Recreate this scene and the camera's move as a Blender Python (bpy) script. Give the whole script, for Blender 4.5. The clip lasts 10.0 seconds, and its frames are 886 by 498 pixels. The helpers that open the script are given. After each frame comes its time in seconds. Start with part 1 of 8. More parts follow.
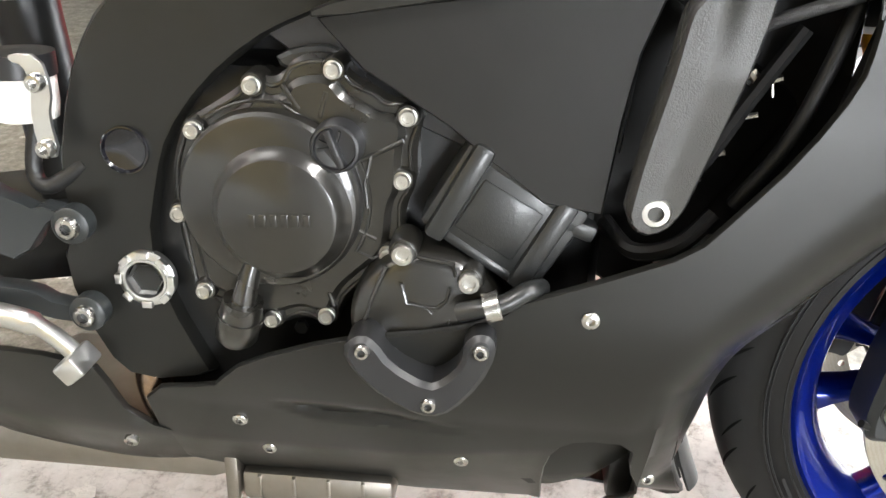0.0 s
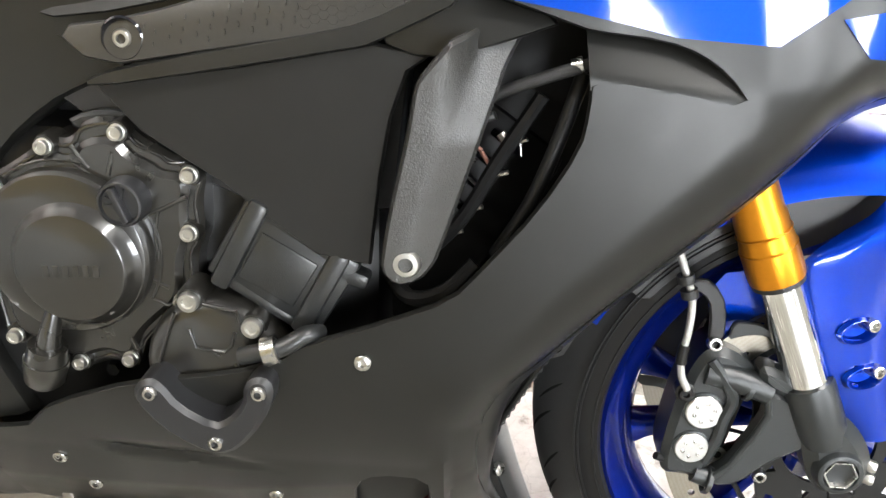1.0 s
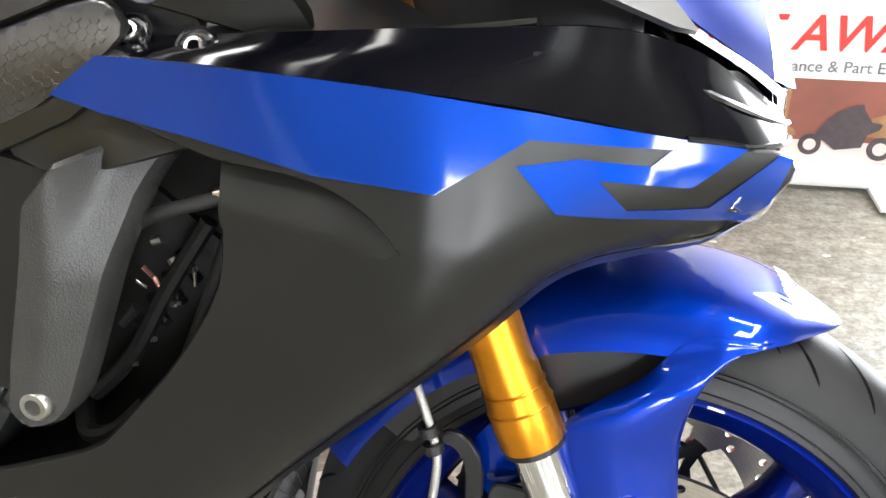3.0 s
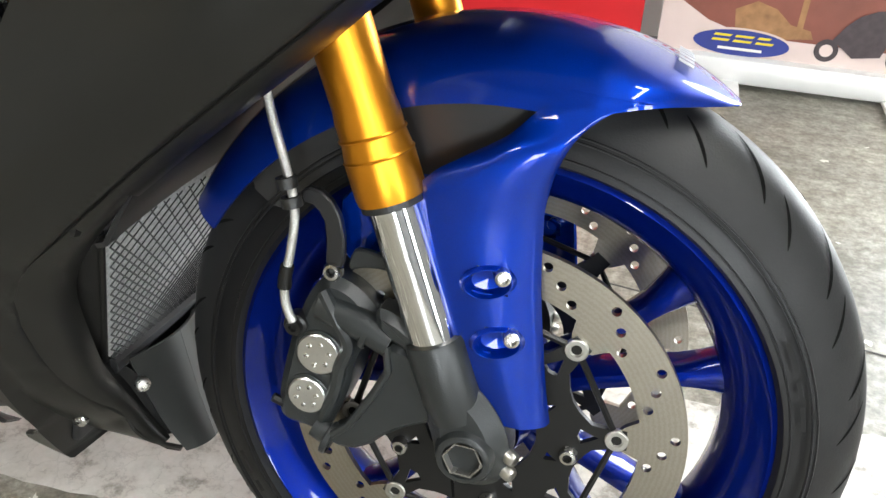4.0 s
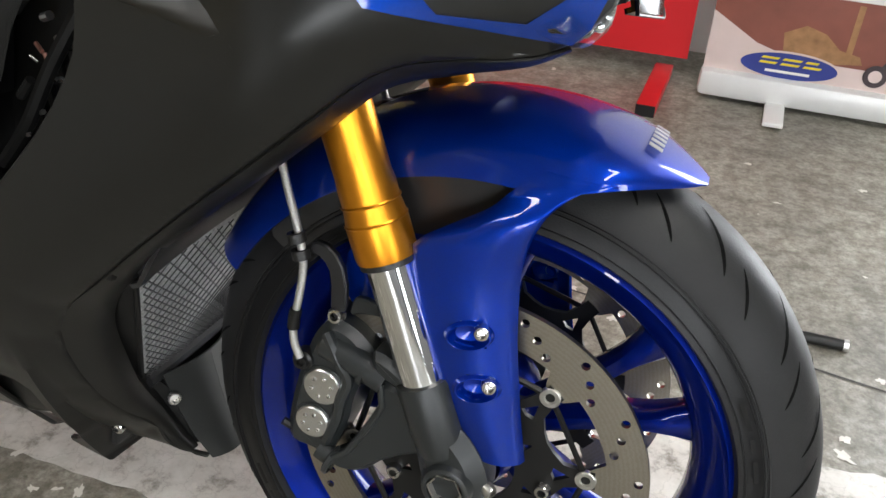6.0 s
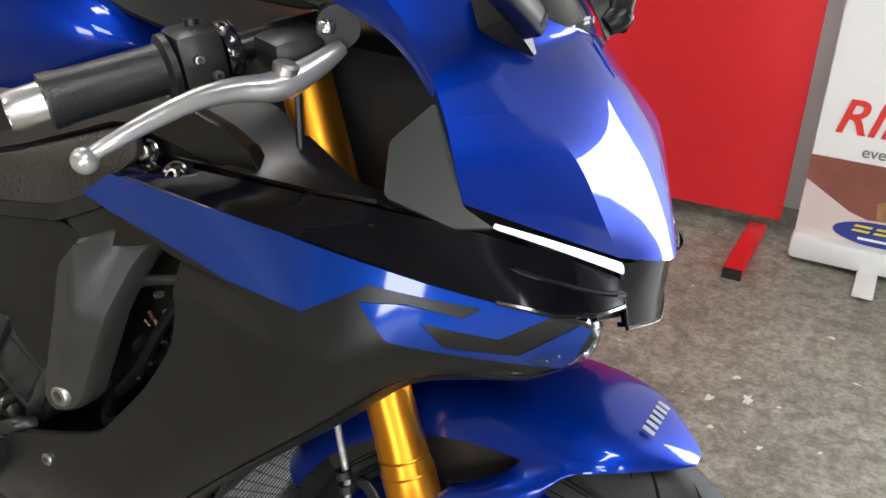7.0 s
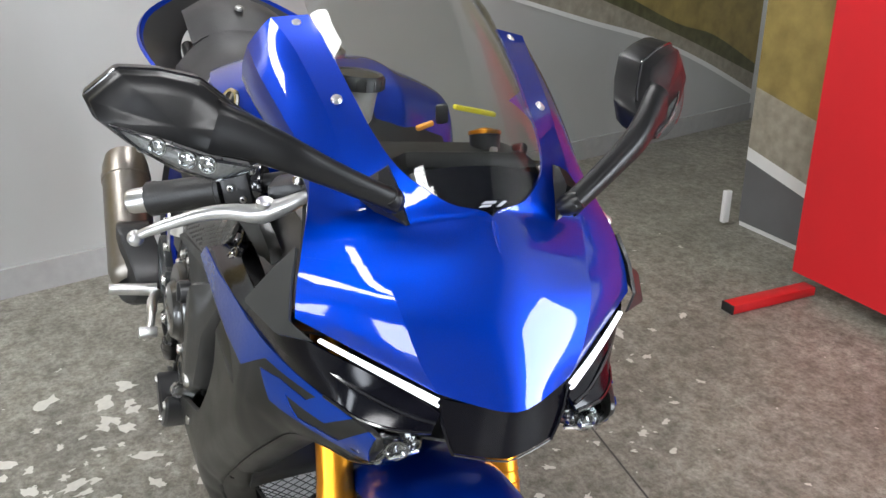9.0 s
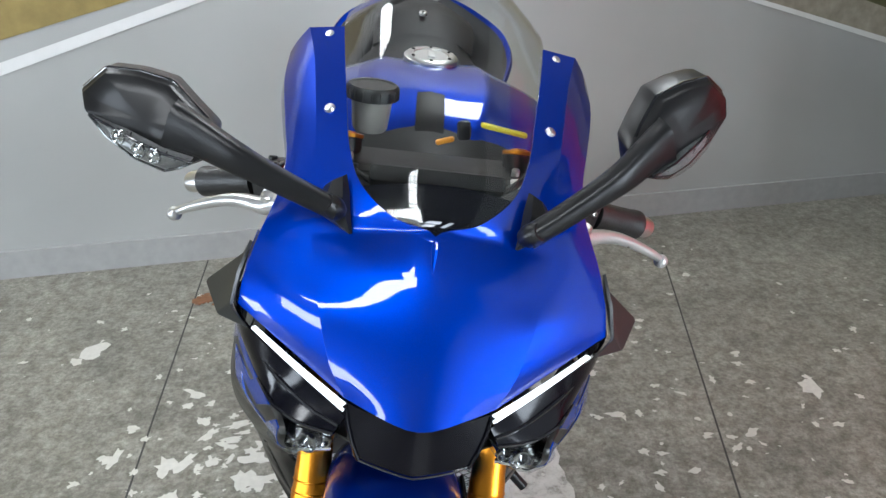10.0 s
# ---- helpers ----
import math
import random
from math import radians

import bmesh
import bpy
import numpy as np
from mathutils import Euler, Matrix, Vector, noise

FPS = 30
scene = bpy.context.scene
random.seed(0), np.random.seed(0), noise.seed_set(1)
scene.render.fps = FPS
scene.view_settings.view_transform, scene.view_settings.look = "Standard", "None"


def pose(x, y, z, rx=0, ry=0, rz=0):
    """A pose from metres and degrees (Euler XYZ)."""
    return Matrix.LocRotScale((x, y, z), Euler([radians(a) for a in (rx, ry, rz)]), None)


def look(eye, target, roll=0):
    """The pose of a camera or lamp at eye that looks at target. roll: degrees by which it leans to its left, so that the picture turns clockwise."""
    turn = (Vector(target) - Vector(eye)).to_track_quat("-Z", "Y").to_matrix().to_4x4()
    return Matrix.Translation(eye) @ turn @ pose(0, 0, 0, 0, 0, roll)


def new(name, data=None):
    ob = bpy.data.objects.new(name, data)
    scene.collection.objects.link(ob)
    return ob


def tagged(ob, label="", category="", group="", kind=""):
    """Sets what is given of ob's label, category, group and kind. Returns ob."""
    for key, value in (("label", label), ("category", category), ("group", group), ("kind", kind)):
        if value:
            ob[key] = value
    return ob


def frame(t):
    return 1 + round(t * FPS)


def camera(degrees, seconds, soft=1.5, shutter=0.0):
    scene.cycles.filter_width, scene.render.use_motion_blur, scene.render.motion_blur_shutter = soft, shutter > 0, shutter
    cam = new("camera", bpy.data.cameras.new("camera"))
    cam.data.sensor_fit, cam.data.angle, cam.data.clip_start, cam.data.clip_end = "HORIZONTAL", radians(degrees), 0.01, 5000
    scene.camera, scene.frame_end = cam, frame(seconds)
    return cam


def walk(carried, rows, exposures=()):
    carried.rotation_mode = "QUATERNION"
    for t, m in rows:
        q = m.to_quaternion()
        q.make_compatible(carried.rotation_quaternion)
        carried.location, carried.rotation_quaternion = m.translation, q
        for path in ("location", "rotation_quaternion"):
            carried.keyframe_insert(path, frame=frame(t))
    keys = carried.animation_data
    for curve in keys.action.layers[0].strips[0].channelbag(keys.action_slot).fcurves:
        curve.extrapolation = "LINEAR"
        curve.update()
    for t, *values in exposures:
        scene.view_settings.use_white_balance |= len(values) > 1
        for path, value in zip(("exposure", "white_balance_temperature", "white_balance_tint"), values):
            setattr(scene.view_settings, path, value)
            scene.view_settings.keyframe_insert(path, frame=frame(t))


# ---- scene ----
cam = camera(54.5, 10.0)
PATH = [
    (0, (-0.495, -0.803, 0.738), (-0.647, 1.028, -0.051), 1.6),
    (0.5, (-0.441, -0.833, 0.753), (-0.508, 1.02, 0.004), 1.9),
    (1, (-0.33, -0.829, 0.777), (-0.451, 1.029, 0.047), 1.7),
    (1.5, (-0.239, -0.811, 0.804), (-0.472, 1.047, 0.103), 2.0),
    (2, (-0.191, -0.781, 0.832), (-0.504, 1.079, 0.167), 2.4),
    (2.2, (-0.172, -0.761, 0.838), (-0.5, 1.098, 0.179), 2.5),
    (3.3, (-0.023, -0.647, 0.818), (-0.33, 1.188, 0.084), 4.4),
    (3.5, (-0.001, -0.642, 0.8), (-0.303, 1.175, 0.021), 5.0),
    (4, (0.07, -0.648, 0.709), (-0.296, 1.129, -0.132), 7.9),
    (4.5, (0.103, -0.651, 0.655), (-0.247, 1.072, -0.298), 10.4),
    (5, (0.115, -0.67, 0.631), (-0.215, 1.005, -0.411), 10.7),
    (5.5, (0.12, -0.679, 0.688), (-0.234, 1.006, -0.331), 10.2),
    (6, (0.125, -0.676, 0.792), (-0.371, 1.05, -0.088), 8.4),
    (6.2, (0.132, -0.683, 0.844), (-0.436, 1.036, -0.005), 8.0),
    (7.3, (0.238, -0.708, 1.032), (-0.686, 0.919, 0.326), 8.1),
    (7.5, (0.278, -0.696, 1.063), (-0.744, 0.866, 0.345), 8.1),
    (8, (0.429, -0.674, 1.127), (-0.794, 0.723, 0.383), 6.7),
    (8.5, (0.608, -0.591, 1.168), (-0.865, 0.532, 0.413), 6.8),
    (9, (0.682, -0.429, 1.196), (-0.963, 0.438, 0.459), 8.2),
    (9.5, (0.739, -0.244, 1.232), (-1.027, 0.274, 0.45), 6.9),
    (10, (0.774, -0.06, 1.267), (-1.038, 0.095, 0.435), 7.6),
]

# the motorcycle leans on its stand: its own axes (x ahead, y to its left, z up) in the room
up = Vector((-0.05, -0.125, 0.99)).normalized()
ahead = (Vector((1, 0, 0)) - up * up.x).normalized()
side = up.cross(ahead)
BIKE = Matrix((ahead, side, up)).to_4x4()
walk(cam, [(t, BIKE @ look(*p)) for t, *p in PATH],
     [(0, 0.74, 6500, 10), (1, 0.65, 6500, 10), (2, 0.67, 6500, 10), (3.5, 0.04, 6500, 9), (4.5, -0.21, 6450, 5), (5, -0.48, 6400, 4), (5.5, -0.66, 6400, 6), (6, -0.62, 6500, 10),
      (7.3, -0.56, 6500, 11), (8, -0.43, 6500, 11), (8.5, -0.34, 6400, 11), (9, -0.28, 6200, 10), (10, -0.39, 5900, 7)])

# ---------------------------------------------------------------- light
world = bpy.data.worlds.new("world")
scene.world = world
world.use_nodes = True
world.node_tree.nodes["Background"].inputs[0].default_value = (0.75, 0.82, 0.9, 1)
world.node_tree.nodes["Background"].inputs[1].default_value = 0.12
scene.view_settings.exposure = 0.0


# ---------------------------------------------------------------- materials
def mat(name, color, rough=0.5, metal=0.0, coat=0.0, noise=0.15, scale=30.0, bump=0.0, bump_scale=400.0, spec=0.5,
        emit=0.0, rough_noise=0.12, coat_rough=0.03, coat_ior=1.5):
    m = bpy.data.materials.new(name)
    m.use_nodes = True
    nt = m.node_tree
    b = nt.nodes["Principled BSDF"]
    b.inputs["Base Color"].default_value = (*color, 1)
    b.inputs["Roughness"].default_value = rough
    b.inputs["Metallic"].default_value = metal
    b.inputs["Coat Weight"].default_value = coat
    b.inputs["Coat Roughness"].default_value = coat_rough
    b.inputs["Coat IOR"].default_value = coat_ior
    b.inputs["Specular IOR Level"].default_value = spec
    co = nt.nodes.new("ShaderNodeTexCoord")
    if noise > 0:
        n = nt.nodes.new("ShaderNodeTexNoise")
        n.inputs["Scale"].default_value = scale
        n.inputs["Detail"].default_value = 6
        nt.links.new(co.outputs["Object"], n.inputs["Vector"])
        mix = nt.nodes.new("ShaderNodeMix")
        mix.data_type = "RGBA"
        mix.inputs[6].default_value = (*[c * (1 - noise) for c in color], 1)
        mix.inputs[7].default_value = (*[min(1, c * (1 + noise)) for c in color], 1)
        nt.links.new(n.outputs["Fac"], mix.inputs[0])
        nt.links.new(mix.outputs[2], b.inputs["Base Color"])
        if rough_noise > 0:
            mr = nt.nodes.new("ShaderNodeMapRange")
            mr.inputs[1].default_value, mr.inputs[2].default_value = 0.3, 0.7
            mr.inputs[3].default_value, mr.inputs[4].default_value = rough * (1 - rough_noise), min(1, rough * (1 + rough_noise))
            n2 = nt.nodes.new("ShaderNodeTexNoise")
            n2.inputs["Scale"].default_value = scale * 0.4
            n2.inputs["Detail"].default_value = 8
            nt.links.new(co.outputs["Object"], n2.inputs["Vector"])
            nt.links.new(n2.outputs["Fac"], mr.inputs[0])
            nt.links.new(mr.outputs[0], b.inputs["Roughness"])
    if bump > 0:
        n3 = nt.nodes.new("ShaderNodeTexNoise")
        n3.inputs["Scale"].default_value = bump_scale
        n3.inputs["Detail"].default_value = 3
        nt.links.new(co.outputs["Object"], n3.inputs["Vector"])
        bp = nt.nodes.new("ShaderNodeBump")
        bp.inputs["Strength"].default_value = bump
        bp.inputs["Distance"].default_value = 0.002
        nt.links.new(n3.outputs["Fac"], bp.inputs["Height"])
        nt.links.new(bp.outputs["Normal"], b.inputs["Normal"])
    if emit > 0:
        b.inputs["Emission Color"].default_value = (*color, 1)
        b.inputs["Emission Strength"].default_value = emit
    return m


def glass(name, color=(1, 1, 1), rough=0.0, amount=1.0):
    """thin clear plastic or glass: mostly see-through with a clear gloss"""
    m = bpy.data.materials.new(name)
    m.use_nodes = True
    nt = m.node_tree
    nt.nodes.remove(nt.nodes["Principled BSDF"])
    tr, gl, mx, lw, pw, ma = (nt.nodes.new(k) for k in ("ShaderNodeBsdfTransparent", "ShaderNodeBsdfGlossy", "ShaderNodeMixShader", "ShaderNodeLayerWeight", "ShaderNodeMath", "ShaderNodeMath"))
    tr.inputs[0].default_value = (*color, 1)
    gl.inputs["Roughness"].default_value = rough
    lw.inputs[0].default_value = 0.5
    pw.operation, ma.operation = "POWER", "MULTIPLY_ADD"
    pw.inputs[1].default_value = 4.5
    ma.inputs[1].default_value, ma.inputs[2].default_value = 0.7, 0.022
    nt.links.new(lw.outputs["Facing"], pw.inputs[0])
    nt.links.new(pw.outputs[0], ma.inputs[0])
    nt.links.new(ma.outputs[0], mx.inputs[0])
    nt.links.new(tr.outputs[0], mx.inputs[1])
    nt.links.new(gl.outputs[0], mx.inputs[2])
    nt.links.new(mx.outputs[0], nt.nodes["Material Output"].inputs[0])
    return m


MATTE = mat("matte_black_paint", (0.0096, 0.0095, 0.0085), 0.32, spec=0.38, noise=0.12, scale=60, bump=0.04, bump_scale=1500)
GREYPANEL = mat("dark_grey_matte_plastic", (0.024, 0.025, 0.024), 0.33, bump=0.06, bump_scale=1200)
GLOSSBLACK = mat("gloss_black_plastic", (0.006, 0.006, 0.008), 0.12, coat=0.6, noise=0.1)
SATINBLACK = mat("satin_black_plastic", (0.002, 0.002, 0.004), 0.13, spec=0.2, noise=0.1)
PLATE = mat("dull_black_cover", (0.0115, 0.0112, 0.0104), 0.43, spec=0.28, noise=0.12, scale=40, bump=0.03, bump_scale=1500)
# Near-black for plastic parts and for the shade inside openings and gaps.
DEEPBLACK = mat("black_plastic_and_shade", (0.004, 0.004, 0.004), 0.5, spec=0.3, noise=0.1)
MIRRORBLACK = mat("matt_black_mirror_plastic", (0.006, 0.006, 0.0064), 0.34, spec=0.28, noise=0.12, bump=0.05, bump_scale=1000)
DARKCHROME = mat("bright_bulb_reflector", (0.42, 0.42, 0.42), 0.16, metal=1.0, noise=0.4, scale=400)
BLACKPLASTIC = mat("black_plastic", (0.014, 0.014, 0.015), 0.38, bump=0.08, bump_scale=900)
BLUE = mat("metallic_blue_paint", (0.0004, 0.026, 0.31), 0.40, metal=0.75, spec=0.0, coat=1.0, noise=0.2, scale=900, rough_noise=0.05, coat_ior=1.42)
BLUEMATTE = mat("blue_graphic_film", (0.0008, 0.036, 0.29), 0.4, metal=0.6, spec=0.0, coat=1.0, noise=0.1, scale=500, coat_rough=0.06, coat_ior=1.5)
# Darker than the body blue: the rim barrel's shade is in the colour.
BLUERIM = mat("shaded_blue_wheel_paint", (0.0008, 0.011, 0.18), 0.4, metal=0.6, spec=0.0, coat=0.8, noise=0.2, scale=600, coat_ior=1.45)
ENGINE = mat("dark_engine_cover_paint", (0.0105, 0.0098, 0.0082), 0.30, coat=0.85, coat_rough=0.09, noise=0.15, bump=0.04, bump_scale=900)
CAST = mat("dark_cast_alloy", (0.017, 0.0178, 0.0178), 0.36, metal=0.2, coat=0.3, coat_rough=0.15, noise=0.2, bump=0.15, bump_scale=900)
CRINKLE = mat("grey_crinkle_paint", (0.034, 0.0335, 0.0315), 0.26, noise=0.2, bump=0.28, bump_scale=800)
HEXGREY = mat("grey_textured_plastic", (0.052, 0.050, 0.046), 0.30, metal=0.5, noise=0.15, bump=0.05)
CALIPER = mat("satin_black_caliper_paint", (0.018, 0.0205, 0.0212), 0.33, noise=0.15, bump=0.14, bump_scale=1000)
GOLD = mat("gold_anodised_tube", (0.76, 0.30, 0.022), 0.34, metal=0.95, noise=0.06, scale=200)
CHROME = mat("polished_chrome", (0.82, 0.82, 0.82), 0.06, metal=1.0, noise=0.02)
STEEL = mat("bright_steel", (0.52, 0.51, 0.49), 0.27, metal=1.0, noise=0.1, scale=150)
ZINC = mat("zinc_plated_bolt", (0.5, 0.49, 0.46), 0.38, metal=1.0, noise=0.15, scale=200)
LAMPBODY = mat("bright_lamp_reflector", (0.30, 0.30, 0.31), 0.2, metal=1.0, noise=0.6, scale=120)
ALU = mat("satin_aluminium", (0.66, 0.66, 0.65), 0.33, metal=1.0, noise=0.1, scale=60)
SILVER = mat("silver_painted_alloy", (0.55, 0.55, 0.54), 0.3, metal=0.7, coat=0.3, noise=0.08)
TITAN = mat("brushed_titanium", (0.30, 0.275, 0.245), 0.38, metal=1.0, noise=0.2, scale=40)
RUBBER = mat("tyre_rubber", (0.0150, 0.0150, 0.0155), 0.56, spec=0.3, noise=0.2, scale=40, bump=0.1, bump_scale=600)
RUBBERWALL = mat("tyre_wall_rubber", (0.0075, 0.0075, 0.0082), 0.42, spec=0.35, noise=0.2, scale=30, bump=0.08, bump_scale=500)
# Near-black for grooves and slits: their shade is put into the colour.
GROOVE_SHADE = mat("groove_shade_black", (0.003, 0.003, 0.003), 0.9, spec=0.1, noise=0.1)
DARKBRAID = mat("black_braided_hose", (0.018, 0.018, 0.018), 0.4, noise=0.8, scale=900, bump=0.6, bump_scale=1300)
HOSE = mat("black_hose_rubber", (0.012, 0.012, 0.012), 0.42, noise=0.3, scale=90, bump=0.25, bump_scale=350)
BRAID = mat("braided_steel", (0.5, 0.5, 0.48), 0.4, metal=0.8, noise=0.5, scale=900, bump=0.4, bump_scale=1500)
LAMPTRAY = mat("dark_grey_lamp_tray", (0.22, 0.22, 0.22), 0.3, metal=0.5, noise=0.4, scale=300)
RESERVOIR = mat("smoky_reservoir_plastic", (0.34, 0.32, 0.30), 0.3, noise=0.2, scale=40)
WHITEPLASTIC = mat("translucent_white_plastic", (0.72, 0.7, 0.66), 0.35, noise=0.05)
WHITELAMP = mat("white_lamp_strip", (0.95, 0.97, 1.0), 0.25, emit=0.9, noise=0)
DARKMETAL = mat("black_oxide_metal", (0.02, 0.02, 0.02), 0.35, metal=0.6)


def ringed_steel():
    """brake steel scored in rings by the pads"""
    m = mat("scored_brake_steel", (0.36, 0.33, 0.28), 0.33, metal=1.0, noise=0.0)
    nt = m.node_tree
    b = nt.nodes["Principled BSDF"]
    co, mp, wv, cr, bp = (nt.nodes.new(k) for k in ("ShaderNodeTexCoord", "ShaderNodeMapping", "ShaderNodeTexWave", "ShaderNodeValToRGB", "ShaderNodeBump"))
    mp.inputs["Location"].default_value = (-0.004, 0, -0.303)
    wv.wave_type, wv.rings_direction = "RINGS", "Y"
    wv.inputs["Scale"].default_value, wv.inputs["Distortion"].default_value = 80, 5.0
    wv.inputs["Detail"].default_value, wv.inputs["Detail Scale"].default_value = 4, 6
    cr.color_ramp.elements[0].color, cr.color_ramp.elements[1].color = (0.335, 0.305, 0.255, 1), (0.375, 0.345, 0.295, 1)
    bp.inputs["Strength"].default_value, bp.inputs["Distance"].default_value = 0.03, 0.001
    nt.links.new(co.outputs["Object"], mp.inputs["Vector"])
    nt.links.new(mp.outputs[0], wv.inputs["Vector"])
    nt.links.new(wv.outputs["Fac"], cr.inputs[0])
    nt.links.new(wv.outputs["Fac"], bp.inputs["Height"])
    nt.links.new(cr.outputs[0], b.inputs["Base Color"])
    nt.links.new(bp.outputs[0], b.inputs["Normal"])
    return m


DISC = ringed_steel()
COPPER = mat("dull_copper_fitting", (0.34, 0.17, 0.13), 0.35, metal=0.8, noise=0.2)
RADIATOR = mat("radiator_fins", (0.8, 0.8, 0.77), 0.42, noise=0.8, scale=330, bump=0.9, bump_scale=300)
MESHWIRE = mat("black_wire", (0.02, 0.02, 0.02), 0.4, metal=0.3)
SEAT = mat("black_seat_vinyl", (0.016, 0.016, 0.017), 0.55, bump=0.2, bump_scale=300)
CLEAR = glass("clear_screen_plastic", (0.86, 0.87, 0.86))
LENS = glass("clear_lens_plastic", (0.9, 0.92, 0.92))
YELLOW = mat("yellow_strap", (0.7, 0.62, 0.03), 0.5)
ORANGE = mat("orange_tag", (0.85, 0.35, 0.03), 0.5)
MIRRORGLASS = mat("mirror_glass", (0.85, 0.86, 0.87), 0.02, metal=1.0, noise=0)
DECALGREY = mat("silver_decal", (0.36, 0.37, 0.41), 0.35, metal=0.4, noise=0.05)
RUST = mat("heat_stained_steel", (0.4, 0.28, 0.2), 0.25, metal=1.0, noise=0.35, scale=25)


# ---------------------------------------------------------------- mesh helpers
def finish(name, bm, material, parent=None, label="", smooth=40):
    bmesh.ops.recalc_face_normals(bm, faces=bm.faces)
    me = bpy.data.meshes.new(name)
    bm.to_mesh(me)
    bm.free()
    me.materials.append(material)
    if smooth:
        me.polygons.foreach_set("use_smooth", [True] * len(me.polygons))
        me.set_sharp_from_angle(angle=radians(smooth))
    ob = new(name, me)
    ob.parent = parent
    if label:
        tagged(ob, label)
    return ob


part = finish


def empty(name, m=None):
    e = new(name)
    if m is not None:
        e.matrix_world = m
    return e


def chaikin(pts, rounds=2, closed=True):
    pts = [Vector(p) for p in pts]
    for _ in range(rounds):
        out = []
        n = len(pts)
        for i in range(n if closed else n - 1):
            a, b = pts[i], pts[(i + 1) % n]
            out += [a * 0.75 + b * 0.25, a * 0.25 + b * 0.75]
        if not closed:
            out = [pts[0]] + out + [pts[-1]]
        pts = out
    return pts


def spline(pts, n=8, closed=False):
    """points of a smooth curve through pts"""
    pts = [Vector(p) for p in pts]
    out = []
    m = len(pts)
    for i in range(m if closed else m - 1):
        if closed:
            p0, p1, p2, p3 = pts[i - 1], pts[i], pts[(i + 1) % m], pts[(i + 2) % m]
        else:
            p0, p1, p2, p3 = pts[max(i - 1, 0)], pts[i], pts[i + 1], pts[min(i + 2, m - 1)]
        for k in range(n):
            t = k / n
            out.append(0.5 * (2 * p1 + (p2 - p0) * t + (2 * p0 - 5 * p1 + 4 * p2 - p3) * t * t + (3 * p1 - p0 - 3 * p2 + p3) * t ** 3))
    if not closed:
        out.append(pts[-1])
    return out


FRONT_EDGE = [(0.0316, 0.6761), (-0.0319, 0.6616), (-0.0613, 0.6552), (-0.0847, 0.6418), (-0.149, 0.577), (-0.247, 0.481), (-0.318, 0.405), (-0.336, 0.365), (-0.337, 0.296), (-0.322, 0.2)]


def seg_gap(x, z, p, q):
    """distance from a point to a segment on the side view"""
    dx, dz = q[0] - p[0], q[1] - p[1]
    t = max(0.0, min(1.0, ((x - p[0]) * dx + (z - p[1]) * dz) / (dx * dx + dz * dz)))
    return math.hypot(x - p[0] - t * dx, z - p[1] - t * dz)


def fair_depth(x, z):
    """half width of the side fairing, which rolls under towards its lower front edge"""
    a, b = max(0.0, x + 0.15), max(0.0, 0.44 - z)
    d = 0.226 - 0.002 * min(1.0, a / 0.02) - 3.19 * a * a + 6.5 * a ** 3 - 2.15 * b * b
    d -= 0.12 * max(0.0, z - 0.667) * max(0.0, min(1.0, (x + 0.26) / 0.12))
    near = min(seg_gap(x, z, p, q) for p, q in zip(FRONT_EDGE, FRONT_EDGE[1:]))
    return max(d - 0.024 * max(0.0, 1 - near / 0.05) ** 2.2, 0.03)


def offset_loop(pts, d):
    """a closed loop in (x, z) moved inwards by d"""
    n = len(pts)
    area = sum(pts[i].x * pts[(i + 1) % n].z - pts[(i + 1) % n].x * pts[i].z for i in range(n))
    turn = 1 if area > 0 else -1
    out = []
    for i in range(n):
        e0, e1 = (pts[i] - pts[i - 1]), (pts[(i + 1) % n] - pts[i])
        n0 = Vector((-e0.z, 0, e0.x)).normalized() * turn
        n1 = Vector((-e1.z, 0, e1.x)).normalized() * turn
        m = n0 + n1
        k = d / max(0.45, 0.5 * m.dot(m)) if m.length > 1e-4 else d
        out.append(pts[i] + m * k)
    return out


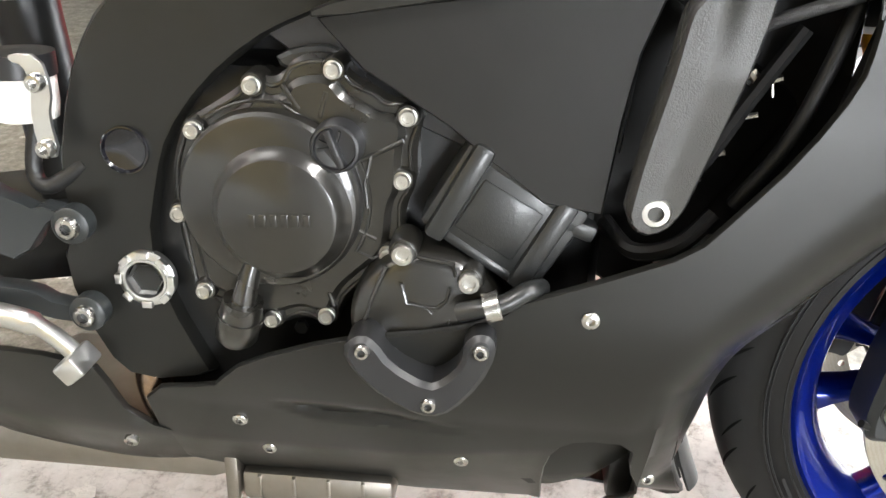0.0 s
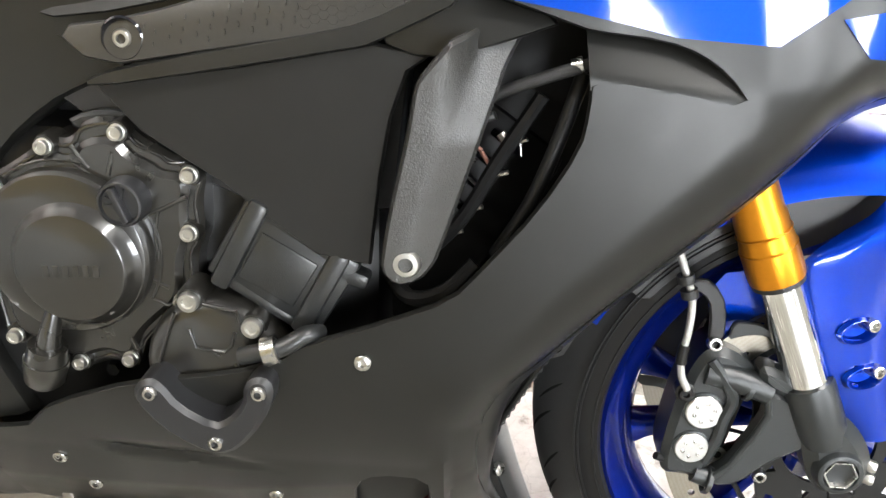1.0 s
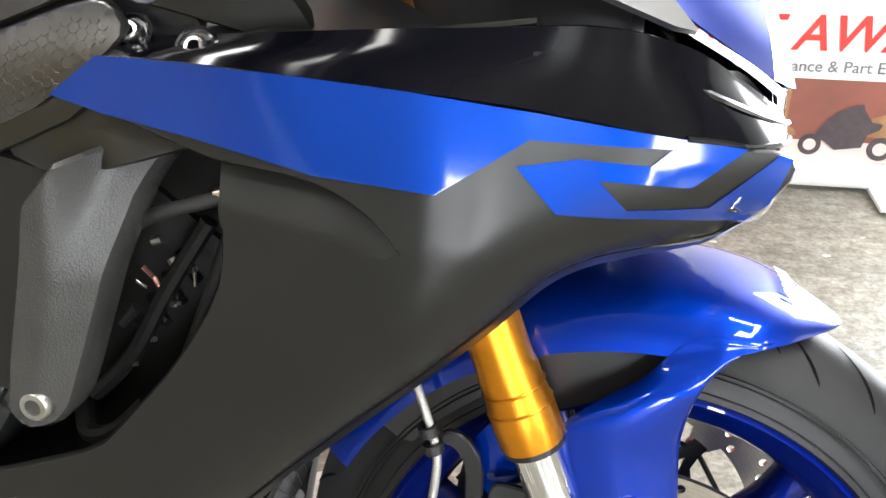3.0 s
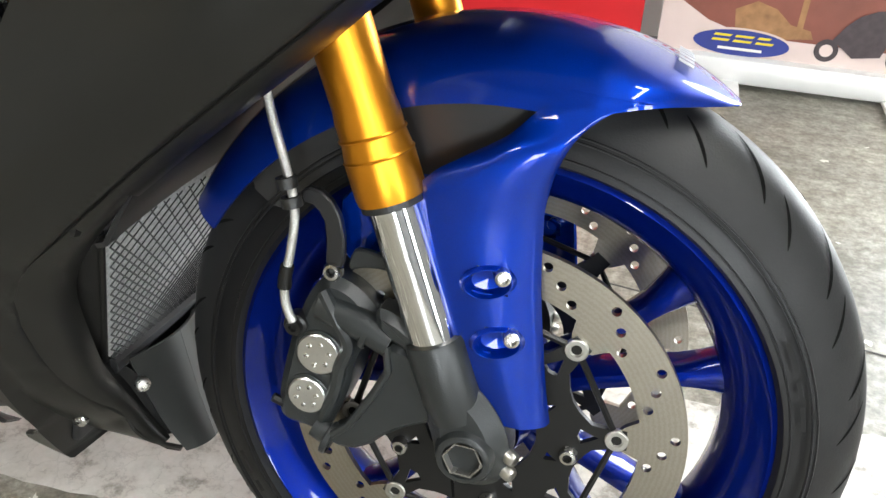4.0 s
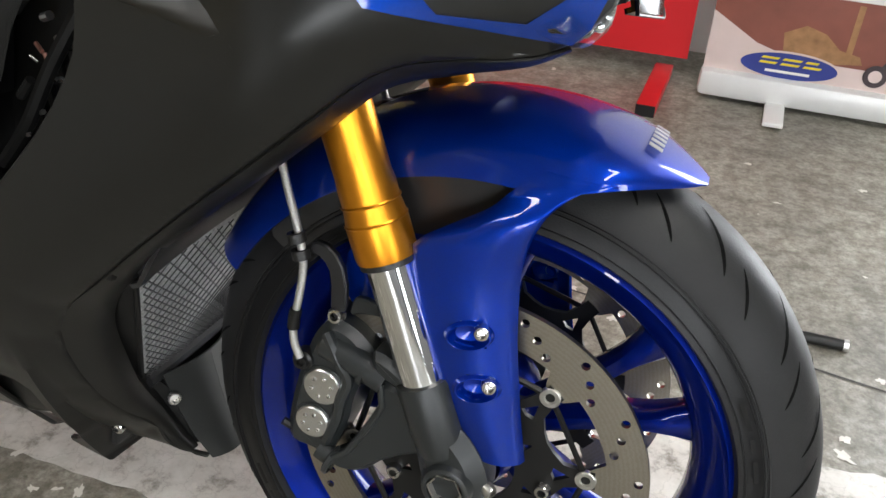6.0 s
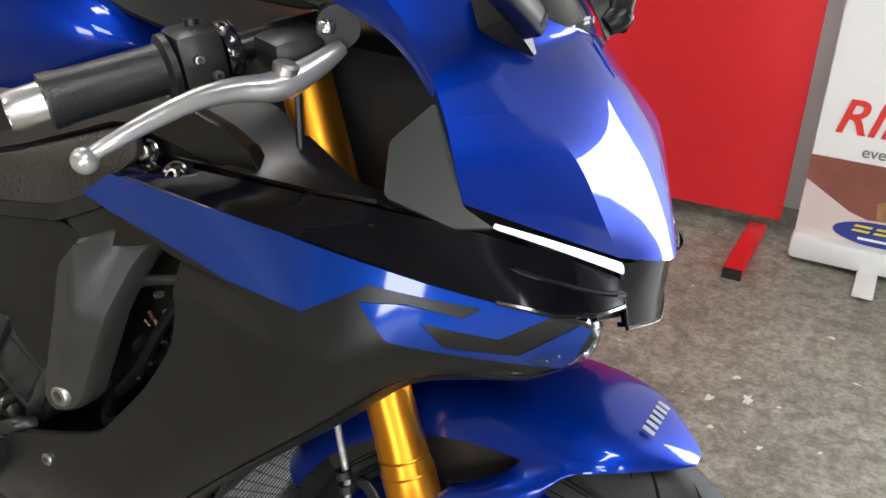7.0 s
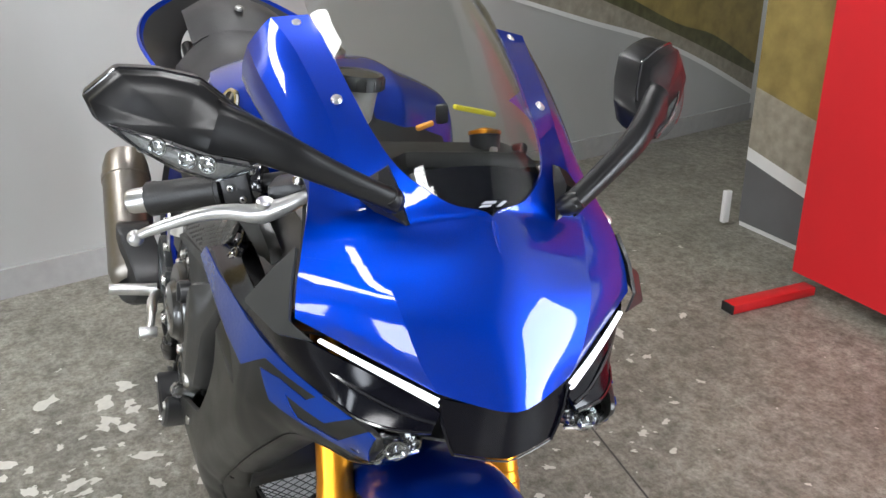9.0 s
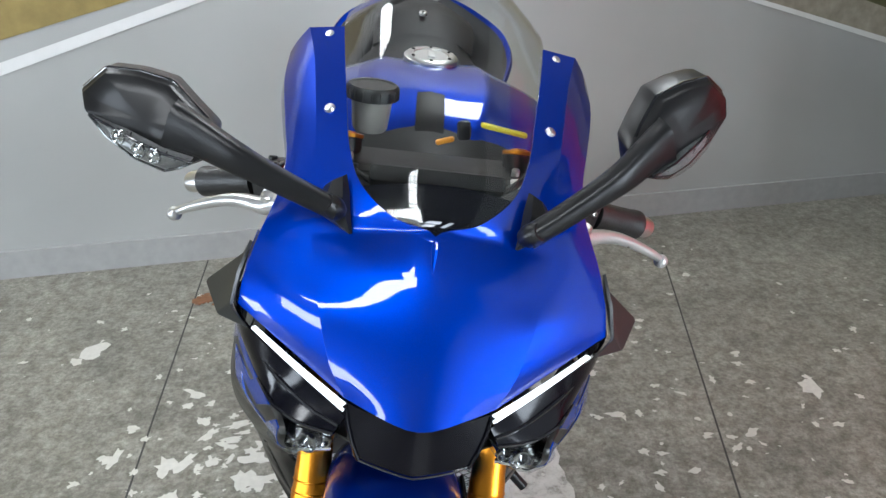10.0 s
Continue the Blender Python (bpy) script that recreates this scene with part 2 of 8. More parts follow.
def panel_bm(outline, depth, thick=0.004, res=0.02, side=-1, lift=0.0, roll=0.0025, smooth=1):
    """a curved sheet over an outline in the plane (x, z), its half width given by depth(x, z)"""
    pts = chaikin([(x, 0, z) for x, z in outline], smooth) if smooth else [Vector((x, 0, z)) for x, z in outline]
    if roll:
        pts = offset_loop(pts, roll * 0.6)
    bm = bmesh.new()
    bm.faces.new([bm.verts.new(p) for p in pts])
    xs, zs = [p.x for p in pts], [p.z for p in pts]
    for lo, hi, no in ((min(xs), max(xs), (1, 0, 0)), (min(zs), max(zs), (0, 0, 1))):
        k = math.floor(lo / res) + 1
        while k * res < hi - 1e-6:
            geom = bm.verts[:] + bm.edges[:] + bm.faces[:]
            bmesh.ops.bisect_plane(bm, geom=geom, dist=1e-6, plane_co=Vector(no) * k * res, plane_no=no)
            k += 1
    rim = set()
    if roll:
        bmesh.ops.recalc_face_normals(bm, faces=bm.faces[:])
        grow = {}
        for e in bm.edges:
            if e.is_boundary:
                d = e.verts[1].co - e.verts[0].co
                if d.length < 1e-7:
                    continue
                out = Vector((-d.z, 0, d.x)).normalized()
                mid = (e.verts[0].co + e.verts[1].co) / 2
                if out.dot(mid - e.link_faces[0].calc_center_median()) < 0:
                    out = -out
                for v in e.verts:
                    grow.setdefault(v, []).append(out)
        border = [e for e in bm.edges if e.is_boundary]
        twin = {}
        for v, ns in grow.items():
            m = sum(ns, Vector())
            k = roll * 0.6 / max(0.45, m.dot(m) / len(ns)) if m.length > 1e-4 else 0
            twin[v] = bm.verts.new(v.co + m * k)
        for e in border:
            p, q = e.verts
            if p in twin and q in twin:
                bm.faces.new((p, q, twin[q], twin[p]))
        rim = set(twin.values())
    for v in bm.verts:
        v.co.y = side * (depth(v.co.x, v.co.z) + lift - (roll if v in rim else 0))
    back = bmesh.ops.duplicate(bm, geom=bm.faces[:])
    vmap = back["vert_map"]
    copied = set(g for g in back["geom"] if isinstance(g, bmesh.types.BMEdge))
    old_rim = [e for e in bm.edges if e.is_boundary and e not in copied]
    for g in back["geom"]:
        if isinstance(g, bmesh.types.BMVert):
            g.co.y -= side * thick
    for e in old_rim:
        a, b = e.verts
        bm.faces.new((a, b, vmap[b], vmap[a]))
    return bm


def panel(name, outline, depth, material, parent, label="", **k):
    return part(name, panel_bm(outline, depth, **k), material, parent, label)


def flat(y):
    return lambda x, z: y


def lathe_bm(profile, centre, axis=(0, 1, 0), n=48, bm=None, closed=False, cap=False):
    """profile of (radius, along) turned round the axis through centre"""
    bm = bm or bmesh.new()
    ax = Vector(axis).normalized()
    q = Vector((0, 0, 1)).rotation_difference(ax)
    rows = []
    for r, h in profile:
        rows.append([bm.verts.new(Vector(centre) + q @ Vector((r * math.cos(2 * math.pi * i / n), r * math.sin(2 * math.pi * i / n), h))) for i in range(n)])
    pairs = list(zip(rows, rows[1:])) + ([(rows[-1], rows[0])] if closed else [])
    for a, b in pairs:
        for i in range(n):
            bm.faces.new((a[i], a[(i + 1) % n], b[(i + 1) % n], b[i]))
    if cap:
        for row in (rows[0], rows[-1]):
            if (row[0].co - row[n // 2].co).length > 1e-5:
                bm.faces.new(row)
    return bm


def tube_bm(path, radius, n=10, bm=None, cap=True):
    """a round bar along a path; radius a number or one per point"""
    bm = bm or bmesh.new()
    pts = [Vector(p) for p in path]
    rs = radius if isinstance(radius, (list, tuple)) else [radius] * len(pts)
    prev = None
    ref = Vector((0.13, 0.29, 0.95)).normalized()
    for i, p in enumerate(pts):
        d = (pts[min(i + 1, len(pts) - 1)] - pts[max(i - 1, 0)]).normalized()
        u = d.cross(ref)
        if u.length < 0.05:
            u = d.cross(Vector((1, 0, 0)))
        u.normalize()
        ref = u.cross(d)
        w = d.cross(u)
        row = [bm.verts.new(p + rs[i] * (u * math.cos(2 * math.pi * k / n) + w * math.sin(2 * math.pi * k / n))) for k in range(n)]
        if prev:
            for k in range(n):
                bm.faces.new((prev[k], prev[(k + 1) % n], row[(k + 1) % n], row[k]))
        elif cap:
            bm.faces.new(row)
        prev = row
    if cap:
        bm.faces.new(prev)
    return bm


def prism_bm(outline, y0, y1, bevel=0.002, bm=None, rounds=1):
    """a slab whose outline in (x, z) runs from y0 (outer) to y1, with its outer rim bevelled"""
    bm = bm or bmesh.new()
    pts = chaikin([(x, 0, z) for x, z in outline], rounds) if rounds else [Vector((x, 0, z)) for x, z in outline]
    f = bm.faces.new([bm.verts.new((p.x, y1, p.z)) for p in pts])
    ext = bmesh.ops.extrude_face_region(bm, geom=[f])
    top = [g for g in ext["geom"] if isinstance(g, bmesh.types.BMVert)]
    for v in top:
        v.co.y = y0
    if bevel:
        tf = [g for g in ext["geom"] if isinstance(g, bmesh.types.BMFace)]
        back = bevel if y1 > y0 else -bevel
        for v in top:
            v.co.y = y0 + back
        bmesh.ops.inset_region(bm, faces=tf, thickness=bevel, depth=0, use_even_offset=True)
        for ff in tf:
            for v in ff.verts:
                v.co.y = y0
    return bm


def box_bm(centre, size, m=None, bevel=0.0, bm=None, seg=2):
    bm2 = bmesh.new()
    bmesh.ops.create_cube(bm2, size=1)
    for v in bm2.verts:
        v.co = Vector((v.co.x * size[0], v.co.y * size[1], v.co.z * size[2]))
    if bevel:
        bmesh.ops.bevel(bm2, geom=bm2.edges[:], offset=bevel, segments=seg, affect="EDGES", profile=0.5)
    mm = Matrix.Translation(centre) @ (m or Matrix())
    bmesh.ops.transform(bm2, matrix=mm, verts=bm2.verts)
    if bm is None:
        return bm2
    me = bpy.data.meshes.new("tmp")
    bm2.to_mesh(me)
    bm2.free()
    bm.from_mesh(me)
    bpy.data.meshes.remove(me)
    return bm


def grid_bm(rows, thick=0.0, close_u=False, inward=None):
    """a skin over rows of points; thick > 0 gives it a back"""
    bm = bmesh.new()
    vs = [[bm.verts.new(p) for p in r] for r in rows]
    n = len(rows[0])
    for a, b in zip(vs, vs[1:]):
        for i in range(n if close_u else n - 1):
            j = (i + 1) % n
            quad = []
            for v in (a[i], a[j], b[j], b[i]):
                if all((v.co - w.co).length > 1e-7 for w in quad):
                    quad.append(v)
            if len(quad) > 2:
                bm.faces.new(quad)
    bmesh.ops.remove_doubles(bm, verts=bm.verts[:], dist=1e-6)
    if thick:
        bmesh.ops.recalc_face_normals(bm, faces=bm.faces[:])
        bmesh.ops.solidify(bm, geom=bm.faces[:], thickness=thick)
    return bm


def inside(x, z, poly):
    """whether a point of the side view lies in a polygon"""
    hit = False
    for (x0, z0), (x1, z1) in zip(poly, poly[1:] + poly[:1]):
        if (z0 > z) != (z1 > z) and x < x0 + (z - z0) * (x1 - x0) / (z1 - z0):
            hit = not hit
    return hit


def bolt(name, centre, axis, r, material, parent, label="", head=0.004, socket=True):
    """a domed hexagon-socket bolt"""
    prof = [(r, -0.003), (r, head * 0.55), (r * 0.8, head * 0.95), (r * 0.5, head)]
    if socket:
        prof += [(r * 0.48, -0.001), (0.0002, -0.001)]
    else:
        prof += [(0.0002, head)]
    return part(name, lathe_bm(prof, centre, axis, n=20), material, parent, label)


RIGHT = (0, -1, 0)

# ---------------------------------------------------------------- the room
def floor_material():
    m = mat("worn_grey_concrete", (0.2, 0.19, 0.175), 0.5, noise=0.0, bump=0.3, bump_scale=60)
    nt = m.node_tree
    b = nt.nodes["Principled BSDF"]
    co = nt.nodes.new("ShaderNodeTexCoord")
    col = None
    for scale, lo, hi, fac in ((2.2, (0.19, 0.185, 0.165), (0.33, 0.32, 0.29), None), (9, (0.78, 0.78, 0.78), (1.14, 1.14, 1.13), 1), (26, (0.66, 0.64, 0.59), (1.16, 1.16, 1.14), 1), (80, (0.68, 0.66, 0.62), (1.17, 1.16, 1.13), 0.95), (230, (0.78, 0.78, 0.78), (1.16, 1.16, 1.16), 1)):
        n = nt.nodes.new("ShaderNodeTexNoise")
        n.inputs["Scale"].default_value, n.inputs["Detail"].default_value, n.inputs["Roughness"].default_value = scale, 10, 0.65
        nt.links.new(co.outputs["Object"], n.inputs["Vector"])
        r = nt.nodes.new("ShaderNodeValToRGB")
        r.color_ramp.elements[0].position, r.color_ramp.elements[1].position = (0.38, 0.60) if 20 < scale < 100 else (0.3, 0.7)
        r.color_ramp.elements[0].color, r.color_ramp.elements[1].color = (*lo, 1), (*hi, 1)
        nt.links.new(n.outputs["Fac"], r.inputs[0])
        if col is None:
            col = r.outputs[0]
        else:
            x = nt.nodes.new("ShaderNodeMix")
            x.data_type, x.blend_type = "RGBA", "MULTIPLY"
            x.inputs[0].default_value = fac
            nt.links.new(col, x.inputs[6])
            nt.links.new(r.outputs[0], x.inputs[7])
            col = x.outputs[2]
    nt.links.new(col, b.inputs["Base Color"])
    n = nt.nodes.new("ShaderNodeTexNoise")
    n.inputs["Scale"].default_value, n.inputs["Detail"].default_value = 5, 6
    nt.links.new(co.outputs["Object"], n.inputs["Vector"])
    mr = nt.nodes.new("ShaderNodeMapRange")
    mr.inputs[3].default_value, mr.inputs[4].default_value = 0.3, 0.62
    nt.links.new(n.outputs["Fac"], mr.inputs[0])
    nt.links.new(mr.outputs[0], b.inputs["Roughness"])
    return m


FLOOR = floor_material()
FLAKE = mat("flaking_white_paint", (0.62, 0.6, 0.55), 0.6, noise=0.15, scale=60, bump=0.3, bump_scale=150)
PLASTER = mat("white_wall_paint", (0.7, 0.7, 0.68), 0.7, noise=0.06, scale=8, bump=0.1, bump_scale=80)
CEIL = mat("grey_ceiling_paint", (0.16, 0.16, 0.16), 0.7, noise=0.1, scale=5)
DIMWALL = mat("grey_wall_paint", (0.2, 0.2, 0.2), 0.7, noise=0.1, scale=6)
ROADPRINT = mat("printed_grey_road", (0.40, 0.405, 0.39), 0.4, noise=0.16, scale=1.5, rough_noise=0.05)
GRASSPRINT = mat("printed_dry_grass", (0.27, 0.2, 0.06), 0.5, noise=0.65, scale=11)
VERGEPRINT = mat("printed_gravel_verge", (0.3, 0.27, 0.21), 0.5, noise=0.5, scale=25)
LINEPRINT = mat("printed_white_line", (0.72, 0.72, 0.7), 0.45, noise=0.06)
SKYPRINT = mat("printed_pale_haze", (0.62, 0.56, 0.53), 0.5, noise=0.12, scale=1.2)
KERBPRINT = mat("printed_dark_road_edge", (0.12, 0.12, 0.12), 0.4, noise=0.2, scale=6)
RED = mat("red_banner_print", (0.62, 0.012, 0.018), 0.5, noise=0.08, scale=4)
REDFRAME = mat("red_painted_metal", (0.6, 0.015, 0.02), 0.35, noise=0.08)
WHITEPRINT = mat("white_banner_print", (0.75, 0.74, 0.72), 0.45, noise=0.03)
TEXTGREY = mat("grey_print", (0.16, 0.16, 0.17), 0.5, noise=0.0)
TEXTRED = mat("red_print", (0.65, 0.03, 0.02), 0.5, noise=0.0)
BROWNPRINT = mat("printed_brown_wood_scene", (0.2, 0.06, 0.04), 0.5, noise=0.55, scale=7)
BUSHPRINT = mat("printed_brown_bush", (0.3, 0.15, 0.06), 0.5, noise=0.6, scale=40)
PINKPRINT = mat("printed_pale_pink_road", (0.62, 0.5, 0.47), 0.5, noise=0.12, scale=9)
DARKPRINT = mat("printed_dark_motorcycle", (0.05, 0.035, 0.04), 0.5, noise=0.5, scale=60)
BLUEPRINT = mat("printed_blue_badge", (0.02, 0.035, 0.22), 0.5, noise=0.1)
YELLOWPRINT = mat("printed_yellow", (0.7, 0.55, 0.02), 0.5, noise=0.0)
WHITEALU = mat("white_aluminium_base", (0.75, 0.75, 0.74), 0.35, metal=0.2, noise=0.05)
PANEL = mat("light_panel", (1.0, 0.98, 0.95), 0.5, emit=42.0, noise=0)
DAY = mat("bright_daylight_sheet", (0.92, 0.96, 1.0), 0.5, emit=26.0, noise=0)


def setting(name, bm, material, label, smooth=0):
    return tagged(finish(name, bm, material, None, "", smooth), label, name.split("_")[0], kind="structure")


def quad_bm(points, bm=None):
    bm = bm or bmesh.new()
    bm.faces.new([bm.verts.new(p) for p in points])
    return bm


def slab_bm(a, b, height, thick, z=0.0):
    """an upright wall from a to b on the plan, thickened to its left"""
    a, b = Vector((*a, z)), Vector((*b, z))
    d = (b - a).normalized()
    n = Vector((-d.y, d.x, 0)) * thick
    bm = bmesh.new()
    lo = [a, b, b + n, a + n]
    v0 = [bm.verts.new(p) for p in lo]
    v1 = [bm.verts.new(p + Vector((0, 0, height))) for p in lo]
    bm.faces.new(v0)
    bm.faces.new(v1)
    for i in range(4):
        bm.faces.new((v0[i], v0[(i + 1) % 4], v1[(i + 1) % 4], v1[i]))
    return bm


HIGH = 3.0
bm = box_bm((0.5, -0.2, -0.05), (9, 9, 0.1))
setting("floor", bm, FLOOR, "worn grey concrete showroom floor with paint flakes")


# worn painted line under the motorcycle, floor joints and flakes of old paint
def blob_bm(bm, x, y, r, z, n=14, stretch=1.0, turn=0.0):
    """one ragged flat flake"""
    vs = []
    for k in range(n):
        a = 2 * math.pi * k / n
        q = r * random.uniform(0.35, 1.15)
        u, v = q * math.cos(a) * stretch, q * math.sin(a)
        vs.append(bm.verts.new((x + u * math.cos(turn) - v * math.sin(turn), y + u * math.sin(turn) + v * math.cos(turn), z)))
    bm.faces.new(vs)


def ragged_strip_bm(x0, x1, y0, y1, z, step=0.03, rough=0.02):
    bm = bmesh.new()
    n = int((x1 - x0) / step)
    lo, hi = [], []
    for i in range(n + 1):
        x = x0 + (x1 - x0) * i / n
        lo.append(bm.verts.new((x, y0 + rough * (noise.noise((x * 9, 1, 0)) + 0.5 * noise.noise((x * 31, 5, 0))), z)))
        hi.append(bm.verts.new((x, y1 + rough * (noise.noise((x * 9, 7, 0)) + 0.5 * noise.noise((x * 31, 9, 0))), z)))
    for i in range(n):
        bm.faces.new((lo[i], lo[i + 1], hi[i + 1], hi[i]))
    return bm


def worn_paint():
    m = mat("worn_pale_floor_paint", (0.5, 0.48, 0.44), 0.5, noise=0.0, bump=0.35, bump_scale=45)
    nt = m.node_tree
    b = nt.nodes["Principled BSDF"]
    co = nt.nodes.new("ShaderNodeTexCoord")
    v = nt.nodes.new("ShaderNodeTexNoise")
    v.inputs["Scale"].default_value, v.inputs["Detail"].default_value, v.inputs["Roughness"].default_value = 16, 9, 0.7
    nt.links.new(co.outputs["Object"], v.inputs["Vector"])
    r = nt.nodes.new("ShaderNodeValToRGB")
    e = r.color_ramp.elements
    e[0].position, e[1].position = 0.36, 0.47
    e[0].color, e[1].color = (0.24, 0.22, 0.19, 1), (0.56, 0.54, 0.5, 1)
    w = r.color_ramp.elements.new(0.62)
    w.color = (0.66, 0.64, 0.6, 1)
    nt.links.new(v.outputs["Fac"], r.inputs[0])
    # curling cracks in the old paint
    vo = nt.nodes.new("ShaderNodeTexVoronoi")
    vo.feature = "DISTANCE_TO_EDGE"
    vo.inputs["Scale"].default_value = 26
    wob = nt.nodes.new("ShaderNodeVectorMath")
    wob.operation = "MULTIPLY_ADD"
    wob.inputs[1].default_value = (0.05, 0.05, 0.05)
    nt.links.new(v.outputs["Color"], wob.inputs[0])
    nt.links.new(co.outputs["Object"], wob.inputs[2])
    nt.links.new(wob.outputs[0], vo.inputs["Vector"])
    cr = nt.nodes.new("ShaderNodeMapRange")
    cr.inputs[1].default_value, cr.inputs[2].default_value, cr.inputs[3].default_value, cr.inputs[4].default_value = 0.0, 0.025, 0.45, 1.0
    nt.links.new(vo.outputs["Distance"], cr.inputs[0])
    mx = nt.nodes.new("ShaderNodeMix")
    mx.data_type, mx.blend_type = "RGBA", "MULTIPLY"
    mx.inputs[0].default_value = 0.35
    nt.links.new(r.outputs[0], mx.inputs[6])
    nt.links.new(cr.outputs[0], mx.inputs[7])
    nt.links.new(mx.outputs[2], b.inputs["Base Color"])
    return m


WORN = worn_paint()
line = finish("floor_line", ragged_strip_bm(-1.25, 2.6, 0.02, 0.42, 0.0005), WORN, smooth=0)
tagged(line, "wide worn pale painted line on the floor", "floor line", kind="structure")
bm = bmesh.new()
rnd = random.Random(5)
for cx, cy, sx, sy, count, big in ((-1.05, -0.12, 0.25, 0.14, 90, 0.030), (-0.85, -0.42, 0.22, 0.12, 60, 0.026), (-0.85, 0.62, 0.4, 0.3, 110, 0.014), (-1.4, 0.9, 0.6, 0.5, 60, 0.014), (-0.5, -0.25, 0.35, 0.25, 45, 0.012), (0.4, 0.9, 0.5, 0.5, 60, 0.010), (-1.5, -0.75, 0.25, 0.3, 40, 0.012)):
    for _ in range(count):
        blob_bm(bm, rnd.gauss(cx, sx), rnd.gauss(cy, sy), big * rnd.uniform(0.15, 1.0) ** 1.6 + 0.002, 0.001 + rnd.random() * 0.0004, 14, rnd.uniform(0.8, 2.2), rnd.uniform(0, 3.1))
for x, y, r in ((-1.43, -0.865, 0.045), (-1.36, -0.9, 0.02), (-0.846, -0.51, 0.03), (-0.796, -0.317, 0.03), (-1.129, 1.144, 0.035), (-0.39, -0.02, 0.016), (-0.5, -0.12, 0.02)):
    blob_bm(bm, x, y, r, 0.0017, 13, 1.5, 0.2)
tagged(finish("paint_flakes", bm, FLAKE, smooth=0), "scattered flakes of old white paint on the floor", "paint flakes", kind="stuff")
JOINT = mat("dark_floor_joint", (0.05, 0.048, 0.045), 0.8)
for y0, y1 in ((-0.688, -0.20), (0.99, 0.20)):
    bm = bmesh.new()
    p, q = Vector((-2.1, y0, 0.0012)), Vector((3.4, y1, 0.0012))
    bm.faces.new([bm.verts.new(v) for v in (p, q, q + Vector((0, 0.005, 0)), p + Vector((0, 0.005, 0)))])
    tagged(finish("floor_joint", bm, JOINT, smooth=0), "narrow dark joint cut in the concrete floor", "floor joint", kind="structure")
bm = bmesh.new()
for k in range(14):
    blob_bm(bm, -1.75 + random.gauss(0, 0.03), -0.61 + random.gauss(0, 0.02), 0.02, 0.0013 + 0.0001 * k)
tagged(finish("rust_stain", bm, mat("rust_brown_stain", (0.2, 0.09, 0.04), 0.7, noise=0.4, scale=60), smooth=0), "small rust-brown stain on the floor", "stain", kind="structure")


def back_x(y):
    """the mural wall on the plan"""
    return -2.28 - 0.22 * y


setting("wall_back", slab_bm((back_x(3.6), 3.6), (back_x(-4.6), -4.6), HIGH, -0.15), PLASTER, "painted wall behind the mural print")
setting("wall_side", slab_bm((4.9, 2.12), (-1.68, 2.12), HIGH, -0.2), PLASTER, "painted side wall behind the banners")
setting("wall_recess", slab_bm((-1.6, 3.5), (-3.2, 3.5), HIGH, -0.15), PLASTER, "painted wall closing the recess")
# Unseen walls that close the room, kept dim so reflections stay dark.
setting("wall_front", slab_bm((4.8, -4.6), (4.8, 2.2), HIGH, -0.15), DIMWALL, "unseen dim grey closing wall ahead of the motorcycle")
setting("wall_camera", slab_bm((-3.0, -4.5), (4.9, -4.5), HIGH, -0.15), DIMWALL, "unseen dim grey closing wall across the showroom")
# Unseen ceiling, kept dark grey to hold down reflections in the paint.
setting("ceiling", box_bm((0.5, -0.2, HIGH + 0.05), (9, 9, 0.1)), CEIL, "unseen showroom ceiling in dark grey")


def on_back(y, z, out=0.004):
    return Vector((back_x(y) + out * 0.977, y + out * 0.215, z))


def flat_part(name, pts, material, parent, label=""):
    return part(name, quad_bm(pts), material, parent, label, smooth=0)


mural = tagged(empty("wall_mural"), "printed wall mural of a grey road with grass verges", "mural", kind="structure")
flat_part("road_print", [on_back(y, z) for y, z in ((-4.3, 0.09), (3.4, 0.05), (3.4, 2.4), (-4.3, 2.4))], ROADPRINT, mural)
flat_part("haze_print", [on_back(y, z, 0.008) for y, z in ((-1.1, 1.3), (1.3, 1.3), (1.3, 2.4), (-1.1, 2.4))], SKYPRINT, mural)
flat_part("white_line", [on_back(y, z, 0.008) for y, z in ((-4.2, -0.2 + 0.0), (-4.2, -0.27), (-0.3, 1.02), (-0.3, 1.05))], LINEPRINT, mural)
def print_strip(name, low, high, material, out):
    """a printed band on the mural between two lines of (y, z)"""
    bm = bmesh.new()
    lo, hi = [[bm.verts.new(on_back(p.x, p.y, out)) for p in spline([(y, z, 0) for y, z in c], 4)] for c in (low, high)]
    for i in range(len(lo) - 1):
        bm.faces.new((lo[i], lo[i + 1], hi[i + 1], hi[i]))
    return part(name, bm, material, mural, smooth=0)


flat_part("grass_print", [on_back(y, z, 0.007) for y, z in ((-4.2, 0.0), (-0.35, 1.06), (-0.9, 2.4), (-4.2, 2.4))], GRASSPRINT, mural)
EDGE_LINE = [(0.7, 1.05), (1.35, 0.862), (1.6, 0.79), (2.04, 0.66), (2.5, 0.532), (2.92, 0.37), (3.4, 0.145)]
LINE_TOP = [(y, z + 0.014 + 0.016 * (y - 0.7) / 2.7) for y, z in EDGE_LINE]
GRASS_LOW = [(0.7, 1.12), (1.35, 0.99), (1.6, 0.93), (2.12, 0.765), (2.67, 0.56), (3.0, 0.43), (3.4, 0.265)]
print_strip("white_line", EDGE_LINE, LINE_TOP, LINEPRINT, 0.008)
print_strip("verge_print", [(y, z - 0.004) for y, z in LINE_TOP], [(y, z + 0.03) for y, z in GRASS_LOW], VERGEPRINT, 0.006)
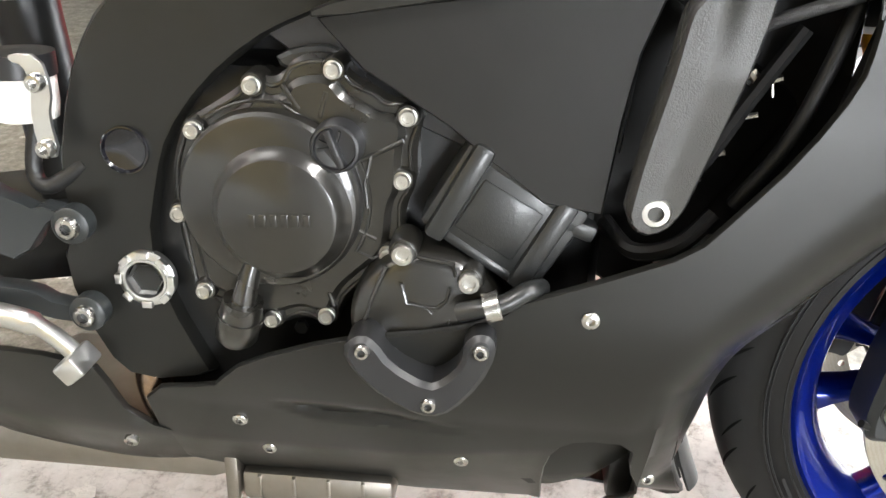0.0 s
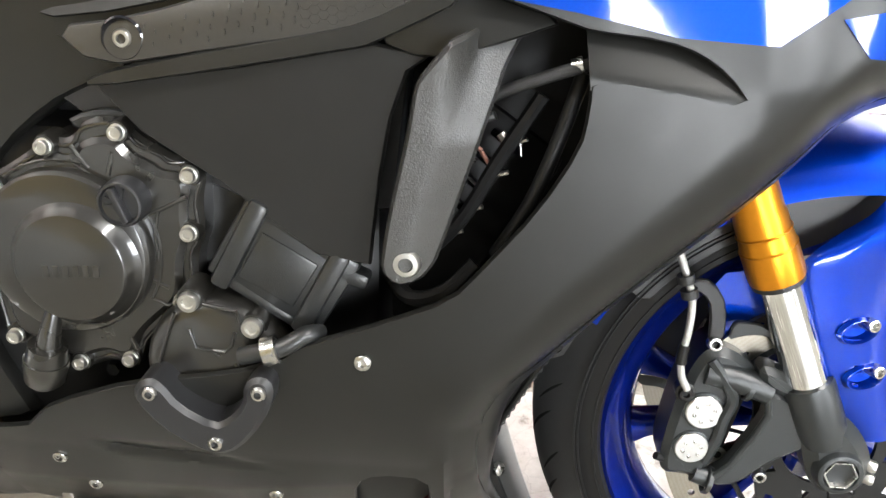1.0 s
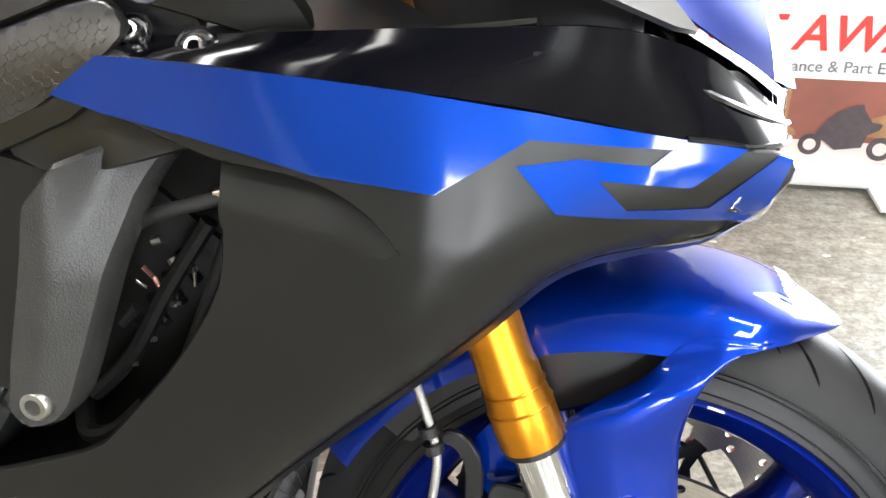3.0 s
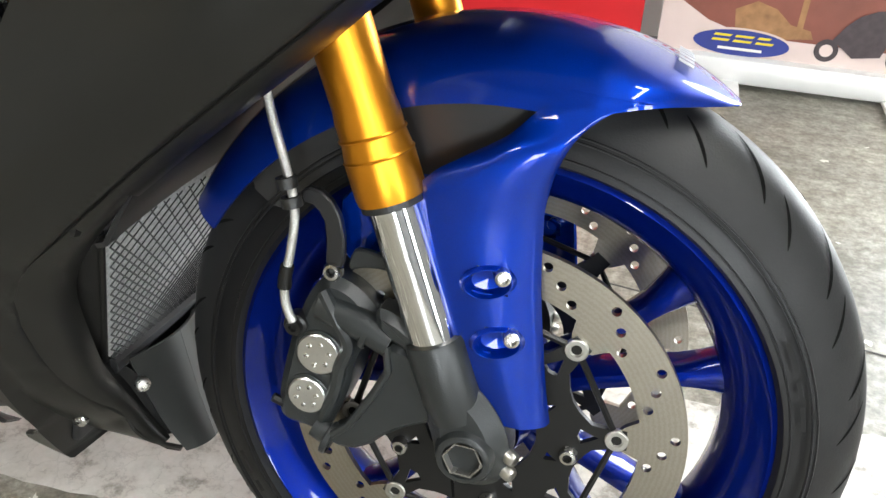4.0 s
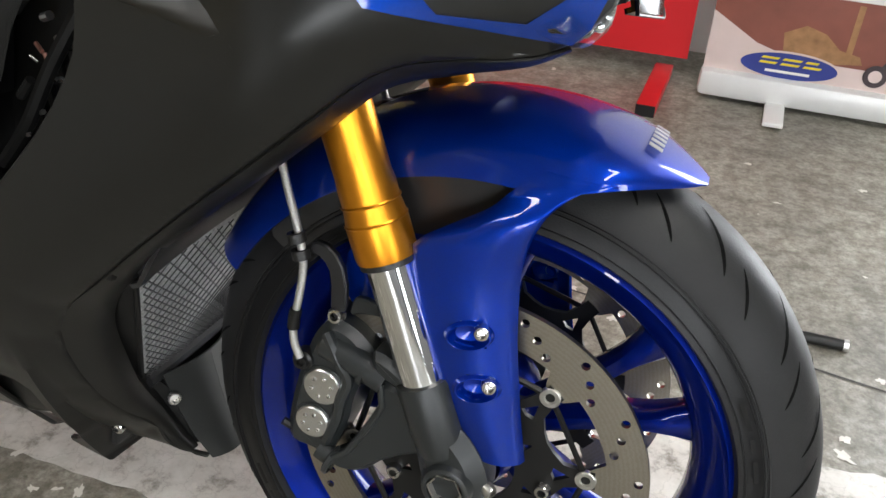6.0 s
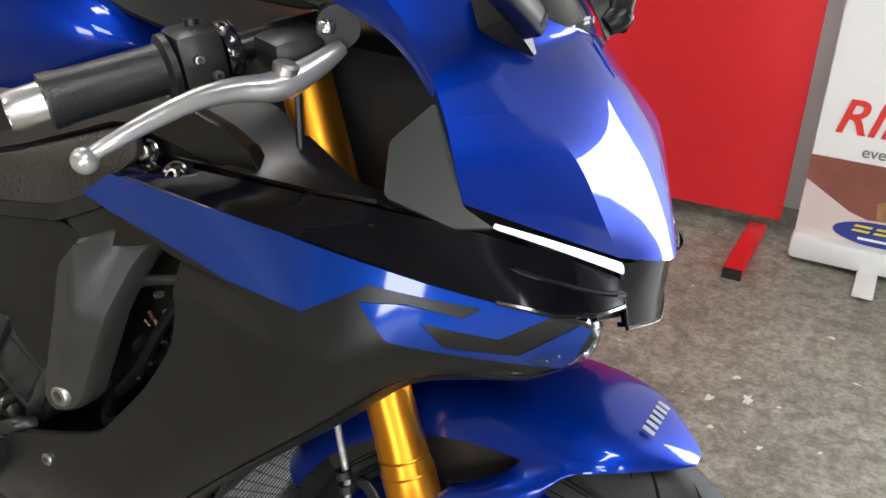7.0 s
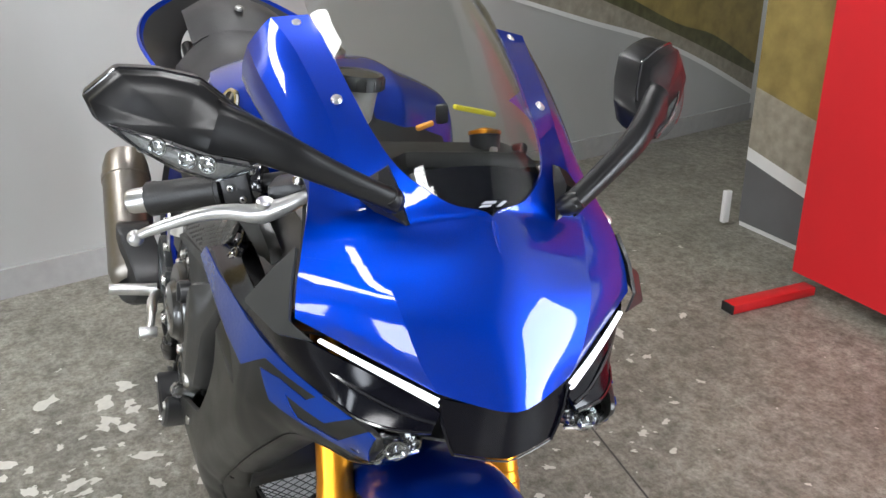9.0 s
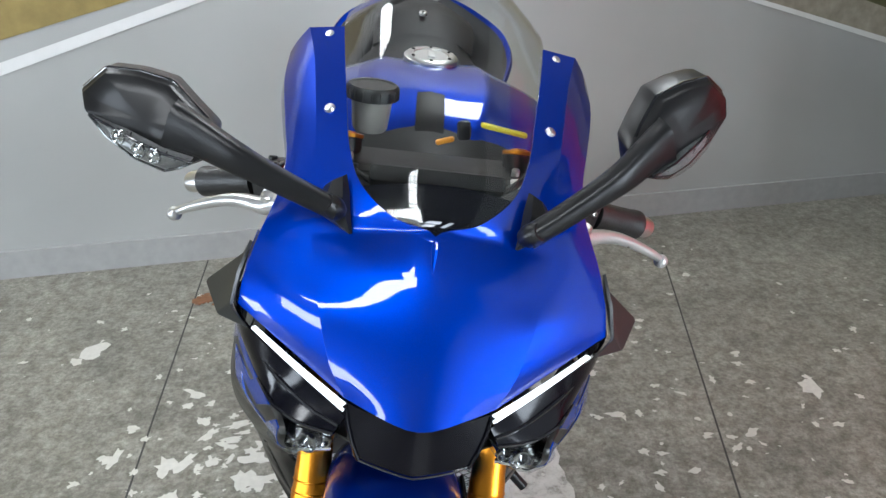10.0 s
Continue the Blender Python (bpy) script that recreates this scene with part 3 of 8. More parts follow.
print_strip("bush_shadow_print", GRASS_LOW, [(y, z + 0.10) for y, z in GRASS_LOW], mat("printed_dark_grass_foot", (0.09, 0.085, 0.035), 0.5, noise=0.7, scale=22), 0.0075)
print_strip("grass_print", [(y, z + 0.07 + 0.02 * math.sin(9 * y)) for y, z in GRASS_LOW], [(y, 2.4) for y, z in GRASS_LOW], GRASSPRINT, 0.009)
SIDE_Y = 2.114
flat_part("side_grass_print", [(x, SIDE_Y, z) for x, z in ((-1.68, 0.55), (-0.9, 0.38), (-0.9, 2.4), (-1.68, 2.4))], GRASSPRINT, mural)
flat_part("side_road_print", [(x, SIDE_Y, z) for x, z in ((-1.68, 0.02), (-0.9, 0.02), (-0.9, 0.1), (-1.68, 0.27))], KERBPRINT, mural)
flat_part("side_line_print", [(x, SIDE_Y, z) for x, z in ((-1.68, 0.27), (-0.9, 0.1), (-0.9, 0.15), (-1.68, 0.32))], LINEPRINT, mural)
flat_part("side_verge_print", [(x, SIDE_Y, z) for x, z in ((-1.68, 0.32), (-0.9, 0.15), (-0.9, 0.38), (-1.68, 0.55))], VERGEPRINT, mural)

# skirting strip at the foot of the mural wall
bm = slab_bm((back_x(3.4) + 0.02, 3.4), (back_x(-4.4) + 0.02, -4.4), 0.1, -0.015)
setting("baseboard_back", bm, mat("grey_skirting", (0.36, 0.36, 0.35), 0.5), "grey painted skirting along the mural wall")
trunk = part("cable_trunk", box_bm((-1.70, 2.06, 0.08), (0.022, 0.03, 0.13), bevel=0.003), WHITEPRINT)
tagged(trunk, "short white plastic trunking stub at the wall's foot", "trunking")


def roll_banner(x0, x1, y, high, material, label, feet, foot_len, base_mat, foot_mat, base_h=0.07):
    b = tagged(empty("roller_banner", pose(0, 0, 0)), label, "banner", "roller banners along the side wall")
    part("print", box_bm(((x0 + x1) / 2, y, high / 2 + 0.03), (x1 - x0, 0.006, high - 0.06)), material, b, smooth=0)
    if base_h:
        part("base", box_bm(((x0 + x1) / 2, y, base_h / 2 + 0.012), (x1 - x0 + 0.01, 0.08, base_h), bevel=0.015), base_mat, b)
    part("top_rail", box_bm(((x0 + x1) / 2, y, high + 0.01), (x1 - x0, 0.02, 0.03), bevel=0.004), base_mat, b)
    for fx in feet:
        foot = part("foot", box_bm((fx, y - foot_len / 2 + 0.02, 0.016), (0.05, foot_len, 0.03 if foot_len > 0.3 else 0.012), bevel=0.003), foot_mat, b)
        if foot_len > 0.3:
            part("end_cap", box_bm((fx, y - foot_len + 0.018, 0.016), (0.049, 0.006, 0.029)), BLACKPLASTIC, foot, "black plastic end cap")
    return b


red = roll_banner(-1.15, 0.03, 1.86, 1.9, RED, "plain red display board on two red steel feet", (-1.09, -0.03), 0.34, REDFRAME, REDFRAME, 0)
white = roll_banner(0.08, 0.95, 1.765, 2.0, WHITEPRINT, "white roller banner with a printed motorcycle scene", (0.28, 0.68), 0.2, WHITEALU, WHITEALU)
BY = 1.7605
def poster(name, pts, material, lift=0.0, label=""):
    return flat_part(name, [(x, BY - lift, z) for x, z in pts], material, white, label)
def oval(cx, cz, rx, rz, n=28):
    return [(cx + rx * math.cos(2 * math.pi * k / n), cz + rz * math.sin(2 * math.pi * k / n)) for k in range(n)]


poster("scene_print", [(0.08, 0.10), (0.95, 0.10), (0.95, 0.292), (0.08, 0.302)], BROWNPRINT, 0.001)
poster("road_print", [(0.08, 0.08), (0.95, 0.08), (0.95, 0.128), (0.62, 0.132), (0.30, 0.135), (0.20, 0.165), (0.08, 0.235)], PINKPRINT, 0.002)
poster("bush_print", [(0.27, 0.14), (0.36, 0.133), (0.46, 0.145), (0.45, 0.165), (0.40, 0.175), (0.36, 0.21), (0.31, 0.225), (0.26, 0.20)], BUSHPRINT, 0.003)
poster("bush_print", [(0.62, 0.15), (0.78, 0.14), (0.80, 0.2), (0.70, 0.22), (0.64, 0.2)], BUSHPRINT, 0.0025)
poster("post_print", [(0.415, 0.16), (0.43, 0.16), (0.432, 0.29), (0.417, 0.29)], BUSHPRINT, 0.0025)
for cx, cz, r in ((0.497, 0.122, 0.029), (0.672, 0.117, 0.032)):
    poster("wheel_print", oval(cx, cz, r, r), DARKPRINT, 0.004)
    poster("hub_print", oval(cx, cz, r * 0.55, r * 0.55), PINKPRINT, 0.005)
poster("machine_print", [(0.505, 0.15), (0.53, 0.19), (0.555, 0.215), (0.59, 0.232), (0.612, 0.236), (0.618, 0.22), (0.64, 0.19), (0.668, 0.185), (0.662, 0.17), (0.635, 0.155), (0.625, 0.12), (0.56, 0.11), (0.535, 0.13)], DARKPRINT, 0.006)
poster("badge_print", oval(0.290, 0.114, 0.128, 0.040), PINKPRINT, 0.0045)
poster("badge_print", oval(0.290, 0.115, 0.120, 0.034), BLUEPRINT, 0.006)
for x0, w, z0 in ((0.215, 0.042, 0.117), (0.268, 0.045, 0.117), (0.324, 0.042, 0.117), (0.219, 0.042, 0.130), (0.272, 0.045, 0.130), (0.328, 0.030, 0.130)):
    poster("badge_bar", [(x0, z0), (x0 + w, z0), (x0 + w + 0.005, z0 + 0.006), (x0 + 0.005, z0 + 0.006)], YELLOWPRINT, 0.0075)
poster("badge_bar", [(0.235, 0.096), (0.345, 0.096), (0.345, 0.103), (0.235, 0.103)], WHITEPRINT, 0.0075)

# a short steel rod left lying on the floor ahead of the side stand
rod = part("floor_rod", tube_bm([(0.285, 0.702, 0.0105), (0.428, 0.7055, 0.0105)], 0.0095, 14), DARKMETAL)
tagged(rod, "short dark steel rod lying on the concrete floor", "rod")
part("rod_end", tube_bm([(0.4282, 0.7055, 0.0105), (0.436, 0.7057, 0.0105)], 0.0105, 14), ALU, rod, "pale metal end cap")


def lettering(name, body, x, z, size, material, parent, label, y=BY, shear=0.0, bold=0.0):
    cu = bpy.data.curves.new(name, "FONT")
    cu.body, cu.size, cu.shear, cu.offset = body, size, shear, bold
    cu.materials.append(material)
    o = new(name, cu)
    o.parent = parent
    o.matrix_local = pose(x, y - 0.002, z, 90, 0, 0)
    return tagged(o, label)


lettering("lettering", "RIDE AWAY", 0.115, 0.372, 0.125, TEXTRED, white, "red slanted lettering", shear=0.25, bold=0.002)
lettering("lettering", "even with Finance & Part Exchange", 0.195, 0.316, 0.0415, TEXTGREY, white, "grey lettering", bold=0.0004)

# ---------------------------------------------------------------- the motorcycle: wheels and fork
bike = tagged(empty("motorcycle", BIKE), "blue and matt black sports motorcycle leaning on its side stand", "motorcycle")


def ring_points(r, n, a0=0.0, r2=None):
    return [(r * math.cos(a0 + 2 * math.pi * i / n), r * math.sin(a0 + 2 * math.pi * i / n)) for i in range(n)]


def plate_bm(loops, cx, cz, y0, y1):
    """a flat plate with holes: the first loop is its outline; loops are (x, z) round the centre"""
    bm = bmesh.new()
    edges = []
    for lp in loops:
        vs = [bm.verts.new((cx + x, y0, cz + z)) for x, z in lp]
        edges += [bm.edges.new((vs[i], vs[(i + 1) % len(vs)])) for i in range(len(vs))]
    bmesh.ops.triangle_fill(bm, use_beauty=True, use_dissolve=False, edges=edges)
    ext = bmesh.ops.extrude_face_region(bm, geom=bm.faces[:])
    for g in ext["geom"]:
        if isinstance(g, bmesh.types.BMVert):
            g.co.y = y1
    return bm


def hole(r, x, z, n=10):
    return [(x + a, z + b) for a, b in ring_points(r, n)]


def tyre_bm(centre, crown, half, rim_r):
    prof = tyre_profile(crown, half, rim_r)
    prof.append((rim_r - 0.004, -half * 0.86))
    prof.append((rim_r - 0.004, half * 0.86))
    return lathe_bm(prof, centre, (0, 1, 0), 128, closed=True)


def tyre_profile(crown, half, rim_r):
    prof = []
    for i in range(41):
        a = math.pi * i / 40
        s = math.cos(a)
        r = crown - (crown - rim_r) * (abs(s) ** 2.6) * 0.98
        prof.append((r, half * 1.02 * s * (1.0 + 0.07 * math.sin(a) ** 2)))
    return prof


def tyre_radius(crown, half, rim_r, y):
    ps = sorted((h, r) for r, h in tyre_profile(crown, half, rim_r))
    return float(np.interp(y, [p[0] for p in ps], [p[1] for p in ps]))


def groove_bm(centre, crown, half, rim_r, pts, width, lift=0.0006):
    """a thin lens-shaped strip laid along (angle, y) points on the tread, standing for a groove"""
    ctr = spline([(a, y, 0) for a, y in pts], 6)
    rows = []
    n = len(ctr)
    for i, p in enumerate(ctr):
        w = width * math.sin(math.pi * (i + 0.15) / (n - 0.7)) ** 0.7 * 0.5 if 0 < i < n - 1 else 0.0004
        row = []
        for s in (-1, 0, 1):
            a, y = p.x + s * w / crown, p.y
            r = tyre_radius(crown, half, rim_r, y) + lift
            row.append(Vector((centre[0] + r * math.cos(a), centre[1] + y, centre[2] + r * math.sin(a))))
        rows.append(row)
    return grid_bm(rows)


def rim_bm(centre, half, size=1.0):
    prof = [(0.230, -half), (0.226, -half - 0.003), (0.219, -half + 0.004), (0.207, -half + 0.010), (0.197, -half + 0.026), (0.190, -0.012), (0.190, 0.012),
            (0.197, half - 0.026), (0.207, half - 0.010), (0.219, half - 0.004), (0.226, half + 0.003), (0.230, half), (0.226, half - 0.008), (0.212, half - 0.016),
            (0.206, 0), (0.212, -half + 0.016), (0.226, -half + 0.008)]
    return lathe_bm([(r * size, h) for r, h in prof], centre, (0, 1, 0), 96, closed=True)


def spoke_bm(centre, a_hub, a_rim, r0, r1, bm):
    """one tapered cast arm from the hub to the rim"""
    rows = []
    for i in range(9):
        t = i / 8
        r = r0 + (r1 - r0) * t
        a = a_hub + (a_rim - a_hub) * t
        w = 0.012 - 0.003 * math.sin(math.pi * t) + 0.010 * max(0, t - 0.8) * 5 * 0.9
        d = 0.024 - 0.006 * t
        c = Vector((math.cos(a), 0, math.sin(a)))
        s = Vector((-math.sin(a), 0, math.cos(a)))
        row = []
        for k in range(12):
            th = 2 * math.pi * k / 12
            row.append(Vector(centre) + c * r + s * (w * (abs(math.cos(th)) ** 0.7) * math.copysign(1, math.cos(th))) + Vector((0, d * (abs(math.sin(th)) ** 0.7) * math.copysign(1, math.sin(th)), 0)))
        rows.append([bm.verts.new(p) for p in row])
    for a, b in zip(rows, rows[1:]):
        for k in range(12):
            bm.faces.new((a[k], a[(k + 1) % 12], b[(k + 1) % 12], b[k]))


WY = -0.010
wc = (0.0075, WY, 0.2955)
gc = (0.004, WY, 0.297)
front_wheel = part("front_wheel", rim_bm(wc, 0.055, 0.958), BLUERIM, bike, "blue painted cast front rim")
SPOKE0 = radians(33)
for k in range(5):
    bm = bmesh.new()
    a = SPOKE0 + 2 * math.pi * k / 5
    for s in (-1, 1):
        bm = bmesh.new()
        spoke_bm(wc, a + s * 0.14, a + s * 0.235, 0.03, 0.190, bm)
        part("spoke", bm, BLUERIM, front_wheel)
part("hub", lathe_bm([(0.028, -0.075), (0.034, -0.06), (0.04, -0.03), (0.034, 0), (0.04, 0.03), (0.034, 0.06), (0.028, 0.075)], wc), BLUERIM, front_wheel)
part("tyre", tyre_bm(wc, 0.2885, 0.060, 0.2225), RUBBER, front_wheel, "black road tyre with swept tread grooves")
n_tread = 40
for k in range(n_tread):
    a = 2 * math.pi * k / n_tread
    for s in (-1, 1):
        b = a + (0.08 if s > 0 else 0)
        if k % 2:
            run, wide = [(b, s * 0.007), (b - 0.06, s * 0.019), (b - 0.12, s * 0.031), (b - 0.16, s * 0.039)], 0.0056
        else:
            run, wide = [(b - 0.03, s * 0.026), (b - 0.09, s * 0.036), (b - 0.14, s * 0.044)], 0.0046
        # Strips lie proud of the tread; no groove is cut.
        part("tread_groove_strip", groove_bm(wc, 0.2885, 0.060, 0.2225, run, wide), GROOVE_SHADE, front_wheel)
for s in (-1, 1):
    wall = [(r + 0.0004, h + math.copysign(0.0007, h)) for r, h in tyre_profile(0.2885, 0.060, 0.2225) if r < 0.248 and h * s > 0]
    part("tyre_wall", lathe_bm(wall, wc, (0, 1, 0), 128), RUBBERWALL, front_wheel, "darker smooth tyre side wall")
    for r0, y0 in ((0.2290, 0.0602), (0.2440, 0.0610), (0.2475, 0.0600)):
        part("wall_ridge", lathe_bm([(r0 - 0.0009, s * y0), (r0 - 0.0004, s * (y0 + 0.0013)), (r0 + 0.0004, s * (y0 + 0.0013)), (r0 + 0.0009, s * y0)], wc, (0, 1, 0), 128), RUBBERWALL, front_wheel)
    for a0, wid in ((15, 5), (22, 3), (27, 6), (98, 4), (104, 4), (110, 7), (205, 6), (213, 3), (310, 5), (318, 5), (325, 3)):
        rows = []
        for q in np.linspace(a0, a0 + wid, 5):
            q = radians(q)
            rows.append([Vector((wc[0] + r * math.cos(q), wc[1] + s * (y + 0.0012), wc[2] + r * math.sin(q))) for r, y in ((0.2355, 0.0610), (0.2390, 0.0612))])
        part("raised_bar", grid_bm(rows), RUBBERWALL, front_wheel, "raised plain bars on the tyre wall")
valve = part("tyre_valve", tube_bm([(0.150, -0.035, 0.196), (0.140, -0.052, 0.203), (0.132, -0.066, 0.210)], [0.0045, 0.0035, 0.005]), DARKMETAL, front_wheel)

# brake discs
for s, dy, nm in ((-1, -0.090, "brake_disc"), (1, 0.070, "brake_disc")):
    A0 = radians(10)
    inner = []
    for i in range(160):
        a = 2 * math.pi * i / 160
        da = abs(((a - A0) + math.pi / 8) % (math.pi / 4) - math.pi / 8)
        inner.append((a, 0.1235 - 0.019 * max(0, math.cos(min(1, da / 0.13) * math.pi / 2)) ** 0.5))
    loops = [ring_points(0.158, 96), [(r * math.cos(a), r * math.sin(a)) for a, r in inner]]
    for k in range(16):
        for j, (r, da) in enumerate(((0.131, 0.0), (0.140, 0.10), (0.149, 0.20))):
            a = 2 * math.pi * k / 16 + da
            loops.append(hole(0.0039, r * math.cos(a), r * math.sin(a), 10))
    disc = part(nm, plate_bm(loops, 0.004, 0.303, dy, dy + 0.005), DISC, bike, "drilled steel brake disc with floating buttons")
    outer = []
    for k in range(8):
        a = A0 + 2 * math.pi * k / 8
        outer += [(0.114 * math.cos(a + q), 0.114 * math.sin(a + q)) for q in (-0.07, 0, 0.07)]
        outer += [(r * math.cos(a + q), r * math.sin(a + q)) for r, q in ((0.101, 0.085), (0.088, 0.13), (0.081, 0.27), (0.079, math.pi / 8), (0.081, math.pi / 4 - 0.27), (0.088, math.pi / 4 - 0.13), (0.101, math.pi / 4 - 0.085))]
    loops = [outer, ring_points(0.045, 40)]
    for k in range(8):
        a = A0 + 2 * math.pi * (k + 0.5) / 8
        c = A0 + 2 * math.pi * k / 8
        loops.append([(r * math.cos(c + q), r * math.sin(c + q)) for r, q in ((0.079, -0.085), (0.093, 0.0), (0.079, 0.085), (0.0765, 0.0))])
        loops.append([(r * math.cos(a + q), r * math.sin(a + q)) for r, q in ((0.056, -0.07), (0.066, 0.0), (0.056, 0.07))])
    part("carrier", plate_bm(loops, 0.004, 0.303, dy - 0.0015, dy + 0.0035), DARKMETAL, disc, "black disc carrier")
    # long truss arms that reach from button to button
    for k in range(8):
        a = A0 + 2 * math.pi * k / 8
        b = a + 2 * math.pi / 8
        p0 = Vector((0.004 + 0.106 * math.cos(a), dy + 0.001, 0.303 + 0.106 * math.sin(a)))
        p1 = Vector((0.004 + 0.106 * math.cos(b), dy + 0.001, 0.303 + 0.106 * math.sin(b)))
        part("strut", tube_bm([p0, p1], 0.0028, 6), DARKMETAL, disc)
        part("button", lathe_bm([(0.0090, -0.002), (0.0090, 0.0025), (0.0082, 0.0032), (0.0050, 0.0032), (0.0048, 0.0016), (0.0040, 0.0016), (0.0036, -0.001), (0.0002, -0.001)],
                                p0 + Vector((0, s * 0.001 if s < 0 else 0.005, 0)), (0, s, 0), 24), ZINC, disc, "dull steel disc button")
    for k in range(5):
        a = radians(-4) + 2 * math.pi * k / 5
        bolt("disc_bolt", (0.004 + 0.072 * math.cos(a), dy + s * 0.002, 0.303 + 0.072 * math.sin(a)), (0, s, 0), 0.0075, STEEL, disc, "bright hexagon-socket bolt", 0.006)


# fork
def fork_x(z):
    return -0.034 - 0.433 * (z - 0.377)


FY = 0.112
for s in (-1, 1):
    d = Vector((-0.433, 0, 1)).normalized()
    base = Vector((fork_x(0.485), s * FY, 0.485))
    leg = part("fork_tube", lathe_bm([(0.0195, 0), (0.0245, 0.001), (0.0252, 0.006), (0.0252, 0.03), (0.0232, 0.045), (0.0232, 0.06), (0.0222, 0.068), (0.0222, 0.13), (0.0228, 0.27), (0.0228, 0.43), (0.0195, 0.431)], base, d, 40),
               GOLD, bike, "gold anodised upper fork tube")
    for h0 in (0.0325, 0.0475):
        part("ring_groove", lathe_bm([(0.0252 - (0.0012 if h0 > 0.04 else 0), -0.0012), (0.0258 - (0.0012 if h0 > 0.04 else 0), 0.0), (0.0252 - (0.0012 if h0 > 0.04 else 0), 0.0012)], base + d * h0, d, 40), GOLD, leg)
    part("dust_seal", lathe_bm([(0.0195, -0.004), (0.0235, -0.004), (0.0235, 0.002), (0.02, 0.0025)], base, d, 40), HOSE, leg, "black dust seal")
    low = Vector((fork_x(0.365), s * FY, 0.365))
    part("fork_slider", lathe_bm([(0.0195, 0), (0.0195, 0.14)], low, d, 40), CHROME, bike, "polished chrome fork slider")
    # casting: socket, axle lug and brake bracket
    boot = part("fork_foot", lathe_bm([(0.021, -0.045), (0.0235, -0.03), (0.0238, 0.018), (0.0225, 0.022), (0.0195, 0.022)], low, d, 40), CALIPER, bike, "satin black cast fork foot")
    lug = [(-0.040, 0.345), (-0.004, 0.358), (0.020, 0.336), (0.035, 0.306), (0.032, 0.276), (0.008, 0.264), (-0.017, 0.274), (-0.029, 0.302)]
    part("axle_lug", prism_bm(lug, s * 0.130, s * 0.093, 0.012, rounds=2), CALIPER, boot)
    br = [(-0.030, 0.345), (-0.050, 0.368), (-0.074, 0.372), (-0.069, 0.349), (-0.078, 0.326), (-0.096, 0.289), (-0.113, 0.275), (-0.108, 0.264), (-0.083, 0.268), (-0.059, 0.295), (-0.022, 0.316)]
    part("caliper_bracket", prism_bm(br, s * 0.118, s * 0.100, 0.004), CALIPER, boot)
    edge_run = [(-0.072, 0.370), (-0.068, 0.349), (-0.077, 0.326), (-0.095, 0.290), (-0.110, 0.275)]
    part("bracket_rib", tube_bm([(x, s * 0.1175, z) for x, z in edge_run], 0.0035, 8), CALIPER, boot)
    arch = [(-0.110, 0.432), (-0.104, 0.437), (-0.079, 0.434), (-0.066, 0.420), (-0.056, 0.404), (-0.048, 0.386), (-0.058, 0.388), (-0.064, 0.402), (-0.075, 0.4215), (-0.085, 0.4235), (-0.100, 0.4215), (-0.112, 0.416)]
    part("bracket_arch", prism_bm(arch, s * 0.104, s * 0.099, 0.0015), CALIPER, boot)
    for z in (0.374, 0.268):
        q = (-0.088, z) if z > 0.3 else (-0.112, z)
        part("bolt_collar", lathe_bm([(0.0125, -0.003), (0.014, -0.002), (0.014, 0.002), (0.0125, 0.003)], (q[0], s * 0.111, q[1]), (1, s * 0.08, -0.3), 20), CALIPER, boot)
    # Thin black box laid on the lug: the slit's shade as colour.
    part("lug_split", box_bm((-0.004, s * 0.1312, 0.272), (0.0016, 0.002, 0.022), pose(0, 0, 0, 0, -12, 0)), GROOVE_SHADE, boot)
    up_br = [(-0.046, 0.385), (-0.068, 0.398), (-0.084, 0.400), (-0.080, 0.378), (-0.048, 0.366)]
    part("bracket_arm", prism_bm(up_br, s * 0.122, s * 0.098, 0.006), CALIPER, boot)
    part("axle_sleeve", lathe_bm([(0.0240, -0.004), (0.0215, 0.004), (0.0205, 0.0065), (0.0185, 0.0075), (0.0160, 0.0075), (0.0156, 0.002), (0.0152, 0.001)], (0.001, s * 0.129, 0.300), (0, s, 0), 32), CALIPER, boot)
    part("axle_socket", lathe_bm([(0.0158, 0.0072), (0.0146, 0.0072), (0.0140, 0.0062), (0.0132, -0.004), (0.0002, -0.005)], (0.001, s * 0.129, 0.300), (0, s, 0), 6), STEEL, boot, "hexagon socket of the axle")
    for z in (0.287, 0.301):
        bolt("pinch_bolt", (0.034, s * 0.118, z), (0.85, s * 0.5, -0.1), 0.006, ZINC, boot, "", 0.006)
    # caliper
    body = [(-0.138, 0.398), (-0.124, 0.412), (-0.104, 0.408), (-0.084, 0.392), (-0.080, 0.380), (-0.094, 0.356), (-0.100, 0.336), (-0.101, 0.314), (-0.111, 0.284), (-0.118, 0.264), (-0.133, 0.270), (-0.156, 0.270), (-0.160, 0.290), (-0.156, 0.325), (-0.150, 0.360)]
    cal = part("brake_caliper", prism_bm(body, s * 0.112, s * 0.062, 0.007, rounds=2), CALIPER, bike, "satin black four-piston brake caliper")
    ridge = spline([(-0.126, s * 0.113, 0.400), (-0.112, s * 0.118, 0.382), (-0.102, s * 0.116, 0.362), (-0.107, s * 0.115, 0.34), (-0.110, s * 0.114, 0.318), (-0.118, s * 0.112, 0.290)], 6)
    part("rib", tube_bm(ridge, 0.0055, 8), CALIPER, cal)
    part("bolt_boss", tube_bm([(-0.128, s * 0.108, 0.386), (-0.100, s * 0.112, 0.382), (-0.070, s * 0.112, 0.371)], 0.0125, 16), CALIPER, cal)
    part("bolt_boss", tube_bm([(-0.126, s * 0.108, 0.274), (-0.108, s * 0.110, 0.268)], 0.0095, 16), CALIPER, cal)
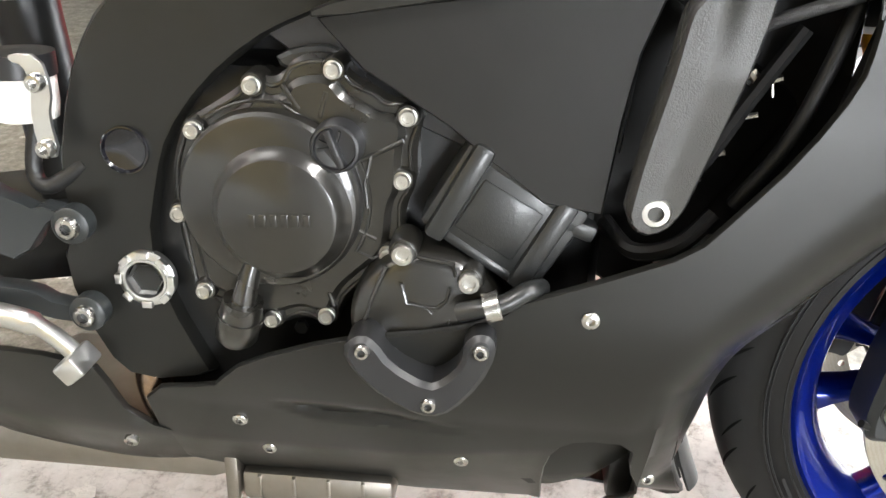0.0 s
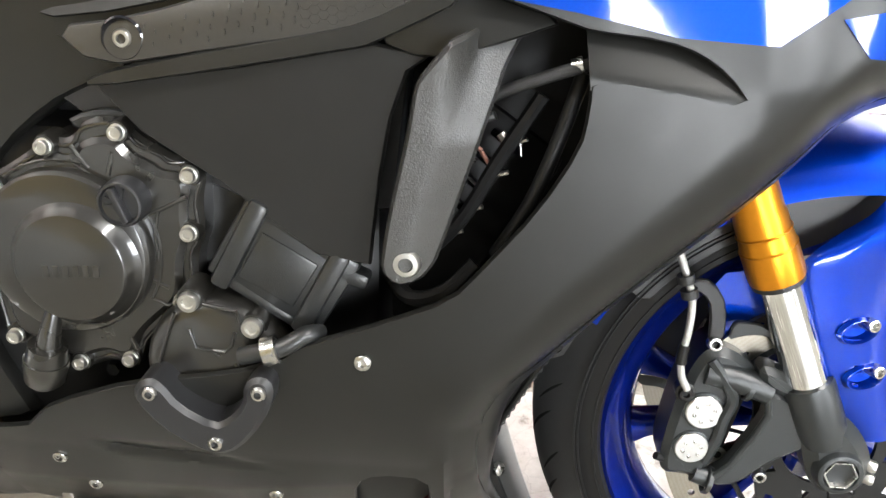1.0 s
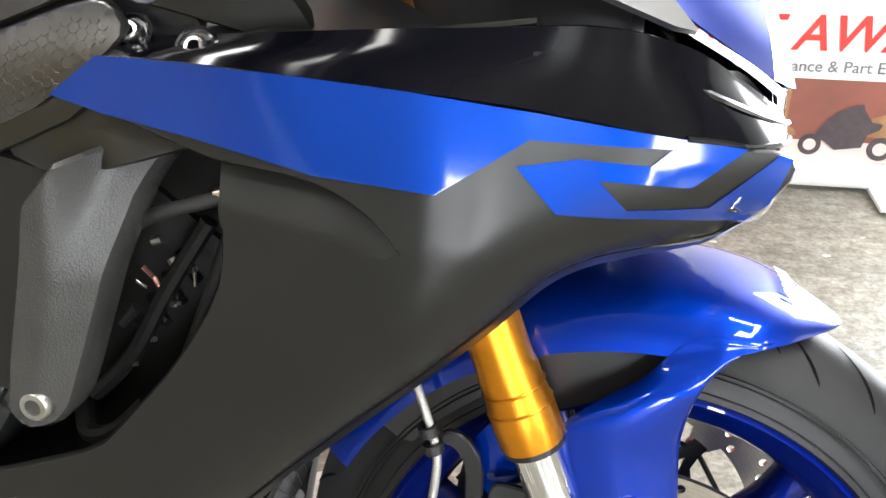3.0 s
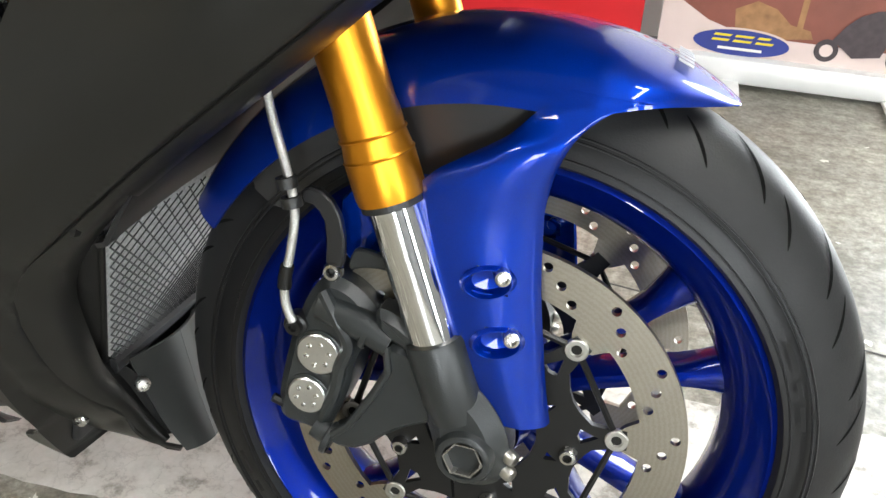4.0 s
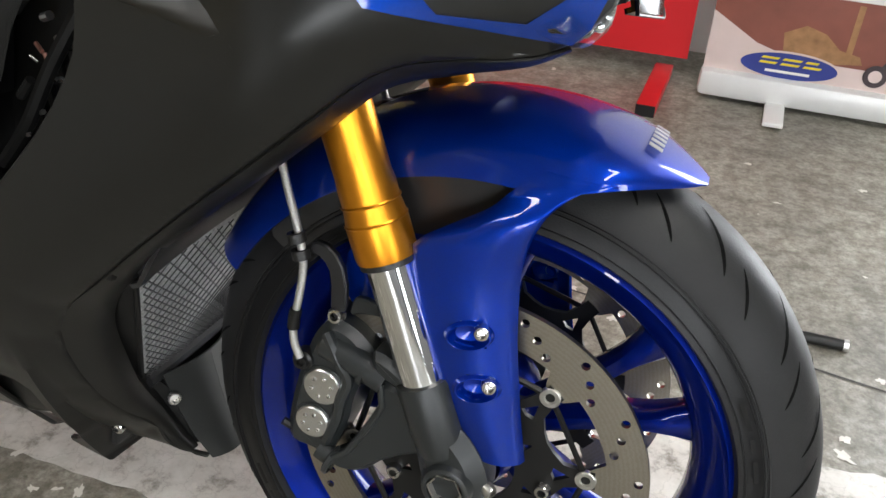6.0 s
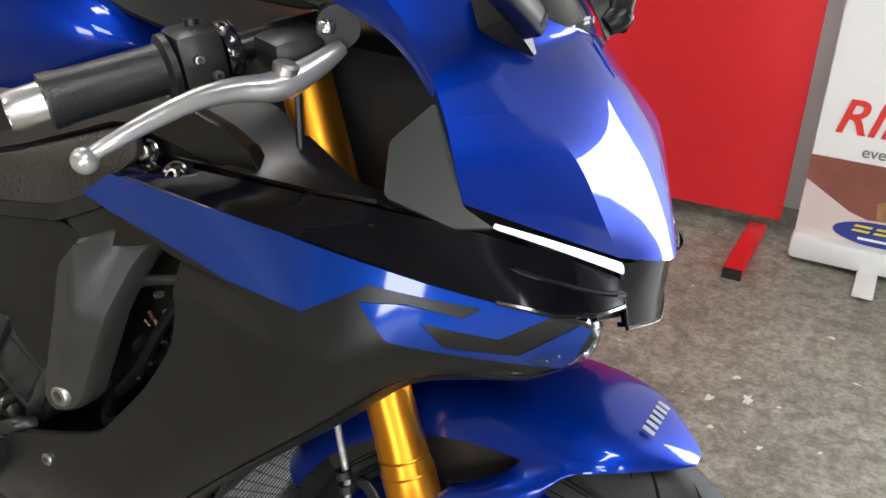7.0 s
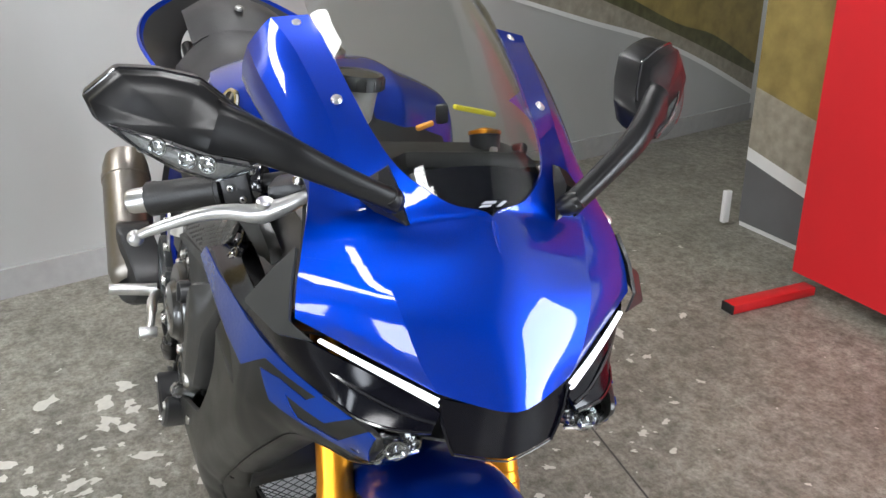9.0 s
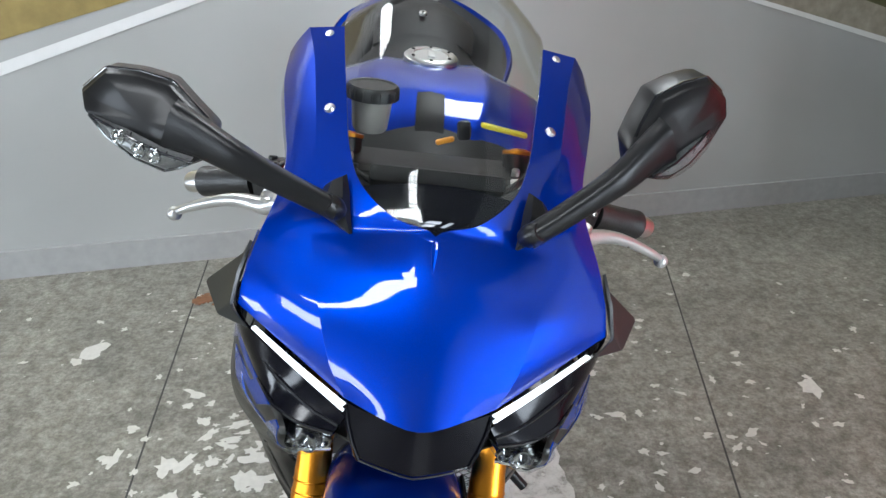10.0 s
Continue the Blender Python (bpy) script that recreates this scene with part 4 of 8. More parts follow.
    for (px, pz), pr in (((-0.1258, 0.3455), 0.0176), ((-0.1325, 0.3055), 0.0160)):
        cap = part("piston_cap", lathe_bm([(pr, -0.004), (pr, 0.001), (pr - 0.0012, 0.0022), (0.0002, 0.0022)], (px, s * 0.114, pz), (0, s, 0), 32), ALU, cal, "round aluminium piston cap with six dimples")
        for k in range(6):
            a = k * math.pi / 3 + 0.3
            part("dimple", lathe_bm([(0.0021, 0), (0.0019, 0.0011), (0.0013, 0.0013), (0.0011, 0.0004), (0.0002, 0.0003)], (px + 0.55 * pr * math.cos(a), s * 0.1161, pz + 0.55 * pr * math.sin(a)), (0, s, 0), 8), STEEL, cap)
        part("collar", lathe_bm([(pr + 0.0022, -0.008), (pr + 0.0022, 0.0005), (pr + 0.0006, 0.0012), (pr + 0.0003, -0.004)], (px, s * 0.113, pz), (0, s, 0), 32), CALIPER, cal)
    part("banjo", lathe_bm([(0.0095, -0.012), (0.0095, -0.001), (0.007, 0.0), (0.006, 0.004), (0.0035, 0.004), (0.003, 0.001), (0.0002, 0.001)], (-0.146, s * 0.116, 0.366), (0, s, 0), 20), DARKMETAL, cal)
    part("bleed_nipple", tube_bm([(-0.155, s * 0.105, 0.285), (-0.164, s * 0.108, 0.29)], 0.004, 8), DARKMETAL, cal)
    bolt("hose_bolt", (-0.123, s * 0.103, 0.413), (0, s, 0.15), 0.0075, STEEL, cal, "bright hose bracket bolt", 0.006)
    # braided hose with its rubber clamp and bracket
    hp = spline([(-0.146, s * 0.120, 0.372), (-0.153, s * 0.119, 0.386), (-0.155, s * 0.118, 0.405), (-0.152, s * 0.117, 0.43), (-0.152, s * 0.114, 0.46), (-0.162, s * 0.110, 0.49), (-0.178, s * 0.106, 0.53), (-0.2, s * 0.1, 0.60)], 6)
    hose = part("brake_hose", tube_bm(hp, 0.0036, 10), BRAID, bike, "braided steel brake hose")
    part("ferrule", tube_bm(hp[10:16], 0.0052, 12), DARKMETAL, hose)
    for z0 in (0.466, 0.480):
        part("clamp", lathe_bm([(0.004, -0.004), (0.0078, -0.004), (0.0078, 0.004), (0.004, 0.004)], (-0.153 - (z0 - 0.46) * 0.33, s * 0.113, z0), (-0.3, 0, 1), 16), HOSE, hose, "black rubber hose clamp")
    part("hose_bracket", prism_bm([(-0.150, 0.476), (-0.132, 0.474), (-0.117, 0.452), (-0.115, 0.412), (-0.129, 0.409), (-0.131, 0.448), (-0.140, 0.462), (-0.152, 0.464)], s * 0.104, s * 0.098, 0.0015), BLACKPLASTIC, hose)

# front mudguard: a shell round the tyre whose sides flow down into guards ahead of the fork
def shell_size(t):
    """crown radius, half width and edge radius of the mudguard, t from its tip to its tail"""
    deg = 64 + 89 * t
    crown_r = 0.3065 + 0.004 * math.sin(math.pi * min(1, t * 1.4)) ** 0.8
    crown_r -= 0.010 * max(0.0, (deg - 122) / 31)
    half = float(np.interp(deg, (64, 66, 69.6, 73, 77, 82, 95, 153), (0.011, 0.029, 0.050, 0.069, 0.082, 0.087, 0.085, 0.077)))
    edge_r = float(np.interp(deg, (64, 66, 69.6, 73, 77, 80, 84, 90, 153), (0.3062, 0.3020, 0.2955, 0.2905, 0.2820, 0.2740, 0.2665, 0.2630, 0.2630)))
    return crown_r, half, edge_r


def shell_point(t, u, lift=0.0):
    """a point of the mudguard: t from its tip to its tail, u from side to side"""
    a = radians(64 + 89 * t)
    crown_r, half, edge_r = shell_size(t)
    r = crown_r - (crown_r - edge_r) * abs(u) ** 2.6 + 0.003 * (1 - abs(u)) * min(1, t * 5) + lift
    return Vector((gc[0] + r * math.cos(a), WY + (half + lift * abs(u)) * math.sin(u * 1.45) / math.sin(1.45), gc[2] + r * math.sin(a)))


def shell_side(x, z):
    """how far out the mudguard's skin stands at a point of its side view"""
    t = max(0.0, min(1.0, (math.degrees(math.atan2(z - gc[2], x - gc[0])) - 64) / 89))
    crown_r, half, edge_r = shell_size(t)
    u = max(0.0, min(1.0, (crown_r - math.hypot(x - gc[0], z - gc[2])) / (crown_r - edge_r + 1e-6))) ** (1 / 2.6)
    return half * math.sin(u * 1.45) / math.sin(1.45)


fender = part("front_mudguard", grid_bm([[shell_point(i / 60, -1 + k / 14) for k in range(29)] for i in range(61)], 0.003), BLUE, bike, "glossy blue front mudguard")
# plain pale bars for the mark across its nose
for k in range(6):
    y = 0.0100 * (k - 2.5)
    rows = []
    for t in np.linspace(0.092, 0.116, 4):
        half = shell_size(t)[1]
        rows.append([shell_point(t, math.asin(max(-1, min(1, (y + w) / half * math.sin(1.45)))) / 1.45, 0.0042) for w in (-0.0028, 0.0028)])
    part("pale_bar", grid_bm(rows, 0.0006), DECALGREY, fender, "pale grey printed bars")
for s in (-1, 1):
    back = spline([(0.014, 0.114, 0.325), (-0.003, 0.116, 0.354), (-0.020, 0.117, 0.383), (-0.045, 0.117, 0.439), (-0.062, 0.117, 0.492), (-0.056, 0.118, 0.5085), (-0.040, 0.117, 0.5205), (-0.024, 0.114, 0.531), (-0.008, 0.108, 0.5435), (0.0045, 0.100, 0.5585), (0.016, 0.094, 0.570), (0.034, 0.088, 0.584)], 5)
    fore = spline([(0.057, 0.106, 0.329), (0.048, 0.106, 0.362), (0.041, 0.106, 0.393), (0.032, 0.106, 0.435), (0.0268, 0.106, 0.470), (0.0242, 0.107, 0.495), (0.0252, 0.108, 0.513), (0.0285, 0.109, 0.531), (0.0365, 0.108, 0.550), (0.051, 0.103, 0.566), (0.067, 0.095, 0.5745), (0.088, 0.083, 0.5775)], 5)
    rows = []
    for i, (p, q) in enumerate(zip(back, fore)):
        t = i / (len(back) - 1)
        blend = max(0.0, min(1.0, (t - 0.66) / 0.26))
        blend *= blend * (3 - 2 * blend)
        turn = max(0.0, 1 - abs(t - 0.62) / 0.22)
        row = []
        for k in range(25):
            u = k / 24
            c = p.lerp(q, u) + Vector((0, 0.0075 * (1 - t * 0.7) * math.sin(math.pi * u ** 1.2), 0))
            c.y -= (0.004 * max(0, abs(u - 0.5) * 2 - 0.9) * 10 + 0.010 * turn * max(0.0, 1 - u / 0.3) ** 2) * (1 - blend)
            skin = shell_side(c.x, c.z) + 0.0012 - 0.0035 * max(0.0, (t - 0.94) / 0.06)
            row.append(Vector((c.x, s * c.y * (1 - blend) + (WY + s * skin) * blend, c.z)))
        rows.append(row)
    bm = grid_bm([[a.lerp(b, f) for a, b in zip(r0, r1)] for r0, r1 in zip(rows, rows[1:]) for f in (0, 0.5)] + [rows[-1]])
    DISHES = ((-0.0040, 0.4405), (0.0095, 0.3950))
    gone = [f for f in bm.faces if any(((f.calc_center_median().x - cx + 0.1 * (f.calc_center_median().z - cz)) / 0.0160) ** 2 + ((f.calc_center_median().z - cz) / 0.0102) ** 2 < 1 for cx, cz in DISHES)]
    bmesh.ops.delete(bm, geom=gone, context="FACES")
    bmesh.ops.recalc_face_normals(bm, faces=bm.faces[:])
    bmesh.ops.solidify(bm, geom=bm.faces[:], thickness=0.0025)
    g = part("fork_guard", bm, BLUE, fender, "glossy blue fork guard")
    for cx, cz in DISHES:
        q = Matrix.Translation((cx, s * 0.1205, cz)) @ Matrix.Rotation(radians(-14), 4, "Y") @ Matrix.Rotation(radians(-9 * s), 4, "Z")
        bm = lathe_bm([(1.20, -0.0035), (1.06, 0.0010), (1.0, 0.0012), (0.95, 0.0004), (0.88, -0.004), (0.70, -0.0085), (0.0002, -0.0100)], (0, 0, 0), (0, s, 0), 36)
        bmesh.ops.transform(bm, matrix=q @ Matrix.Diagonal((0.0168, 1, 0.0108, 1)), verts=bm.verts)
        dish = part("bolt_recess", bm, BLUE, g, "dished blue bolt recess")
        part("guard_bolt", lathe_bm([(0.0062, -0.008), (0.0064, 0.005), (0.0056, 0.0080), (0.0038, 0.0085), (0.0032, 0.0045), (0.0002, 0.0045)], (cx + 0.0085, s * 0.116, cz + 0.0068), (0.25, s, 0.15), 18), STEEL, g, "bright mudguard bolt")
    part("inner_shield", panel_bm([(-0.112, 0.553), (-0.04, 0.572), (0.016, 0.570), (0.010, 0.540), (-0.05, 0.497), (-0.10, 0.49)], flat(0.078), 0.003, 0.03, s, 0, 0), BLACKPLASTIC, fender)
    # black inner liner between the shell's tail and the tyre
    liner = [(gc[0] + r * math.cos(radians(d)), gc[2] + r * math.sin(radians(d))) for r, run in ((0.268, range(108, 150, 6)), (0.232, range(144, 102, -6))) for d in run]
    part("inner_liner", panel_bm(liner, flat(0.070), 0.003, 0.02, s), BLACKPLASTIC, fender, "black liner under the mudguard")
    part("inner_guard", panel_bm([(-0.128, 0.475), (-0.09, 0.482), (-0.06, 0.43), (-0.075, 0.405), (-0.108, 0.402), (-0.128, 0.428)], flat(0.084), 0.003, 0.03, s), BLUE, fender)

# rear wheel
rc = (-1.405, 0, 0.31)
rear_wheel = part("rear_wheel", rim_bm(rc, 0.08), BLUERIM, bike, "blue painted cast rear rim")
part("tyre", tyre_bm(rc, 0.325, 0.095, 0.234), RUBBER, rear_wheel, "wide black rear tyre")
for k in range(5):
    for s in (-1, 1):
        bm = bmesh.new()
        spoke_bm(rc, 2 * math.pi * k / 5 + s * 0.16, 2 * math.pi * k / 5 + s * 0.23, 0.03, 0.2, bm)
        part("spoke", bm, BLUERIM, rear_wheel)
part("hub", lathe_bm([(0.03, -0.09), (0.04, -0.05), (0.04, 0.05), (0.03, 0.09)], rc), BLUERIM, rear_wheel)

# ---------------------------------------------------------------- side fairing
FAIR = [(-0.372, 0.733), (-0.341, 0.757), (-0.291, 0.758), (-0.229, 0.756), (-0.1621, 0.7524), (-0.0946, 0.7455), (-0.0417, 0.7369), (0.0248, 0.7264), (0.0522, 0.7234), (0.0589, 0.7119),
        (0.0445, 0.6908), (0.0334, 0.6774), (0.0086, 0.6672), (-0.0319, 0.6616), (-0.0613, 0.6552), (-0.0847, 0.6418), (-0.1128, 0.6127), (-0.149, 0.577), (-0.201, 0.527), (-0.247, 0.481),
        (-0.285, 0.44), (-0.318, 0.405), (-0.336, 0.365), (-0.337, 0.296), (-0.326, 0.22), (-0.303, 0.158), (-0.288, 0.134), (-0.316, 0.130), (-0.350, 0.149), (-0.382, 0.174), (-0.394, 0.194), (-0.372, 0.205), (-0.362, 0.222), (-0.378, 0.262), (-0.38, 0.3), (-0.425, 0.302),
        (-0.446, 0.285), (-0.452, 0.235), (-0.446, 0.135), (-0.503, 0.139), (-0.588, 0.146), (-0.632, 0.154), (-0.697, 0.162), (-0.757, 0.180), (-0.794, 0.198), (-0.812, 0.215), (-0.806, 0.27), (-0.806, 0.325), (-0.735, 0.343),
        (-0.728, 0.352), (-0.703, 0.376), (-0.622, 0.407), (-0.54, 0.42), (-0.498, 0.436), (-0.486, 0.448), (-0.464, 0.456), (-0.412, 0.476), (-0.363, 0.497), (-0.34, 0.524),
        (-0.301, 0.573), (-0.2737, 0.622), (-0.2700, 0.648), (-0.2695, 0.674), (-0.235, 0.6695), (-0.205, 0.6655), (-0.16, 0.6575), (-0.1771, 0.6774), (-0.198, 0.691), (-0.222, 0.699), (-0.268, 0.7035), (-0.275, 0.7045), (-0.289, 0.709), (-0.33, 0.722)]


def side_depth(x, z):
    """fairing half width with its vent dished in and the belly's swage line"""
    d = fair_depth(x, z)
    if x < -0.36 and z < 0.44:
        d = max(d, 0.226 - 0.93 * (0.44 - z) ** 1.6)
    # the folded corner ahead of the exhaust pipe
    d -= 0.16 * max(0.0, min(0.04, -0.733 - x - 0.45 * (0.3436 - z))) if z < 0.36 else 0.0
    if x < -0.43:
        # undercut swage along the belly
        upper = 0.3296 - 0.055 * max(0.0, x + 0.66) - 1.0 * max(0.0, x + 0.60) ** 1.6
        lower = 0.3090 - 0.075 * max(0.0, x + 0.64) + 0.40 * max(0.0, -0.65 - x)
        lower = min(lower, upper - 0.003)
        fade = max(0.0, min(1.0, (x + 0.692) / 0.03)) * max(0.0, min(1.0, (-0.50 - x) / 0.09))
        if lower < z < upper:
            w = (upper - z) / (upper - lower)
            d -= 0.010 * fade * w * min(1.0, (1 - w) / 0.45)
        # lower facet turned towards the floor
        fold = 0.259 + 0.20 * max(0.0, x + 0.575)
        d -= 0.22 * max(0.0, fold - z) * max(0.0, min(1.0, (-0.43 - x) / 0.03))
    return d


for s, nm in ((-1, "side_fairing"), (1, "side_fairing")):
    fairing = part(nm, panel_bm(FAIR, side_depth, 0.004, 0.005 if s < 0 else 0.015, s), MATTE, bike, "matt black side fairing with a scooped vent")
    strip = [(-0.372, 0.733), (-0.341, 0.7575), (-0.291, 0.758), (-0.229, 0.756), (-0.1621, 0.7524), (-0.0946, 0.7455), (-0.0417, 0.7369), (0.0248, 0.7264),
             (-0.0049, 0.7043), (-0.0579, 0.7096), (-0.0402, 0.6914), (0.0077, 0.6904), (0.0449, 0.7229), (0.0537, 0.7202), (0.0445, 0.6917), (0.0334, 0.6783), (-0.0199, 0.6848), (-0.0637, 0.6887), (-0.0791, 0.6905),
             (-0.1031, 0.7163), (-0.0704, 0.7214), (-0.0302, 0.7174), (-0.0191, 0.7268), (-0.0973, 0.7313), (-0.1453, 0.6981), (-0.215, 0.702), (-0.247, 0.709), (-0.282, 0.716), (-0.339, 0.725)]
    part("blue_graphic", panel_bm(strip, fair_depth, 0.0016, 0.015, s, 0.0012, 0, 0), BLUEMATTE, fairing, "gloss blue striped graphic on the fairing")
    if s < 0:
        for bx, bz in ((-0.431, 0.439), (-0.348, 0.2085)):
            bolt("fairing_bolt", (bx, -fair_depth(bx, bz) - 0.001, bz), RIGHT, 0.0068, STEEL, fairing, "bright dished fairing bolt", 0.003)
        for bx, bz in ((-0.7205, 0.2985), (-0.7035, 0.252), (-0.5265, 0.253)):
            bolt("fairing_bolt", (bx, -side_depth(bx, bz) - 0.001, bz), (0, -1, -0.3), 0.0066, STEEL, fairing, "bright dished fairing bolt", 0.003)
    vent = [(-0.270, 0.664), (-0.235, 0.6605), (-0.205, 0.6565), (-0.150, 0.6495), (-0.173, 0.6790), (-0.195, 0.6940), (-0.222, 0.7020), (-0.275, 0.7070)]
    part("vent_floor", panel_bm(vent, lambda x, z: fair_depth(x, z) + 0.0006 - 0.0014 * min(1, max(0.0, 0.673 - 0.14 * (x + 0.262) - z) / 0.009) - 0.5 * max(0.0, z - 0.671 + 0.14 * (x + 0.26)), 0.003, 0.005, s, 0, 0, 0), MATTE, fairing, "sunken scooped side vent")
    # the panel rolls under along its upper front edge
    lip = [(x, s * (fair_depth(x, z) - 0.004), z) for x, z in ((0.0316, 0.6761), (0.0086, 0.6672), (-0.0319, 0.6616), (-0.0613, 0.6552), (-0.0847, 0.6418), (-0.1128, 0.6127), (-0.149, 0.577), (-0.201, 0.527), (-0.240, 0.488))]
    rows = []
    for p in spline(lip, 4):
        f = 0.12 + 0.88 * max(0.0, min(1.0, (0.030 - p.x) / 0.075))
        rows.append([p, p + Vector((0.001, -s * 0.010, -0.008)) * f, p + Vector((-0.003, -s * 0.028, -0.016)) * f, p + Vector((-0.012, -s * 0.050, -0.018)) * f, p + Vector((-0.030, -s * 0.075, -0.010)) * f])
    part("rolled_lip", grid_bm(rows, 0.002), MATTE, fairing)
    # beside the radiator it turns in to a wide inner lip
    outer = spline([(x, s * (fair_depth(x, z) - 0.004), z) for x, z in ((-0.240, 0.488), (-0.285, 0.44), (-0.318, 0.405), (-0.336, 0.365), (-0.337, 0.296), (-0.331, 0.25), (-0.324, 0.21), (-0.310, 0.175), (-0.303, 0.160))], 5)
    inner = spline([(x, s * y, z) for x, y, z in ((-0.238, 0.176, 0.484), (-0.282, 0.164, 0.428), (-0.306, 0.153, 0.393), (-0.3155, 0.1445, 0.362), (-0.322, 0.122, 0.312), (-0.328, 0.098, 0.266), (-0.325, 0.074, 0.226), (-0.310, 0.050, 0.178), (-0.300, 0.041, 0.157))], 5)
    rows = []
    for p, q in zip(outer, inner):
        out = Vector((0.9, s * 0.4, 0))
        rows.append([p.lerp(q, k / 6) + out * 0.16 * (p - q).length * math.sin(math.pi * k / 6) for k in range(7)])
    part("inner_lip", grid_bm(rows, 0.002), MATTE, fairing)
    shade = spline([(x, s * y, z) for x, y, z in ((-0.338, 0.078, 0.262), (-0.322, 0.058, 0.236), (-0.306, 0.044, 0.184), (-0.298, 0.034, 0.160))], 5)
    # Near-black sheet: the dark between lip and deflector is put into its colour.
    part("inner_wall", grid_bm([[p, p.lerp(q, 0.5) + Vector((-0.006, 0, 0)), q] for p, q in zip(inner[-len(shade):], shade)], 0.002), DEEPBLACK, fairing, "inner wall below the radiator, black for its shade")
    near = spline([(-0.328, s * 0.062, 0.254), (-0.318, s * 0.056, 0.222), (-0.304, s * 0.046, 0.18), (-0.288, s * 0.030, 0.139)], 4)
    rows = [[Vector((p.x + 0.014 * (1 - u * u), p.y * u, p.z)) for u in (0, 0.25, 0.5, 0.75, 1)] for p in near]
    # Lighter grey than the fairing: the light on this face is in the colour.
    part("front_deflector", grid_bm(rows, 0.003), GREYPANEL, fairing, "belly deflector, grey lightened for its lit face")
    # rear lower panel beside the exhaust, with its folded front edge
    if s < 0:
        rl = [(-1.02, 0.30), (-0.98, 0.352), (-0.90, 0.360), (-0.850, 0.352), (-0.838, 0.346), (-0.826, 0.278), (-0.758, 0.253), (-0.762, 0.225), (-0.79, 0.195), (-0.90, 0.172), (-1.0, 0.18)]
        rear_low = part("rear_lower_panel", panel_bm(rl, lambda x, z: 0.212 - 0.93 * max(0, 0.42 - z) ** 1.6 - 0.35 * max(0, -0.86 - x) ** 1.5 - 0.20 * max(0, 0.260 - z), 0.004, 0.0125, s), MATTE, bike, "matt black rear lower panel")
        for bx, bz in ((-0.834, 0.2545),):
            bolt("panel_bolt", (bx, -0.166, 0.2505), (0, -1, -0.5), 0.0068, STEEL, rear_low, "bright dished panel bolt", 0.003)

part("scoop_back", panel_bm([(-0.49, 0.19), (-0.375, 0.215), (-0.355, 0.33), (-0.49, 0.33)], lambda x, z: 0.150 - 2.0 * max(0, 0.33 - z) ** 2 - 0.25 * max(0, x + 0.44), 0.003, 0.02, -1), MATTE, bike)
# belly pan floor between the sides, and the exhaust box under it
rows = []
for x in np.linspace(-0.86, -0.38, 15):
    w = 0.085 - 0.02 * max(0, (x + 0.45) / 0.15)
    z = 0.192 - 0.03 * max(0, (x + 0.45) / 0.15)
    rows.append([Vector((x, w * u, z - 0.012 * (1 - u * u))) for u in np.linspace(-1, 1, 9)])
part("belly_pan", grid_bm(rows, 0.003), MATTE, bike)
ex = part("exhaust_box", box_bm((-0.90, 0.0, 0.185), (0.27, 0.21, 0.055), bevel=0.02), TITAN, bike, "stained titanium exhaust collector under the belly")
part("flange", box_bm((-0.757, -0.02, 0.182), (0.014, 0.21, 0.06), bevel=0.004), TITAN, ex)
part("connecting_box", box_bm((-0.672, -0.02, 0.170), (0.155, 0.20, 0.036), bevel=0.008), TITAN, ex)
for k in range(4):
    part("weld_seam", box_bm((-0.73 + 0.035 * k, -0.115, 0.168), (0.004, 0.014, 0.034), bevel=0.001), TITAN, ex)
part("heat_pipe", tube_bm(spline([(-0.79, -0.13, 0.36), (-0.805, -0.150, 0.33), (-0.805, -0.152, 0.30), (-0.80, -0.13, 0.25)], 5), 0.020, 16), RUST, bike, "heat-stained bare exhaust pipe")

# radiator
RT, RB = Vector((-0.275, 0, 0.434)), Vector((-0.338, 0, 0.258))


def on_radiator(u, v, out=0.0):
    """u across from side to side, v up from the foot; the core leans back and narrows downwards"""
    p = RB.lerp(RT, v)
    return Vector((p.x + out, u * (0.079 + 0.084 * v), p.z - out * 0.35))


rows = [[on_radiator(u, v) for u in np.linspace(-1, 1, 13)] for v in np.linspace(0, 1, 9)]
bm = grid_bm(rows)
bmesh.ops.recalc_face_normals(bm, faces=bm.faces[:])
if bm.faces[0].normal.x > 0:
    bmesh.ops.reverse_faces(bm, faces=bm.faces[:])
bmesh.ops.solidify(bm, geom=bm.faces[:], thickness=-0.02)
bmesh.ops.translate(bm, vec=(-0.02 if max(v.co.x for v in bm.verts) > -0.262 else 0.0, 0, 0), verts=bm.verts)
rad = part("radiator", bm, RADIATOR, bike, "aluminium radiator behind a black wire guard")
bm = bmesh.new()
for k in range(-18, 38):
    for sgn in (-1, 1):
        u0, u1 = -1 + k * 0.115, -1 + k * 0.115 + sgn * 1.75
        lo, hi = max(min(u0, u1), -1), min(max(u0, u1), 1)
        if hi - lo > 0.03:
            tube_bm([on_radiator(lo, (lo - u0) / (u1 - u0), 0.005), on_radiator(hi, (hi - u0) / (u1 - u0), 0.005)], 0.0008, 4, bm)
tagged(part("wire_guard", bm, MESHWIRE, rad, "black diamond wire guard"), kind="stuff")
part("lower_frame", tube_bm([on_radiator(-1.02, -0.02, 0.006), on_radiator(1.02, -0.02, 0.006)], 0.008, 8), BLACKPLASTIC, rad)
